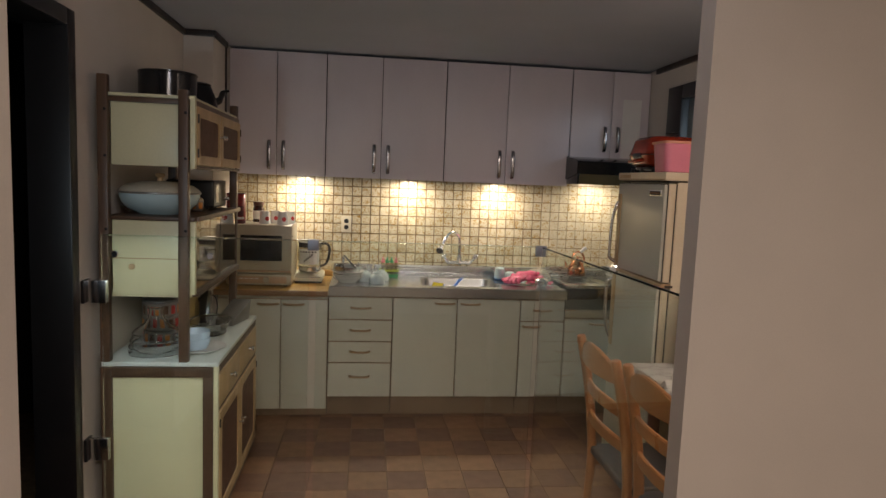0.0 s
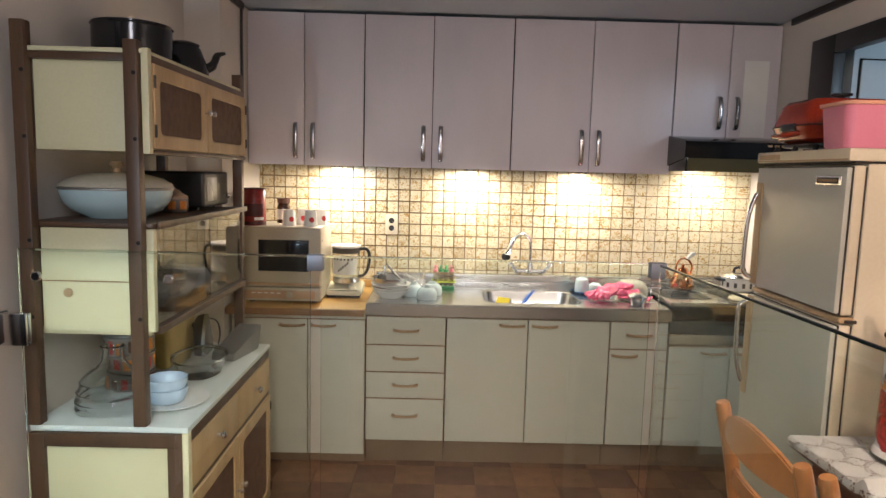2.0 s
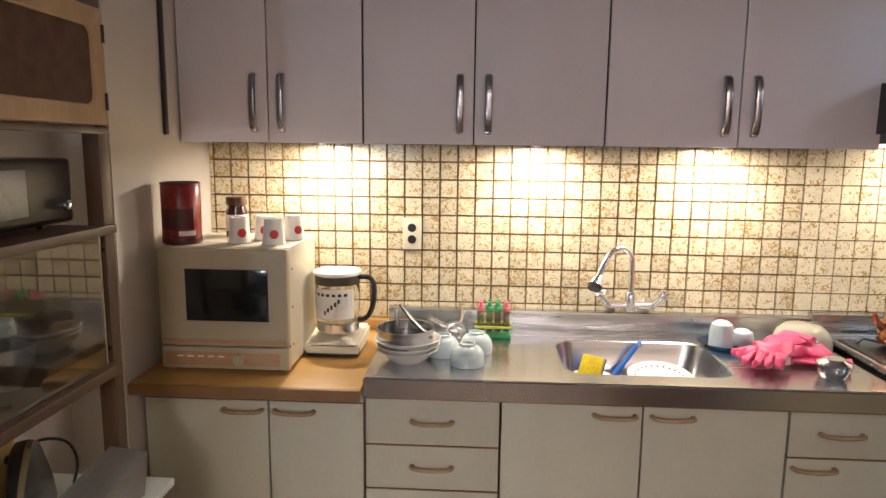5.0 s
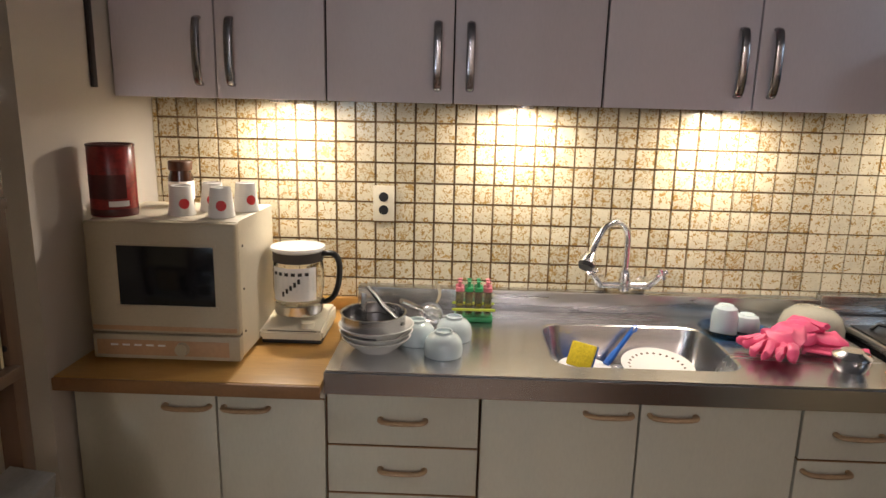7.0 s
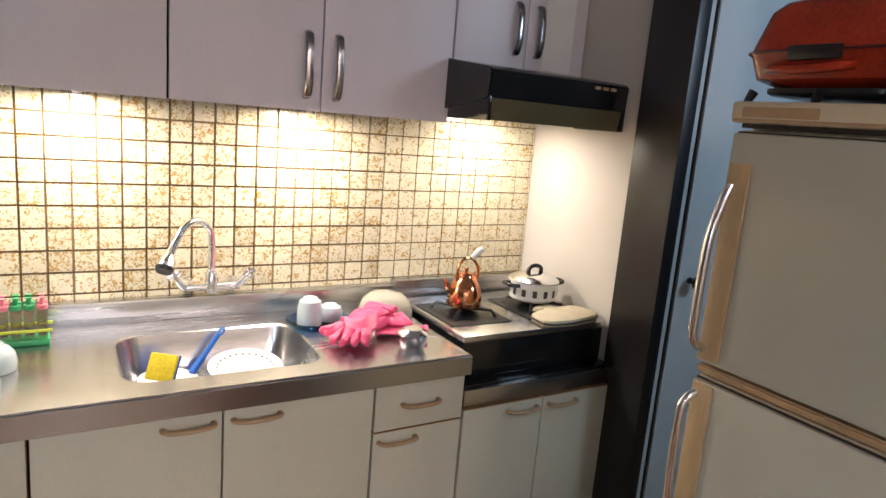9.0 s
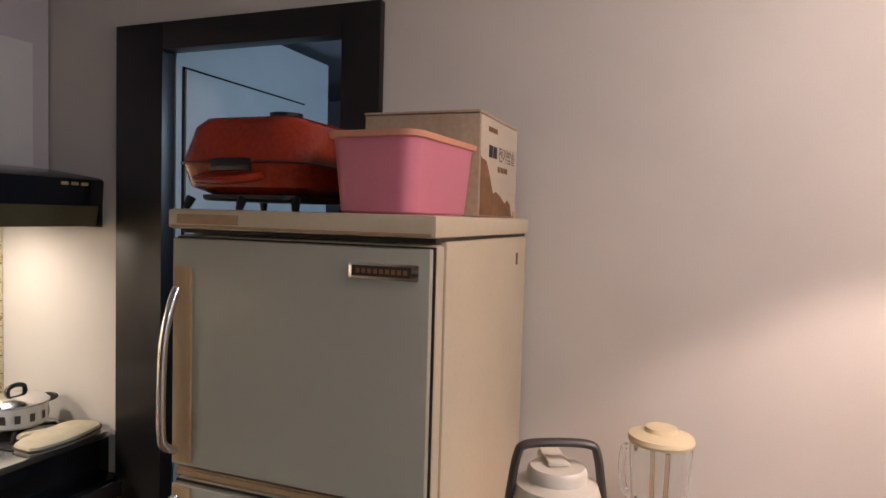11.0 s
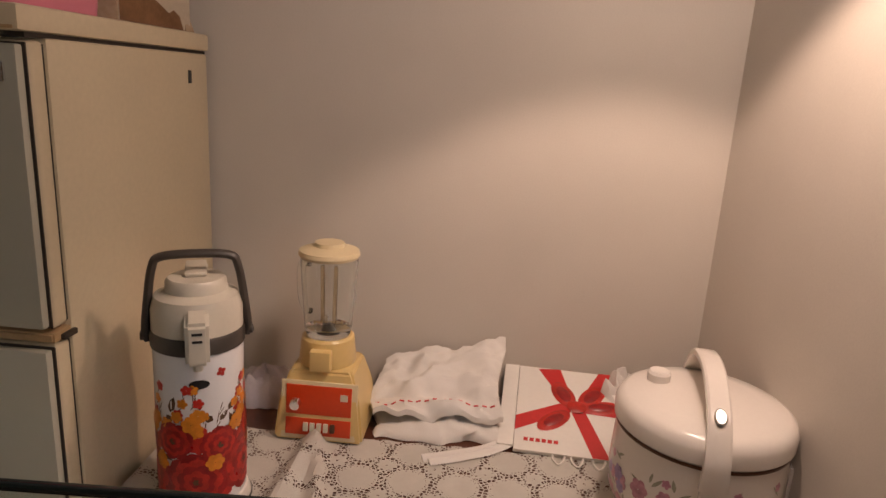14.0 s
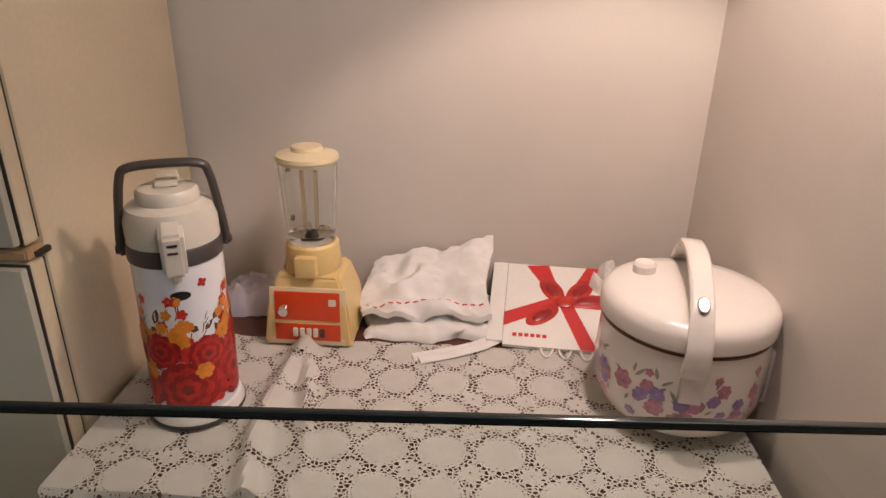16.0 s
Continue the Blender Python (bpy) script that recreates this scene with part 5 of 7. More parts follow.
glove("rubber_glove", pose(1.145, 4.245, SZ + 0.012, 0, 0, 197), "pink rubber glove lying on the sink top")
glove("rubber_glove", pose(1.13, 4.205, SZ + 0.028, 4, 6, 228), "pink rubber glove lying across the other glove")
sc = thing("slotted_turner", 1.285, 4.225, SZ + 0.006, "flat pink slotted plastic turner", "kitchen utensil", rz=-28)
blade = box(-0.075, 0.075, -0.055, -0.035, 0.010, 0.016, 0.002)
for k in range(7):
    add_box(blade, -0.075, 0.075, -0.030 + 0.012 * k, -0.0235 + 0.012 * k, 0.010, 0.015, 0.001)
for s in (-0.082, 0.068):
    add_box(blade, s, s + 0.014, -0.055, 0.055, 0.009, 0.017, 0.002)
part("blade", blade, M_PINKRUB, sc)
part("edge", tube([(-0.08, -0.05, 0.006), (-0.08, 0.05, 0.006)], 0.006, 8), M_PINKRUB, sc)
sb = thing("steel_bowl", 1.262, 4.115, SZ, "small lidded stainless steel rice bowl", "bowl")
part("bowl", lathe([(0, 0), (0.032, 0), (0.036, 0.004), (0.046, 0.03), (0.047, 0.042), (0, 0.042)]), M_CHROME, sb)
part("lid", lathe([(0.049, 0.042), (0.050, 0.046), (0.046, 0.052), (0.030, 0.058), (0.028, 0.061), (0.0, 0.061)]), M_CHROME, sb)

# ---- on the stove ----
SVZ = 0.737 + 0.178
kt = thing("copper_kettle", 1.565, 4.31, SVZ, "small polished copper kettle on the burner", "kettle")
part("body", lathe([(0, 0), (0.056, 0), (0.062, 0.01), (0.058, 0.05), (0.045, 0.085), (0.030, 0.100), (0.026, 0.110), (0, 0.112)]), M_COPPER, kt)
part("lid", lathe([(0, 0.11), (0.027, 0.11), (0.022, 0.118), (0.006, 0.122), (0.006, 0.130), (0.009, 0.136), (0, 0.140)]), M_COPPER, kt)
part("spout", tube(smooth_path([(-0.045, 0.0, 0.045), (-0.072, 0.0, 0.07), (-0.085, 0.0, 0.10)], 4), [0.014, 0.013, 0.012, 0.011, 0.010, 0.009, 0.008, 0.007, 0.007], 10), M_COPPER, kt)
part("handle", tube(smooth_path([(0.042, 0.0, 0.085), (0.048, 0.0, 0.13), (0.022, 0.0, 0.165), (-0.012, 0.0, 0.168), (-0.035, 0.0, 0.14), (-0.038, 0.0, 0.09)], 5), 0.0055, 8), M_COPPER, kt)
part("grip", tube([(0.018, 0, 0.168), (0.042, 0.0, 0.192), (0.058, 0.0, 0.200)], [0.009, 0.012, 0.011], 10), M_WHITE, kt, "white porcelain grip")
pt = thing("cooking_pot", 1.885, 4.33, SVZ, "white enamel cooking pot with a glass-topped steel lid", "pot")
part("body", lathe([(0, 0), (0.082, 0), (0.090, 0.008), (0.092, 0.068), (0.096, 0.071), (0.089, 0.070), (0.086, 0.010), (0, 0.006)]), M_WHITE, pt)
for k in range(14):
    part("flower", curved_patch(0.0925, 360 / 14 * k, 360 / 14 * k + 10, 0.022, 0.048, 3), M_GREYBAND, pt, "dark printed flower")
part("lid", lathe([(0.093, 0.071), (0.095, 0.075), (0.080, 0.088), (0.045, 0.098), (0, 0.101)]), M_CHROME, pt)
part("lid_knob", tube(smooth_path([(-0.03, 0, 0.098), (-0.026, 0, 0.118), (0, 0, 0.126), (0.026, 0, 0.118), (0.03, 0, 0.098)], 4), 0.008, 8), M_BLACK, pt, "black lid handle")
for s in (-1, 1):
    part("side_handle", tube(smooth_path([(s * 0.088, -0.028, 0.058), (s * 0.122, -0.024, 0.062), (s * 0.128, 0, 0.063), (s * 0.122, 0.024, 0.062), (s * 0.088, 0.028, 0.058)], 4), 0.008, 8), M_BLACK, pt, "black side handle")
mt = thing("oven_mitt", 1.885, 4.15, 0.886, "oatmeal cotton oven mitt on the stove edge", "oven mitt", rz=8)
mt.scale = (1.12, 1.05, 1.2)
def pad(outline, z0, h, inset):
    """A cushion over a closed outline."""
    n = len(outline)
    cx, cy = sum(p[0] for p in outline) / n, sum(p[1] for p in outline) / n
    ring = lambda f, z: [(cx + (x - cx) * f, cy + (y - cy) * f, z) for x, y in outline]
    return loft([ring(0.97, z0), ring(1.0, z0 + h * 0.3), ring(0.96, z0 + h * 0.7), ring(0.80, z0 + h * 0.95), ring(0.45, z0 + h)], True, True)
ol = [(p.x, p.y) for p in smooth_path([(-0.12, -0.03, 0), (-0.10, 0.045, 0), (-0.04, 0.055, 0), (-0.055, 0.085, 0), (-0.02, 0.11, 0), (0.02, 0.09, 0), (0.03, 0.06, 0), (0.11, 0.05, 0), (0.135, 0.0, 0), (0.11, -0.055, 0), (0.0, -0.07, 0), (-0.09, -0.055, 0), (-0.12, -0.03, 0)], 4)][:-1]
part("mitt", pad(ol, 0.0, 0.024, 0.9), M_MITT, mt)
part("piping", tube([Vector((x, y, 0.008)) for x, y in ol] + [Vector((ol[0][0], ol[0][1], 0.008))], 0.0035, 6), M_GREYBAND, mt, "dark edge binding")

# ---- on the shelf unit ----
sk = thing("stock_pot", -0.815, 3.03, 1.839, "black enamel stock pot on top of the shelf unit", "pot")
part("body", lathe([(0, 0), (0.118, 0), (0.124, 0.006), (0.124, 0.125), (0.128, 0.130), (0.121, 0.130), (0.118, 0.010), (0, 0.006)], seg=40), M_BLACKGL, sk)
part("lid", lathe([(0.124, 0.131), (0.124, 0.136), (0.07, 0.142), (0, 0.143)], seg=40), M_BLACKGL, sk)
kk = thing("black_kettle", -0.745, 3.275, 1.839, "small black kettle with a curved spout on the shelf unit", "kettle")
part("body", lathe([(0, 0), (0.088, 0), (0.093, 0.01), (0.085, 0.055), (0.066, 0.105), (0.058, 0.118), (0.062, 0.124), (0.045, 0.132), (0, 0.134)]), M_BLACKGL, kk)
part("spout", tube(smooth_path([(0.05, 0.045, 0.035), (0.085, 0.07, 0.06), (0.10, 0.085, 0.10), (0.125, 0.10, 0.112)], 4), [0.018] * 5 + [0.014] * 4 + [0.010, 0.008, 0.007, 0.006], 10), M_BLACKGL, kk)

tu = thing("tureen", -0.802, 2.868, 1.353, "white glazed lidded tureen, tinted blue, on the middle shelf", "tureen")
tu.scale = (0.96, 0.96, 0.84)
# white glaze, with the cool light on it mixed into the base colour
M_TUREEN = material("white tureen glaze tinted blue", (0.42, 0.55, 0.58), 0.12, vary=0.04, bump=0, coat=0.3)
part("bowl", lathe([(0, 0), (0.090, 0), (0.096, 0.006), (0.136, 0.028), (0.160, 0.058), (0.170, 0.090), (0.171, 0.108), (0.166, 0.112), (0, 0.112)], seg=44), M_TUREEN, tu)
part("rim_line", lathe([(0.1712, 0.104), (0.175, 0.106), (0.175, 0.112), (0.170, 0.114)], seg=44), M_GREYMETAL, tu, "dark rim line")
part("lid", lathe([(0.173, 0.1145), (0.168, 0.126), (0.138, 0.147), (0.085, 0.163), (0.0, 0.170)], seg=44), material("tan glazed lid", (0.50, 0.46, 0.37), 0.2, vary=0.1, bump=0), tu, "tan glazed lid")
part("knob", lathe([(0, 0.168), (0.014, 0.168), (0.012, 0.182), (0.023, 0.194), (0.019, 0.206), (0, 0.210)], seg=18), M_WOODPULL, tu, "brown knob")
for x, y, z, s in ((-0.735, 3.145, 1.353, 1.0), (-0.79, 3.19, 1.353, 1.25)):
    t = thing("spice_pot", x, y, z, "small lidded enamel pot with orange flowers", "pot", group="spice pots")
    part("body", lathe([(0, 0), (0.040 * s, 0), (0.047 * s, 0.01), (0.047 * s, 0.048 * s), (0, 0.05 * s)]), M_GREYMETAL, t)
    part("lid", lathe([(0.048 * s, 0.049 * s), (0.046 * s, 0.058 * s), (0.02 * s, 0.072 * s), (0, 0.074 * s)]), M_CARD, t)
    for a in (215, 265, 315):
        part("flower", curved_patch(0.0476 * s, a, a + 32, 0.012, 0.042 * s, 4), M_FLORANGE, t, "orange printed flower")
tv = thing("portable_television", -0.765, 3.375, 1.353, "small black portable television with a pale screen", "television")
part("case", box(-0.125, 0.105, -0.14, 0.14, 0.012, 0.145, 0.012, 3), M_BLACK, tv)
part("screen", box(0.1045, 0.109, -0.115, -0.005, 0.035, 0.125, 0.003), M_GREYTV, tv, "pale grey screen")
part("tuning_knob", lathe_x(0.105, 0.09, 0.05, 0.012), M_CHROME, tv)
for a in (-0.09, 0.09):
    part("foot", tube([(0.06, a, 0.0), (0.06, a, 0.014)], 0.006, 8), M_BLACK, tv)

# dishes behind the smoked glass
for k, (x, y, r) in enumerate(((-0.76, 2.85, 0.07), (-0.76, 3.02, 0.06), (-0.76, 3.22, 0.075), (-0.76, 3.40, 0.06))):
    t = thing("stored_bowl", x, y, 1.035, "glass bowl behind the smoked cabinet glass", "bowl", group="stored bowls")
    part("bowl", lathe([(0, 0), (r * 0.5, 0), (r * 0.9, 0.05), (r, 0.09), (r - 0.004, 0.09), (r * 0.85, 0.05), (r * 0.45, 0.006), (0, 0.006)]), M_CERAM if k % 2 else M_WHITE, t)

LZ = 0.758
gj = thing("glass_decanter", -0.80, 2.80, LZ, "ribbed clear glass vessel upside down on the white top", "glassware")
part("body", lathe([(0.112, 0.0), (0.114, 0.004), (0.108, 0.018), (0.112, 0.03), (0.104, 0.045), (0.107, 0.058), (0.096, 0.075), (0.097, 0.088), (0.078, 0.11), (0.05, 0.128), (0.034, 0.15), (0.030, 0.185), (0.036, 0.195), (0.028, 0.196), (0.024, 0.185), (0.029, 0.15), (0.045, 0.124), (0.072, 0.106), (0.091, 0.086), (0.090, 0.074), (0.100, 0.056), (0.098, 0.044), (0.105, 0.03), (0.102, 0.018), (0.106, 0.004)], seg=36), M_GLASS, gj)
lp = thing("large_plate", -0.628, 2.835, LZ, "large white plate on the shelf unit's white top", "plate")
part("dish", lathe([(0, 0), (0.07, 0), (0.074, 0.003), (0.112, 0.014), (0.114, 0.017), (0.11, 0.017), (0.07, 0.007), (0, 0.006)], seg=40), M_WHITE, lp)
for k in range(2):
    t = thing("white_bowl", -0.648, 2.835, LZ + 0.008 + 0.032 * k, "white bowl tinted blue, stacked on the plate", "bowl", group="stacked bowls")
    part("bowl", lathe([(0, 0), (0.05, 0), (0.054, 0.004), (0.064, 0.03), (0.0645, 0.046), (0.061, 0.046), (0.058, 0.03), (0.048, 0.008), (0, 0.006)]), M_BLUEWHITE, t)
gc = thing("glass_casserole", -0.655, 3.15, LZ, "oval clear glass casserole dish", "glass dish", rz=8)
part("dish", lathe([(0, 0), (0.085, 0), (0.092, 0.004), (0.112, 0.058), (0.122, 0.064), (0.122, 0.068), (0.108, 0.064), (0.088, 0.010), (0, 0.007)], 0, 0, 40, 0.82, 1.12), M_GLASS, gc)
tf = thing("tiffin_carrier", -0.835, 2.985, LZ, "stacked enamel tiffin boxes with bright flowers", "lunch box")
for k in range(3):
    b = part("tier", lathe([(0, 0.063 * k), (0.076, 0.063 * k), (0.08, 0.063 * k + 0.004), (0.08, 0.063 * k + 0.058), (0.083, 0.063 * k + 0.060), (0.083, 0.063 * k + 0.0625), (0, 0.063 * k + 0.0628)]), M_GREYMETAL, tf)
    for q in range(9):
        a = 200 + 25 * q + 9 * k
        part("flower", curved_patch(0.0806, a, a + 15, 0.063 * k + 0.012, 0.063 * k + 0.05, 3), (M_FLRED, M_FLORANGE, M_FLDARK)[(q + k) % 3], b)
part("lid", lathe([(0.081, 0.190), (0.078, 0.198), (0.03, 0.208), (0, 0.209)]), M_GREYMETAL, tf)
tb = thing("bread_bin", -0.86, 3.30, LZ, "mustard tan enamel bin at the wall", "kitchen bin")
part("body", box(-0.085, 0.085, -0.14, 0.14, 0.0, 0.215, 0.02, 3), M_TANBOX, tb)
ir = thing("flat_iron", -0.745, 3.405, LZ, "black electric iron standing on its heel", "iron")
prof = [(p.x, p.y) for p in smooth_path([(-0.045, 0.0, 0), (0.045, 0.0, 0), (0.05, 0.04, 0), (0.03, 0.11, 0), (0.0, 0.165, 0), (-0.03, 0.11, 0), (-0.05, 0.04, 0), (-0.045, 0.0, 0)], 4)][:-1]
part("sole", loft([[(0.02, x, z) for x, z in prof], [(0.034, x, z) for x, z in prof]], True, True), M_STEEL, ir)
part("body", loft([[(0.019, x, z) for x, z in prof], [(-0.008, x * 0.9, z * 0.95) for x, z in prof], [(-0.02, x * 0.6, z * 0.85) for x, z in prof]], True, True), M_BLACK, ir)
part("handle", tube(smooth_path([(-0.018, 0, 0.12), (-0.05, 0, 0.11), (-0.055, 0, 0.06), (-0.04, 0, 0.02), (-0.016, 0, 0.018)], 4), 0.010, 8), M_BLACK, ir)
part("cord", tube(smooth_path([(-0.03, 0.0, 0.10), (-0.01, 0.06, 0.13), (0.03, 0.10, 0.115), (0.04, 0.12, 0.06), (0.035, 0.11, 0.006)], 5), 0.0035, 6), M_BLACK, ir)
# grey wedge-shaped scoop
ck = thing("cleaver", -0.60, 3.40, LZ, "broad grey metal scoop tilted on the white top", "kitchen utensil", rz=-10)
part("blade", loft([[(-0.05, -0.10, 0.0), (0.04, -0.10, 0.0), (0.05, 0.10, 0.0), (-0.05, 0.10, 0.0)], [(-0.045, -0.10, 0.035), (0.045, -0.10, 0.03), (0.06, 0.11, 0.10), (-0.04, 0.11, 0.10)], [(-0.04, -0.098, 0.037), (0.04, -0.098, 0.032), (0.056, 0.107, 0.103), (-0.036, 0.107, 0.103)]], True, True), M_GREYMETAL, ck)

# ---- on the refrigerator ----
FZ = 1.6225
rp = thing("electric_pan", 1.615, 3.142, FZ, "orange-red electric frying pan with a lid on the refrigerator", "electric pan")
rr = lambda ins, z, r: [(x, y, z) for x, y in rounded_rect(-0.16 + ins, 0.16 - ins, -0.15 + ins, 0.15 - ins, r, 6)]
part("pan", loft([rr(0.05, 0.028, 0.05), rr(0.012, 0.045, 0.06), rr(0.002, 0.085, 0.06), rr(0.0, 0.09, 0.06)], True, True), M_REDPAN, rp)
part("lid", loft([rr(0.0, 0.091, 0.06), rr(0.003, 0.105, 0.06), rr(0.018, 0.165, 0.06), rr(0.035, 0.182, 0.05), rr(0.10, 0.190, 0.03)], True, True), M_REDPAN, rp, "glossy orange-red lid")
part("lid_knob", lathe([(0, 0.19), (0.012, 0.19), (0.012, 0.198), (0.035, 0.203), (0.036, 0.210), (0, 0.214)], 0.02, 0.0, 20), M_BLACK, rp)
part("base_ring", loft([rr(0.035, 0.018, 0.05), rr(0.03, 0.022, 0.05), rr(0.03, 0.030, 0.05)], True, True), M_BLACK, rp)
grip = part("side_grip", tube(smooth_path([(-0.150, 0.075, 0.062), (-0.176, 0.060, 0.058), (-0.182, 0.0, 0.056), (-0.176, -0.045, 0.060), (-0.150, -0.060, 0.066)], 5), 0.013, 10, 0.7), M_REDPAN, rp, "worn orange side grip")
# solid black block stands in for the shade inside the recess
part("grip_recess", box(-0.164, -0.150, -0.045, 0.050, 0.074, 0.100, 0.006), M_BLACK, rp, "black block for the shaded grip recess")
part("band", loft([rr(-0.002, 0.0885, 0.06), rr(-0.004, 0.091, 0.06), rr(-0.002, 0.0935, 0.06)], False), M_DKRED, rp, "dark seam band under the lid")
for sx, sy in ((-0.12, 0.13), (-0.12, -0.12), (0.12, 0.13), (0.12, -0.12), (-0.125, 0.0)):
    part("leg", tube([(sx, sy, 0.024), (sx * 1.08, sy * 1.05, 0.0)], [0.010, 0.007], 8), M_BLACK, rp)

tub = thing("plastic_tub", 1.565, 2.822, FZ, "pink plastic tub with an orange rim on the refrigerator", "plastic tub", rz=-3)
rt = lambda ins, z, r: [(x, y, z) for x, y in rounded_rect(-0.142 + ins, 0.142 - ins, -0.085 + ins, 0.085 - ins, r, 5)]
part("body", loft([rt(0.014, 0.0, 0.03), rt(0.010, 0.004, 0.03), rt(0.0, 0.135, 0.03), rt(0.003, 0.135, 0.03), rt(0.014, 0.008, 0.028)], True, True), M_PINK, tub)
part("rim", loft([rt(0.001, 0.130, 0.03), rt(-0.007, 0.131, 0.034), rt(-0.008, 0.141, 0.034), rt(0.003, 0.142, 0.03), rt(0.003, 0.136, 0.03)], False), M_ORANGE, tub, "faded orange rim")

cb = thing("cardboard_box", 1.866, 2.86, FZ, "old stained cardboard box with dark lettering", "cardboard box")
cb.scale = (1.07, 1.08, 1.03)
part("carton", box(-0.142, 0.135, -0.123, 0.123, 0.0, 0.208, 0.003), M_CARD, cb)
part("printed_side", box(-0.139, 0.132, -0.1245, -0.1225, 0.003, 0.205), M_CARDTOP, cb, "printed pale side")
part("flap", box(-0.145, 0.136, -0.124, 0.124, 0.2085, 0.214, 0.002), M_CARD, cb, "slightly lifted top flap")
for bx in (-0.085, -0.055):
    part("logo_bar", box(bx, bx + 0.024, -0.1254, -0.1243, 0.125, 0.150), M_INK, cb)
letters("전기밥솥", 0.036, M_INK, cb, pose(0.045, -0.1256, 0.124, 90, 0, 0), "dark Korean lettering")
for k in range(3):
    part("small_print", box(-0.02 + 0.026 * k, 0.0 + 0.026 * k, -0.1254, -0.1243, 0.098, 0.110), M_STAIN, cb)
part("small_print", box(-0.09, -0.03, -0.1254, -0.1243, 0.178, 0.188), M_STAIN, cb)
st = bmesh.new()
prof2 = [(-0.139, 0.003), (0.10, 0.003), (0.085, 0.03), (0.06, 0.04), (0.04, 0.032), (0.0, 0.048), (-0.03, 0.055), (-0.05, 0.05), (-0.075, 0.085), (-0.10, 0.115), (-0.125, 0.118), (-0.139, 0.122)]
st.faces.new([st.verts.new((x, -0.1249, z)) for x, z in prof2])
part("stain", st, M_STAIN, cb, "brown water stain")
scrap = thing("paper_scrap", 2.0, 2.735, FZ, "small crumpled tan paper scrap", "paper")
part("scrap", loft([[(-0.02, -0.012, 0), (0.02, -0.014, 0), (0.018, 0.012, 0), (-0.018, 0.014, 0)], [(-0.016, -0.010, 0.016), (0.014, -0.008, 0.024), (0.012, 0.008, 0.02), (-0.012, 0.01, 0.014)]], True, True), M_CARD, scrap)


# ---- on the table ----
def lace_material():
    """White lace: round medallions on a grid with small florets and an open net between."""
    m = material("white cotton lace", (0.58, 0.55, 0.50), 0.85, vary=0.06, scale=20, grain=500, bump=0.3)
    nt = m.node_tree
    tc = nt.nodes.new("ShaderNodeTexCoord")

    def mathn(op, a, b=None):
        n = nt.nodes.new("ShaderNodeMath")
        n.operation = op
        for k, v in enumerate((a, b)):
            if v is None:
                continue
            if isinstance(v, (int, float)):
                n.inputs[k].default_value = v
            else:
                nt.links.new(v, n.inputs[k])
        return n.outputs[0]

    sep = nt.nodes.new("ShaderNodeSeparateXYZ")
    nt.links.new(tc.outputs["Object"], sep.inputs[0])
    P = 0.104

    def dist(off):
        d = []
        for ax in ("X", "Y"):
            u = mathn("FRACT", mathn("ADD", mathn("DIVIDE", sep.outputs[ax], P), off + 100))
            d.append(mathn("SUBTRACT", u, 0.5))
        r = mathn("SQRT", mathn("ADD", mathn("MULTIPLY", d[0], d[0]), mathn("MULTIPLY", d[1], d[1])))
        return r, mathn("ARCTAN2", d[1], d[0])

    r1, a1 = dist(0.0)
    r2, a2 = dist(0.5)
    disc = mathn("LESS_THAN", r1, 0.415)
    # dotted ring in the disc's edge
    dots = mathn("LESS_THAN", mathn("COSINE", mathn("MULTIPLY", a1, 34)), 0.35)
    ring = mathn("MULTIPLY", mathn("GREATER_THAN", r1, 0.355), mathn("LESS_THAN", r1, 0.38))
    disc = mathn("MULTIPLY", disc, mathn("SUBTRACT", 1.0, mathn("MULTIPLY", ring, mathn("SUBTRACT", 1.0, dots))))
    petals = mathn("ADD", 0.19, mathn("MULTIPLY", 0.035, mathn("COSINE", mathn("MULTIPLY", a2, 8))))
    floret = mathn("MULTIPLY", mathn("LESS_THAN", r2, petals), mathn("GREATER_THAN", r2, 0.035))
    vo = nt.nodes.new("ShaderNodeTexVoronoi")
    vo.feature, vo.inputs["Scale"].default_value = "DISTANCE_TO_EDGE", 115
    nt.links.new(tc.outputs["Object"], vo.inputs["Vector"])
    net = mathn("LESS_THAN", vo.outputs["Distance"], 0.15)
    alpha = mathn("MAXIMUM", mathn("MAXIMUM", disc, floret), net)
    b = nt.nodes["Principled BSDF"]
    nt.links.new(alpha, b.inputs["Alpha"])
    return m


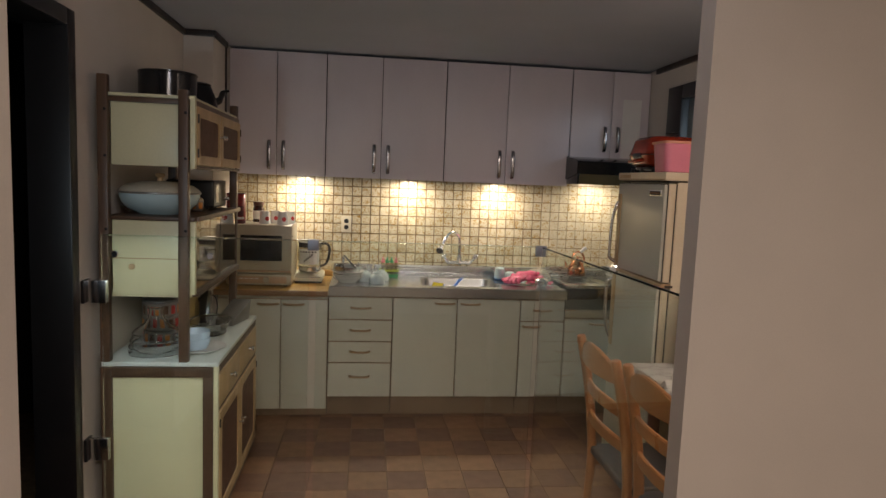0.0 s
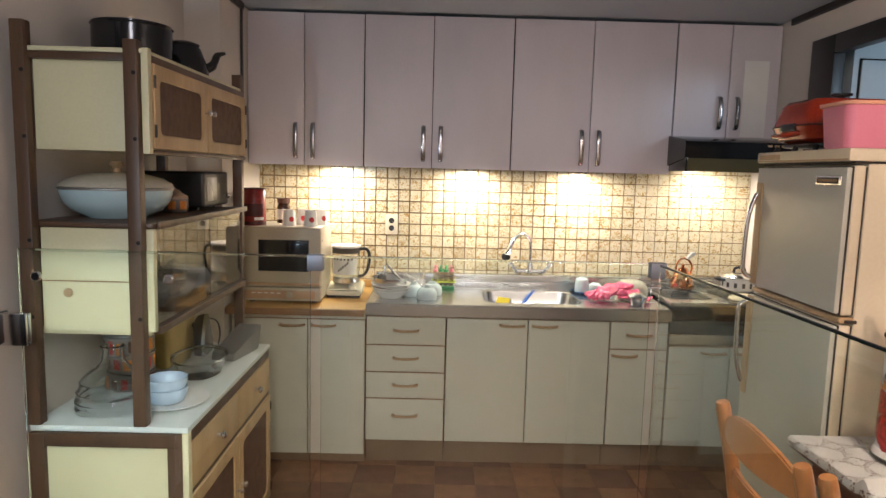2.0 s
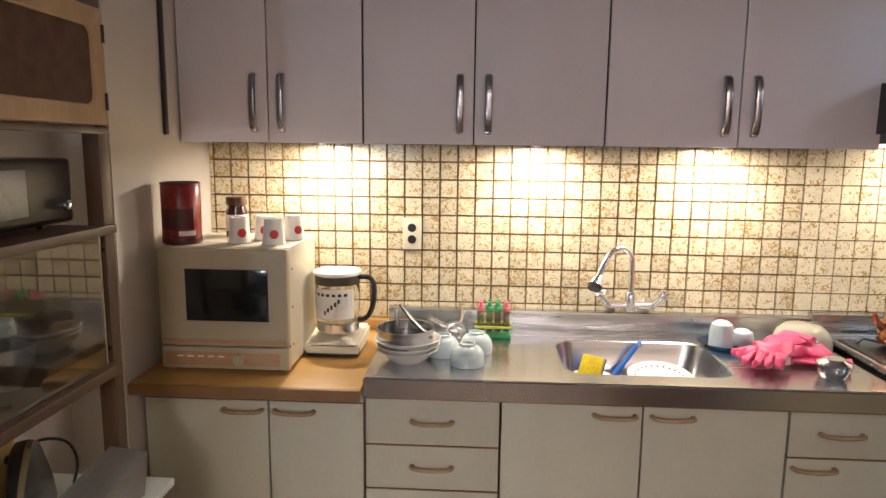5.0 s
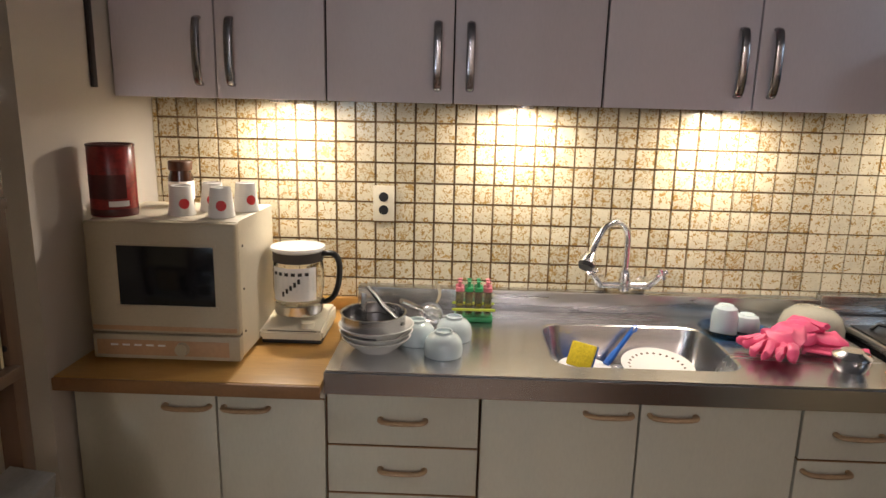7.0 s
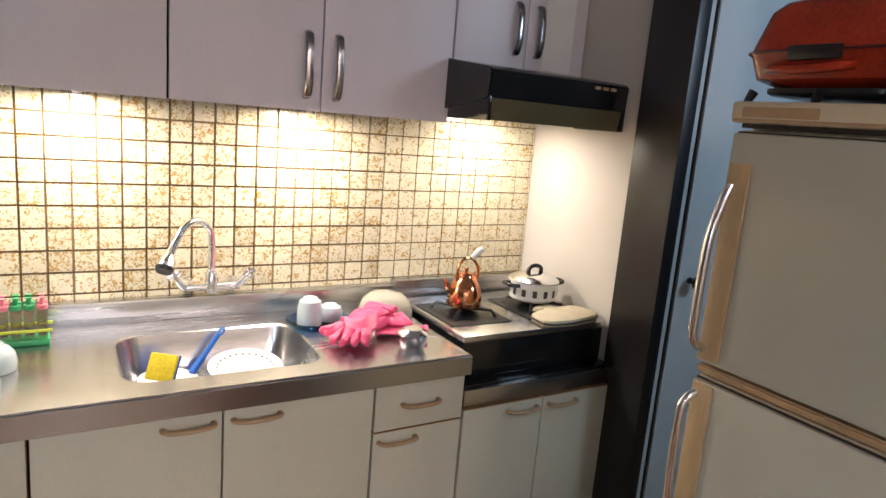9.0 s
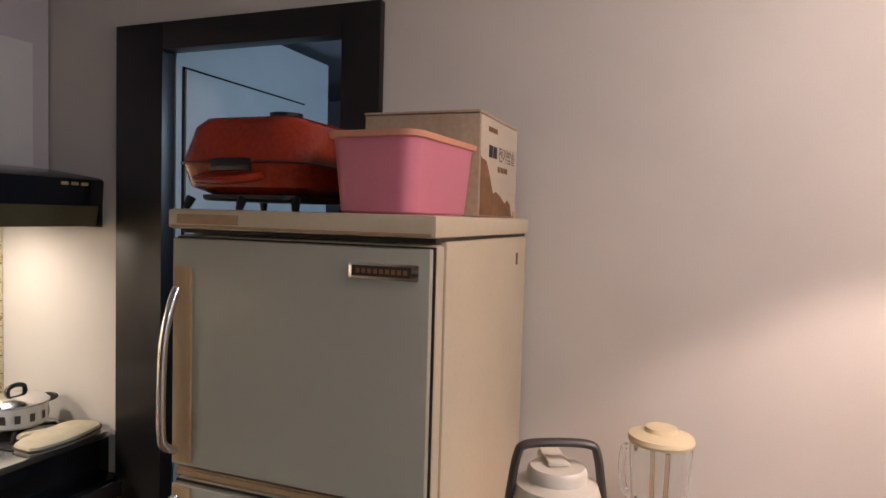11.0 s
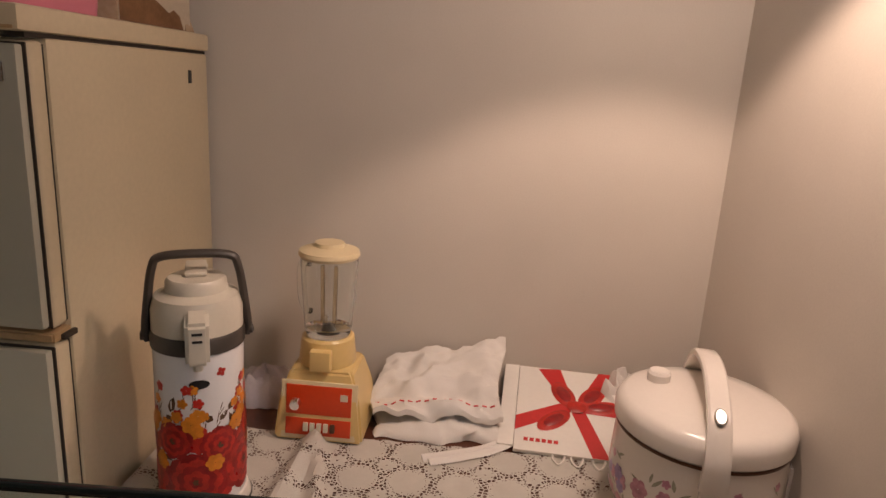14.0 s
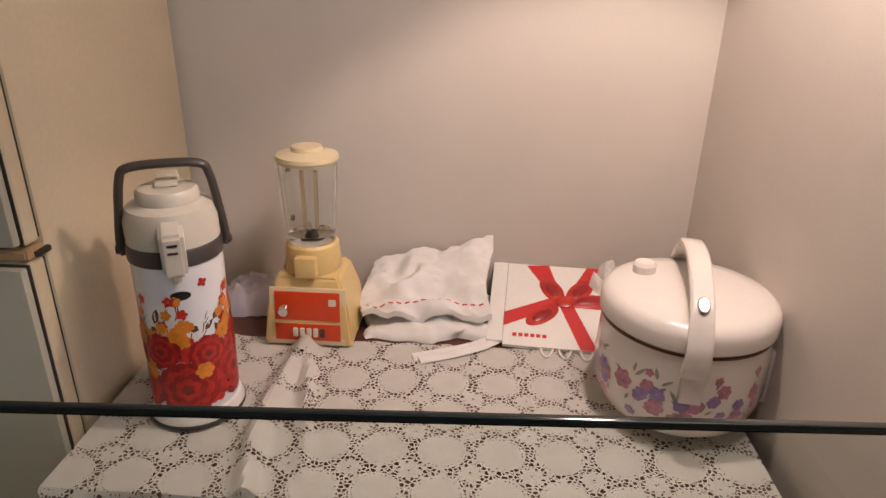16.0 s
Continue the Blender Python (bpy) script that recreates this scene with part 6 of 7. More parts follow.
M_LACE = lace_material()
CX0, CX1, CY0, CY1 = 1.284, 1.80, 1.462, 2.682
cloth = thing("tablecloth", CX0, CY0, TZ, "white lace tablecloth with round medallions and a fold", "tablecloth")
def cloth_mesh():
    bm = bmesh.new()
    nx, ny = 60, 130
    W, L = CX1 - CX0, CY1 - CY0
    g = []
    for i in range(nx + 1):
        row = []
        for j in range(ny + 1):
            x, y = W * i / nx, L * j / ny
            fold = 0.026 * math.exp(-((y - 0.90 - 0.10 * (x - 0.25) - 0.02 * math.sin(9 * x)) / 0.020) ** 2) + 0.020 * math.exp(-((y - 0.84 - 0.22 * (x - 0.25)) / 0.014) ** 2) * min(1, max(0, (x - 0.05) * 5))
            wr = 0.003 * max(0, noise.noise((x * 7, y * 7, 0.3))) + 0.0015 * max(0, noise.noise((x * 19, y * 19, 2.0)))
            z = 0.003 + fold + wr
            scal = 0.006 * abs(math.sin(y * 38)) if i == nx else 0
            yy = y + (0.02 * math.sin(x * 6) if j in (0,) else 0)
            xx = x - scal
            if x < 0.016:
                xx, z = 0.010 + 0.004 * math.sin(y * 14), 0.003 - (0.016 - x) * 1.4 + fold * 0.4
            row.append(bm.verts.new((xx, max(yy, 0.0), z)))
        g.append(row)
    for i in range(nx):
        for j in range(ny):
            bm.faces.new((g[i][j], g[i + 1][j], g[i + 1][j + 1], g[i][j + 1]))
    return bm
part("cloth", cloth_mesh(), M_LACE, cloth)


def on_wall_of(R, th, z, du, dv, lift):
    r = R(z + dv) + 0.4 * lift
    a = th + du / max(R(z), 0.01)
    return (r * math.cos(a), r * math.sin(a), z + dv)


def print_flower(bm, R, th, z, size, petals, turn, lift):
    for k in range(petals):
        a = turn + 2 * math.pi * k / petals
        ca, sa = math.cos(a), math.sin(a)
        last = None
        for q in range(6):
            b = math.pi * q / 5
            u, v = size * (0.52 + 0.48 * math.cos(b)), size * 0.42 * math.sin(b) + 1e-5
            row = [bm.verts.new(on_wall_of(R, th, z, u * ca - w * sa, u * sa + w * ca, lift + 0.00012 * k)) for w in (v, 0.0, -v)]
            if last:
                bm.faces.new((last[0], last[1], row[1], row[0]))
                bm.faces.new((last[1], last[2], row[2], row[1]))
            last = row


def print_leaf(bm, R, th, z, ln, wd, turn, lift):
    ca, sa = math.cos(turn), math.sin(turn)
    pts = []
    for u, v in ((0, 0), (0.3, 0.5), (0.7, 0.4), (1, 0), (0.7, -0.4), (0.3, -0.5)):
        u, v = u * ln, v * wd
        pts.append(bm.verts.new(on_wall_of(R, th, z, u * ca - v * sa, u * sa + v * ca, lift)))
    bm.faces.new(pts)


M_PUMP = material("aged ivory plastic", (0.60, 0.55, 0.46), 0.32, vary=0.05)
M_SATIN = material("satin nickel", (0.85, 0.84, 0.82), 0.35, 1.0, bump=0)


def thermos():
    t = thing("vacuum_flask", 1.535, 2.512, TZ + 0.008, "white pump flask printed with red and orange flowers", "vacuum flask", rz=-66)
    R = lambda z: 0.0765 if z > 0.03 else 0.078
    part("foot", lathe([(0, 0), (0.083, 0), (0.086, 0.004), (0.086, 0.010), (0.080, 0.026), (0.0765, 0.028), (0, 0.028)], seg=40), M_IVORY, t)
    part("foot_line", lathe([(0.0862, 0.001), (0.0875, 0.003), (0.0875, 0.008), (0.0862, 0.010)], seg=40), M_GREYBAND, t)
    body = part("body", lathe([(0, 0.028), (0.0765, 0.028), (0.0765, 0.318), (0, 0.318)], seg=48), M_THERMOS, t)
    part("shoulder_band", lathe([(0.0765, 0.318), (0.0795, 0.320), (0.0800, 0.345), (0.077, 0.349), (0, 0.349)], seg=40), M_GREYBAND, t, "dark taupe band")
    head = part("pump_head", lathe([(0, 0.349), (0.077, 0.349), (0.077, 0.385), (0.070, 0.408), (0.055, 0.415), (0.052, 0.416), (0.051, 0.432), (0.046, 0.438), (0, 0.439)], seg=40), M_PUMP, t, "ivory pump head")
    part("lever", add_box(box(-0.018, 0.018, -0.012, 0.075, 0.4395, 0.4465, 0.003), -0.020, 0.020, 0.045, 0.078, 0.405, 0.4395, 0.005), M_PUMP, head)
    sp = part("spout", wedge(-0.019, 0.019, -0.105, -0.060, 0.312, 0.385, 0.405, 0.006), M_PUMP, head, "ivory pouring spout")
    part("nozzle", tube([(0, -0.088, 0.313), (0, -0.088, 0.300)], 0.008, 10), M_PUMP, sp)
    for z in (0.355, 0.368):
        part("mark", box(-0.008, 0.008, -0.1062, -0.102, z, z + 0.004), M_BLACK, sp)
    hnd = tube(smooth_path([(-0.081, 0, 0.326), (-0.085, 0, 0.345), (-0.079, 0, 0.40), (-0.070, 0, 0.455), (-0.056, 0, 0.474), (0, 0, 0.478), (0.056, 0, 0.474), (0.070, 0, 0.455), (0.079, 0, 0.40), (0.085, 0, 0.345), (0.081, 0, 0.326)], 5), 0.0095, 10, 0.8)
    for s in (-1, 1):
        part("pivot", lathe_x(0.076, 0, 0.334, 0.009) if s > 0 else tube([(-0.076, 0, 0.334), (-0.094, 0, 0.334)], [0.009, 0.008], 12), M_GREYBAND, t)
    part("carry_handle", hnd, M_GREYBAND, t, "dark taupe carrying handle")
    bd = bmesh.new()
    oval = [bd.verts.new(on_wall_of(R, radians(-90), 0.268, 0.017 * math.cos(q / 16 * 6.2832), 0.0085 * math.sin(q / 16 * 6.2832), 0.002)) for q in range(16)]
    hub = bd.verts.new(on_wall_of(R, radians(-90), 0.268, 0, 0, 0.002))
    for q in range(16):
        bd.faces.new((hub, oval[q], oval[(q + 1) % 16]))
    part("badge", bd, M_BLACK, body, "small black oval badge")
    rnd = random.Random(11)
    dark, red, orange, deep = bmesh.new(), bmesh.new(), bmesh.new(), bmesh.new()
    for k in range(110):
        th, z = rnd.uniform(0, 6.2832), 0.045 + 0.17 * rnd.random() ** 1.3
        print_leaf(dark, R, th, z, rnd.uniform(0.014, 0.034), rnd.uniform(0.008, 0.016), rnd.uniform(0.3, 2.8), 0.0004 + 0.000002 * k)
    for k in range(14):
        th, z = 6.2832 * k / 14 + rnd.uniform(-0.2, 0.2), rnd.uniform(0.14, 0.225)
        for q in range(5):
            print_leaf(dark, R, th + 0.03 * q, z + 0.008 * q, 0.018, 0.002, 1.2 + 0.3 * math.sin(q * 2 + k), 0.0004)
    for k in range(70):
        th, z = rnd.uniform(0, 6.2832), 0.05 + 0.12 * rnd.random() ** 1.5
        print_flower(red, R, th, z, rnd.uniform(0.016, 0.028), 6, rnd.random() * 6, 0.0009 + 0.00002 * k)
    for k in range(34):
        th, z = rnd.uniform(0, 6.2832), rnd.uniform(0.15, 0.235)
        print_flower(red, R, th, z, rnd.uniform(0.007, 0.014), 5, rnd.random() * 6, 0.0009 + 0.00002 * k)
    for k in range(22):
        th, z = rnd.uniform(0, 6.2832), rnd.uniform(0.12, 0.22)
        print_flower(orange, R, th, z, rnd.uniform(0.008, 0.017), 5, rnd.random() * 6, 0.0026 + 0.00002 * k)
    for row, (zr, size, count, turn) in enumerate(((0.082, 0.056, 5, -98), (0.148, 0.036, 6, -66))):
        for k in range(count):
            th = radians(turn + 360 / count * k)
            z = zr + 0.012 * (k % 2)
            for q in range(5):
                print_flower((deep, red)[q % 2], R, th, z, size * (1.02 - 0.20 * q), 9 - q, 0.3 + 0.4 * q, 0.0030 + 0.0009 * q + 0.0002 * row)
            for q in range(2 if row else 1):
                print_flower(orange, R, th + 0.42 + 0.16 * q, z + 0.034 + 0.016 * q, 0.017 - 0.003 * q, 6, k + q, 0.0072 + 0.0002 * q)
            print_flower(dark, R, th, z, 0.006, 6, 0, 0.0070)
    for k in range(9):
        th = radians(-125 + 40 * k)
        for q in range(9):
            print_leaf(dark, R, th + 0.035 * q * (-1) ** k, 0.185 + 0.0085 * q, 0.012, 0.0022, 1.1 + 0.35 * math.sin(q + k), 0.0008)
            if q % 3 == 2:
                print_flower((red, orange)[(q + k) % 2], R, th + 0.035 * q * (-1) ** k + 0.05, 0.19 + 0.0085 * q, 0.010, 5, q, 0.0016)
    print_flower(red, R, radians(-62), 0.285, 0.009, 4, 0.4, 0.0009)
    tagged(part("printed_leaf_motif", dark, M_FLDARK, body, "dark printed leaves and stems"), kind="stuff")
    tagged(part("printed_red_motif", red, M_FLRED, body, "large red printed flowers"), kind="stuff")
    tagged(part("printed_shading_motif", deep, M_DEEPRED, body, "deep red petal shading"), kind="stuff")
    tagged(part("printed_orange_motif", orange, M_FLORANGE, body, "orange printed flowers"), kind="stuff")
    return t


thermos()


M_AMBERROD = glass("amber rod", (0.85, 0.74, 0.55))
M_CREAMLID = material("aged cream plastic", (0.72, 0.60, 0.38), 0.35, vary=0.05)


def blender_machine():
    t = thing("blender", 1.845, 2.354, TZ, "yellow electric blender with a red control panel", "blender", rz=-90)
    t.scale = (1.07, 1.07, 1.08)
    w0, w1, d0, d1, h = 0.092, 0.066, 0.080, 0.058, 0.155
    rings = [[(sx * a, sy * b, z) for sx, sy in ((-1, -1), (1, -1), (1, 1), (-1, 1))] for a, b, z in ((w0, d0, 0.006), (w0, d0, 0.02), (w0 - 0.008, d0 - 0.006, 0.09), (w1, d1, h - 0.004), (w1 - 0.006, d1 - 0.006, h))]
    base = loft(rings, True, True)
    bmesh.ops.bevel(base, geom=base.edges[:], offset=0.005, segments=2, affect="EDGES")
    b = part("motor_base", base, M_BUTTER, t)
    pf = box(-0.080, 0.080, -0.004, 0.004, -0.006, 0.118, 0.004)
    pf.transform(pose(0, -0.0765, 0.016, -6, 0, 0))
    fr = part("panel_frame", pf, M_CREAMLID, b, "cream panel frame")
    for z0, z1, mt in ((0.048, 0.110, M_ORANGERED), (0.004, 0.040, M_ORANGERED)):
        q = box(-0.068, 0.068, -0.0065, -0.003, z0, z1, 0.001)
        q.transform(pose(0, -0.0765, 0.016, -6, 0, 0))
        part("control_panel", q, mt, fr, "orange-red panel")
    for k in range(5):
        q = box(-0.030 + 0.014 * k, -0.020 + 0.014 * k, -0.013, -0.006, 0.014, 0.032, 0.002)
        q.transform(pose(0, -0.0765, 0.016, -6, 0, 0))
        part("push_button", q, M_PLASTIC if k < 4 else M_COFFEE, fr)
    part("speed_knob", tube([(-0.045, -0.083, 0.092), (-0.045, -0.096, 0.091)], [0.012, 0.010], 14), M_CHROME, fr)
    q = box(0.045, 0.060, -0.0075, -0.006, 0.082, 0.096)
    q.transform(pose(0, -0.0765, 0.016, -6, 0, 0))
    part("logo", q, M_PLASTIC, fr)
    part("jar_collar", lathe([(0, h), (0.058, h), (0.060, h + 0.006), (0.055, h + 0.055), (0.050, h + 0.060), (0, h + 0.056)], seg=28), M_BUTTER, t, "yellow jar collar")
    part("latch", box(-0.022, 0.022, -0.072, -0.050, h + 0.002, h + 0.045, 0.005), M_BUTTER, t)
    j = part("jar", lathe([(0, h + 0.058), (0.046, h + 0.060), (0.050, h + 0.075), (0.058, h + 0.19), (0.060, h + 0.228), (0.057, h + 0.228), (0.055, h + 0.19), (0.047, h + 0.078), (0, h + 0.066)], seg=28), M_GLASS, t, "clear glass jar")
    for k in range(4):
        a = math.pi / 2 * k + 0.4
        part("blade", tube([(0, 0, h + 0.078), (0.026 * math.cos(a), 0.026 * math.sin(a), h + 0.085 + 0.008 * (k % 2))], [0.005, 0.003], 6, 0.4), M_CHROME, j)
    for sx in (-0.012, 0.012):
        part("strainer_rod", tube([(sx, 0.0, h + 0.084), (sx * 1.2, 0.0, h + 0.205)], 0.0045, 8), M_AMBERROD, j, "amber strainer rod")
    part("shaft", lathe([(0, h + 0.066), (0.016, h + 0.066), (0.010, h + 0.082), (0, h + 0.084)], seg=14), M_GREYBAND, j)
    part("jar_handle", tube(smooth_path([(-0.050, 0.025, h + 0.20), (-0.072, 0.045, h + 0.19), (-0.075, 0.047, h + 0.14), (-0.065, 0.04, h + 0.10), (-0.045, 0.022, h + 0.10)], 4), 0.007, 8), M_GLASS, j)
    part("lid", lathe([(0, h + 0.226), (0.060, h + 0.226), (0.063, h + 0.232), (0.061, h + 0.240), (0.040, h + 0.247), (0.032, h + 0.248), (0.030, h + 0.256), (0, h + 0.257)], seg=32), M_CREAMLID, t, "cream lid")
    return t


blender_machine()


def rice_cooker():
    t = thing("rice_cooker", 1.615, 1.592, TZ + 0.006, "ivory electric rice cooker with pink and violet flowers", "rice cooker", rz=-99)
    t.scale = (0.95, 0.95, 0.98)
    prof = [(0.0, 0.0), (0.10, 0.0), (0.115, 0.006), (0.146, 0.030), (0.160, 0.065), (0.164, 0.10), (0.1625, 0.15), (0.160, 0.200)]
    zs, rs = [p[1] for p in prof[2:]], [p[0] for p in prof[2:]]
    R = lambda z: float(np.interp(z, zs, rs))
    SXX = 1.06
    body = part("body", lathe(prof + [(0, 0.201)], seg=56), M_IVORY, t)
    part("foot", lathe([(0, -0.006), (0.075, -0.006), (0.08, 0.0), (0, 0.001)], seg=24), M_GREYBAND, t)
    part("seam", lathe([(0.1602, 0.1985), (0.1625, 0.200), (0.1625, 0.204), (0.1602, 0.2055)], seg=56), M_COFFEE, t, "brown seam under the lid")
    lid = part("lid", lathe([(0.160, 0.2055), (0.166, 0.211), (0.167, 0.236), (0.161, 0.250), (0.148, 0.258), (0.11, 0.264), (0.05, 0.268), (0, 0.269)], seg=56), M_IVORY, t, "glossy ivory lid")
    part("steam_vent", lathe([(0, 0.262), (0.022, 0.258), (0.023, 0.280), (0.019, 0.285), (0.010, 0.283), (0, 0.283)], -0.085, 0.045, 20), M_IVORY, lid)
    strap = smooth_path([(0.0, -0.173, 0.172), (0.0, -0.176, 0.200), (0.0, -0.170, 0.235), (0.0, -0.135, 0.285), (0.0, -0.06, 0.322), (0.0, 0.02, 0.330), (0.0, 0.10, 0.312), (0.0, 0.158, 0.255), (0.0, 0.172, 0.20)], 5)
    bm = bmesh.new()
    prev = None
    for i, p in enumerate(strap):
        d = (strap[min(i + 1, len(strap) - 1)] - strap[max(i - 1, 0)]).normalized()
        nrm = Vector((1, 0, 0)).cross(d)
        w = 0.024 - 0.004 * math.sin(math.pi * i / (len(strap) - 1))
        ring = [bm.verts.new(p + Vector((sx * w, 0, 0)) + nrm * sn * 0.008) for sx, sn in ((-1, -0.6), (-0.8, -1), (0.8, -1), (1, -0.6), (1, 0.6), (0.8, 1), (-0.8, 1), (-1, 0.6))]
        if prev:
            for k in range(8):
                bm.faces.new((prev[k], prev[(k + 1) % 8], ring[(k + 1) % 8], ring[k]))
        else:
            bm.faces.new(ring[::-1])
        prev = ring
    bm.faces.new(prev)
    hd = part("carry_handle", bm, M_IVORY, t, "ivory carrying handle")
    part("latch_button", lathe([(0, 0), (0.013, 0), (0.014, 0.003), (0.011, 0.006), (0, 0.006)], seg=20, sx=0.8, sy=1.2), M_SATIN, hd, "chrome latch button").matrix_local = pose(0.0, -0.1395, 0.2905, 39, 0, 0)
    part("strap_tab", box(-0.020, 0.020, -0.1735, -0.160, 0.115, 0.176, 0.003), M_IVORY, t)
    part("socket_cover", box(0.138, 0.172, -0.035, 0.035, 0.05, 0.165, 0.008), M_IVORY, t)
    rnd = random.Random(5)
    g, p, v = bmesh.new(), bmesh.new(), bmesh.new()
    for c in range(9):
        th0 = 6.2832 * c / 9
        for k in range(12):
            print_leaf(g, R, th0 + rnd.uniform(-0.32, 0.32), rnd.uniform(0.05, 0.15), rnd.uniform(0.014, 0.032), rnd.uniform(0.005, 0.008), rnd.uniform(0.2, 2.9), 0.0006 + 0.00001 * k)
        for k in range(5):
            print_flower(p, R, th0 + rnd.uniform(-0.3, 0.3), rnd.uniform(0.06, 0.14), rnd.uniform(0.011, 0.022), 6, rnd.random() * 6, 0.0012 + 0.0001 * k)
        for k in range(4):
            print_flower(v, R, th0 + rnd.uniform(-0.3, 0.3), rnd.uniform(0.055, 0.12), rnd.uniform(0.010, 0.018), 6, rnd.random() * 6, 0.0022 + 0.0001 * k)
        print_flower(p, R, th0 + rnd.uniform(-0.2, 0.2), rnd.uniform(0.14, 0.165), 0.009, 5, 0, 0.0012)
    tagged(part("printed_leaf_motif", g, M_FLGREEN, body, "grey-green printed leaves"), kind="stuff")
    tagged(part("printed_pink_motif", p, M_FLPINK, body, "pink printed flowers"), kind="stuff")
    tagged(part("printed_violet_motif", v, M_FLVIOLET, body, "violet printed flowers"), kind="stuff")
    return t


rice_cooker()


# folded white apron with a red stitched hem, paper bag with ribbon print, rags
def heap(w, l, h, seed, n=34, edge=0.012):
    """A lump of folded cloth over a rectangle, w along x, l along y."""
    bm = bmesh.new()
    g = []
    for i in range(n + 1):
        row = []
        for j in range(n + 1):
            u, v = i / n * 2 - 1, j / n * 2 - 1
            fall = (1 - abs(u) ** 3) * (1 - abs(v) ** 3)
            fold = 0.55 + 0.45 * noise.noise((u * 1.3 + seed, v * 2.1, seed)) + 0.16 * noise.noise((u * 4 + seed, v * 5, 1.0)) + 0.10 * abs(noise.noise((u * 7, v * 2 + seed, 3.0)))
            z = h * max(fall, 0) ** 0.45 * fold
            wob = edge * noise.noise((u * 3, v * 3, seed + 5))
            row.append(bm.verts.new((u * w / 2 + wob, v * l / 2 + wob, max(z, 0.001))))
        g.append(row)
    for i in range(n):
        for j in range(n):
            bm.faces.new((g[i][j], g[i + 1][j], g[i + 1][j + 1], g[i][j + 1]))
    rim = [g[i][0] for i in range(n + 1)] + [g[n][j] for j in range(1, n + 1)] + [g[i][n] for i in range(n - 1, -1, -1)] + [g[0][j] for j in range(n - 1, 0, -1)]
    low = [bm.verts.new((q.co.x, q.co.y, 0.0)) for q in rim]
    for k in range(len(rim)):
        q = (k + 1) % len(rim)
        bm.faces.new((rim[k], rim[q], low[q], low[k]))
    return bm


ap = thing("apron", 1.925, 2.085, TZ + 0.002, "folded white cotton apron with a red stitched hem", "apron", rz=4)
part("lower_fold", heap(0.22, 0.31, 0.065, 1.7, 44, 0.03), M_COTTON, ap)


def flap_point(u, v):
    """The upper fold: leans back against the wall, buckled."""
    x, y = -0.085 + 0.19 * u, -0.135 + 0.30 * v + 0.012 * math.sin(5 * u)
    z = 0.052 + 0.115 * u ** 0.8 * (0.30 + 0.70 * (1 - v) ** 0.7) + 0.026 * noise.noise((u * 3.1, v * 3.7, 2.2)) + 0.016 * noise.noise((u * 6, v * 8, 5.1)) + 0.006 * noise.noise((u * 19, v * 17, 3.1))
    return Vector((x + 0.010 * noise.noise((v * 5, 1.0, 7.0)) * (1 - u), y, z))


def flap():
    bm = bmesh.new()
    n = 36
    up = [[bm.verts.new(flap_point(i / n, j / n) + Vector((0, 0, 0.004))) for j in range(n + 1)] for i in range(n + 1)]
    lo = [[bm.verts.new(flap_point(i / n, j / n) - Vector((0, 0, 0.010))) for j in range(n + 1)] for i in range(n + 1)]
    for i in range(n):
        for j in range(n):
            bm.faces.new((up[i][j], up[i + 1][j], up[i + 1][j + 1], up[i][j + 1]))
            bm.faces.new((lo[i][j], lo[i][j + 1], lo[i + 1][j + 1], lo[i + 1][j]))
    for k in range(n):
        for a, b in ((up[0], lo[0]), (up[n], lo[n])):
            bm.faces.new((a[k], a[k + 1], b[k + 1], b[k]))
        bm.faces.new((up[k][0], up[k + 1][0], lo[k + 1][0], lo[k][0]))
        bm.faces.new((up[k][n], up[k + 1][n], lo[k + 1][n], lo[k][n]))
    return bm


part("upper_fold", flap(), M_COTTON, ap)
for k in range(15):
    p0 = flap_point(0.13, 0.04 + 0.064 * k)
    p1 = flap_point(0.13, 0.04 + 0.064 * k + 0.036)
    part("stitch", tube([p0 + Vector((0, 0, 0.0045)), p1 + Vector((0, 0, 0.0045))], 0.0028, 6, 0.5), M_REDINK, ap)
for pts in ([(-0.06, -0.13, 0.03), (-0.10, -0.145, 0.012), (-0.135, -0.10, 0.006), (-0.165, -0.03, 0.005), (-0.19, 0.045, 0.005)], [(-0.02, -0.135, 0.03), (-0.085, -0.165, 0.010), (-0.14, -0.12, 0.008), (-0.18, -0.04, 0.007), (-0.205, 0.03, 0.007)]):
    part("tie", tube(smooth_path(pts, 6), 0.011, 8, 0.22), M_COTTON, ap, "white apron tie")

bag = thing("paper_bag", 1.79, 1.805, TZ + 0.004, "flat cream paper bag printed with a red ribbon bow", "paper bag", rz=-4)
bag.scale = (1.06, 1.36, 1.1)
bt = pose(0, 0, 0, 0, -19, 0)
def slanted(bm):
    bm.transform(bt)
    return bm
part("sheet", slanted(box(0.0, 0.25, -0.11, 0.085, 0.0, 0.010, 0.002)), M_PAPER, bag)
part("inner_fold", slanted(box(0.012, 0.255, 0.0855, 0.112, 0.002, 0.007, 0.001)), M_PAPER, bag)
def ribbon(pts):
    bm = bmesh.new()
    bm.faces.new([bm.verts.new((x, y, 0.0106)) for x, y in pts])
    return slanted(bm)
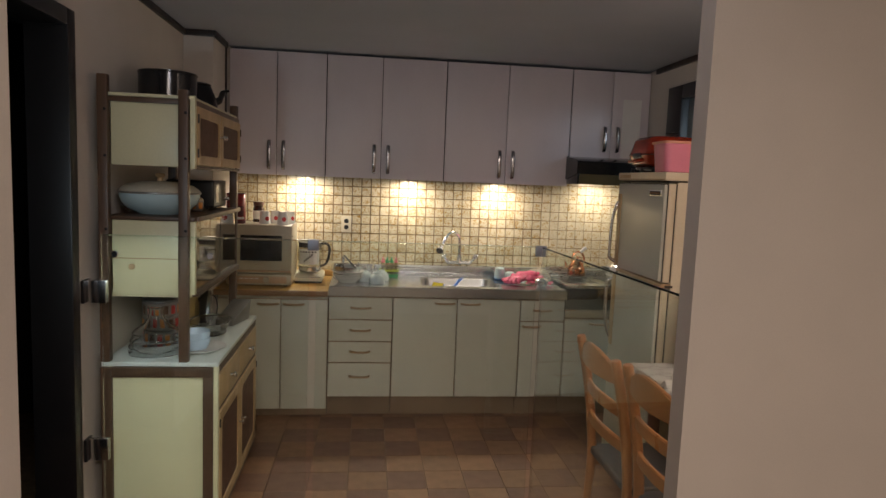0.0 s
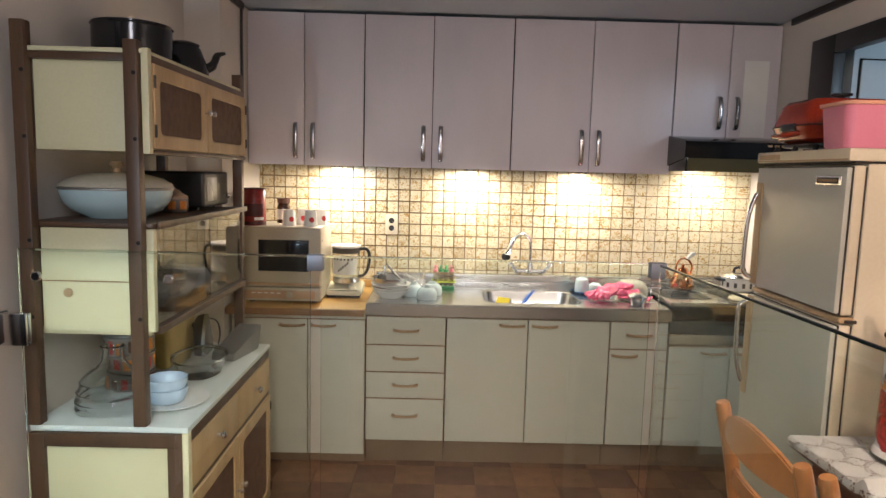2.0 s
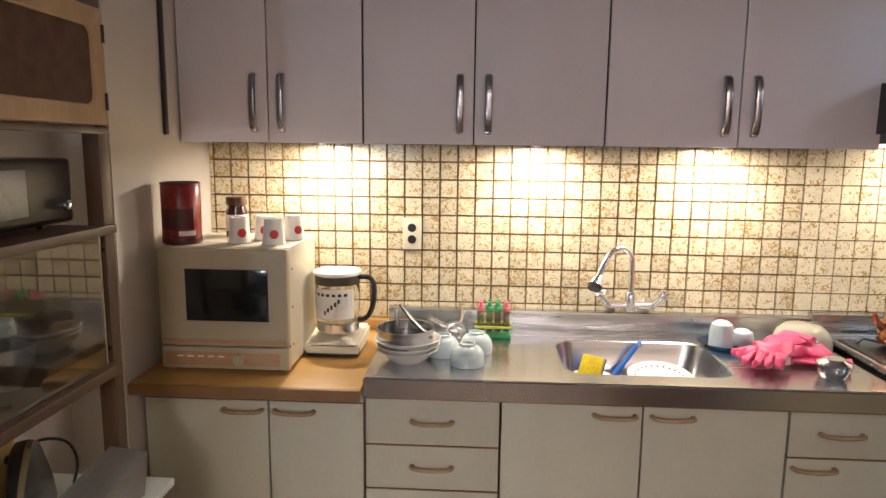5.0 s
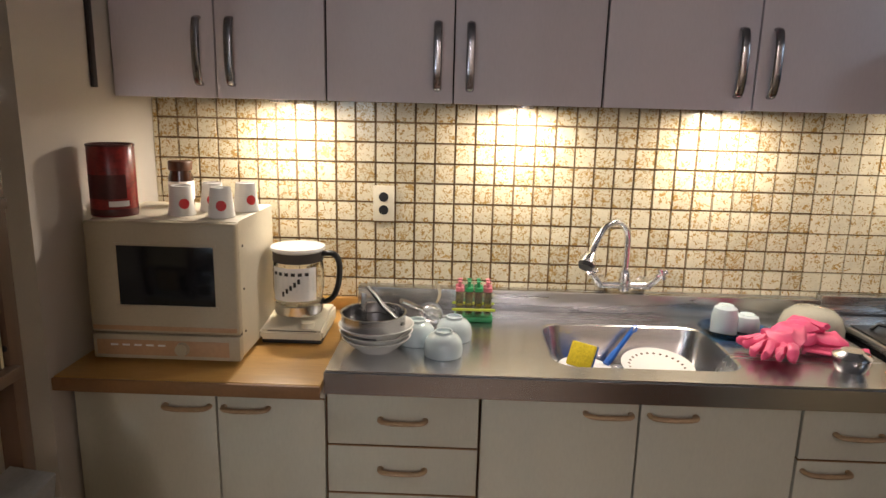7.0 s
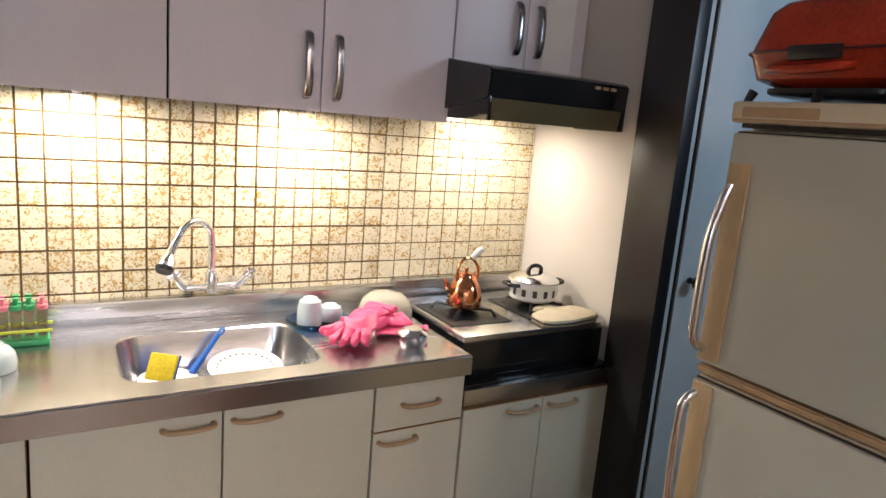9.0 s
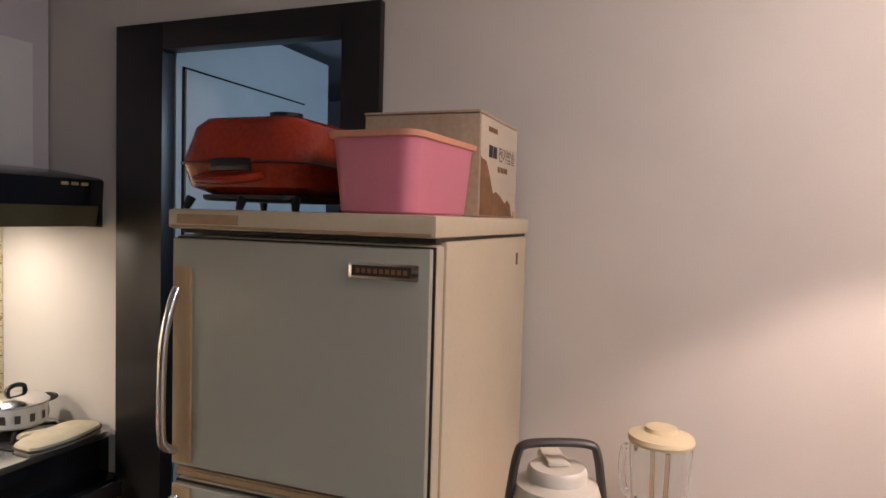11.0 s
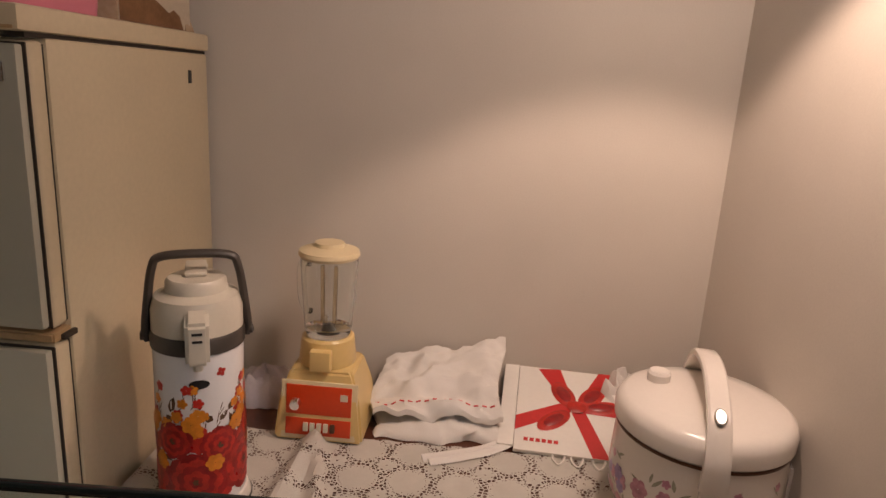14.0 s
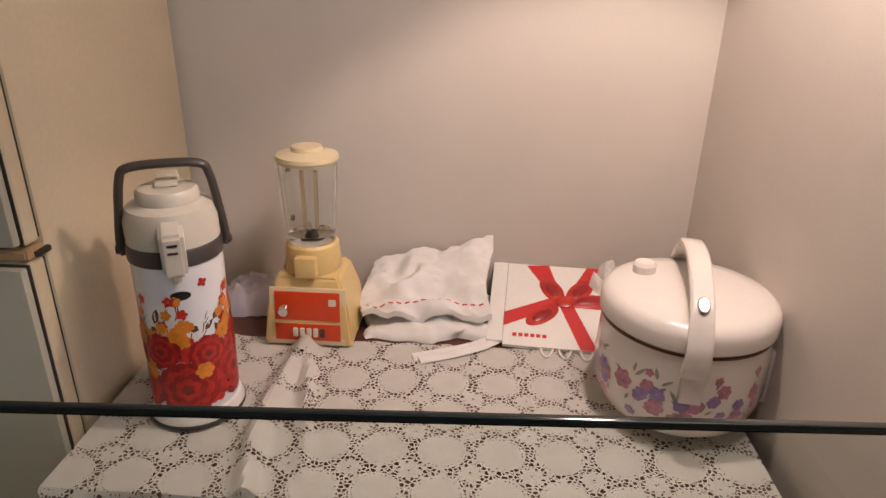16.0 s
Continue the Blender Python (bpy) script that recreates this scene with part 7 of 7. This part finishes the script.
for outline in ([(0.14, 0.0), (0.125, -0.02), (0.25, 0.010), (0.244, 0.050)], [(0.145, -0.02), (0.13, -0.034), (0.25, -0.100), (0.25, -0.060)], [(0.148, 0.0), (0.12, -0.01), (0.052, 0.085), (0.092, 0.085)], [(0.15, -0.03), (0.12, -0.03), (0.117, -0.11), (0.15, -0.11)], [(0.12, -0.01), (0.12, -0.035), (0.0, -0.072), (0.0, -0.044)]):
    part("ribbon", ribbon(outline), M_REDINK, bag)
for cx, cy, a in ((0.090, 0.020, 142), (0.142, -0.062, -76), (0.170, 0.004, 20), (0.172, -0.046, -28)):
    for inner, mat in ((1.0, M_FLRED), (0.6, M_DEEPRED)):
        loopb = lathe([(0, 0), (0.027 * inner, 0.0), (0.024 * inner, 0.0010), (0, 0.0014)], seg=20, sx=1.45, sy=0.70)
        loopb.transform(pose(cx, cy, 0.0108 + (1 - inner) * 0.0045, 0, 0, a))
        part("bow_loop", slanted(loopb), mat, bag, "shaded red bow loop")
knot = lathe([(0, 0), (0.017, 0.0), (0.014, 0.0015), (0, 0.0022)], seg=16)
knot.transform(pose(0.134, -0.019, 0.0132, 0, 0, 0))
part("bow_knot", slanted(knot), M_FLRED, bag)
for k in range(6):
    part("print_mark", slanted(box(0.025, 0.034, 0.062 - 0.010 * k, 0.069 - 0.010 * k, 0.0102, 0.0107)), M_REDINK, bag)
part("back_sheet", slanted(box(0.18, 0.286, -0.012, 0.108, -0.006, -0.002, 0.001)), M_PAPER, bag, "pale inner sheet")
part("red_tab", slanted(box(0.258, 0.287, -0.010, 0.022, -0.0015, 0.0)), M_REDINK, bag)
for a in (-0.065, -0.03, 0.0):
    part("string", tube(smooth_path([(0.004, a, 0.006), (-0.018, a + 0.004, 0.003), (-0.03, a + 0.012, 0.002), (-0.012, a + 0.02, 0.003), (0.004, a + 0.02, 0.006)], 4), 0.002, 6), M_PAPER, bag, "white paper string handle")
rag = whole("rag", heap(0.10, 0.12, 0.16, 6.2, 30), M_COTTON, "knotted off-white rag behind the paper bag", "rag", pose(1.988, 1.655, TZ + 0.002, 0, 0, 20))
roll = whole("folded_cloth", heap(0.12, 0.17, 0.12, 3.1, 26), M_LILACCL, "pale lilac folded cloth beside the blender", "cloth", pose(1.945, 2.545, TZ + 0.002, 0, 0, 5))

# ---- tiles of floor and back wall ----
def tile_mesh(name, w, h, d, mat, axis, bev):
    bm = box(-w / 2, w / 2, -d / 2, d / 2, -h / 2, h / 2) if axis == "y" else box(-w / 2, w / 2, -h / 2, h / 2, -d / 2, d / 2)
    for v in bm.verts:
        front = v.co.y < 0 if axis == "y" else v.co.z > 0
        if front:
            v.co.x *= 1 - 2 * bev / w
            if axis == "y":
                v.co.z *= 1 - 2 * bev / h
            else:
                v.co.y *= 1 - 2 * bev / h
    me = bpy.data.meshes.new(name)
    bm.to_mesh(me)
    bm.free()
    me.materials.append(mat)
    return me


FT = 0.2
ft = [tile_mesh("floor_tile", FT - 0.0015, FT - 0.0015, 0.006, m, "z", 0.0008) for m in (M_VINYL_A, M_VINYL_B)]
rest = bmesh.new()
rnd = random.Random(4)
for i in range(16):
    for j in range(24):
        x, y = XL + FT * (i + 0.5) + 0.03, YB - FT * (j + 0.5)
        if x > XR + 0.1 or y < 0.2:
            continue
        k = (i + j) % 2 if rnd.random() > 0.06 else rnd.randint(0, 1)
        if y > 1.4:
            o = new("floor_tile", ft[k])
            o.location = (x, y, -0.003)
            o.parent = floor
        else:
            add_box(rest, x - FT / 2 + 0.0008, x + FT / 2 - 0.0008, y - FT / 2 + 0.0008, y + FT / 2 - 0.0008, -0.006, 0)
tagged(part("floor_tile_field", rest, M_VINYL_A, floor), kind="stuff")

PW, PH = 0.0662, 0.0665
wt_m = tile_mesh("wall_tile", PW - 0.0045, PH - 0.0045, 0.008, M_TILE, "y", 0.0016)
far = bmesh.new()
for i in range(-1, 44):
    for j in range(12):
        x0, x1, z = max(-0.812 + PW * i, XN) + 0.0022, min(-0.812 + PW * (i + 1), XR) - 0.0022, 1.609 - PH * (j + 0.5)
        if x1 - x0 < 0.01:
            continue
        if 0 <= i < 33 and 1 <= j < 10:
            o = new("wall_tile", wt_m)
            o.location = ((x0 + x1) / 2, YB - 0.004, z)
            o.parent = wall_back
        else:
            add_box(far, x0, x1, YB - 0.008, YB, z - PH / 2 + 0.0022, z + PH / 2 - 0.0022)
tagged(part("wall_tile_field", far, M_TILE, wall_back), kind="stuff")
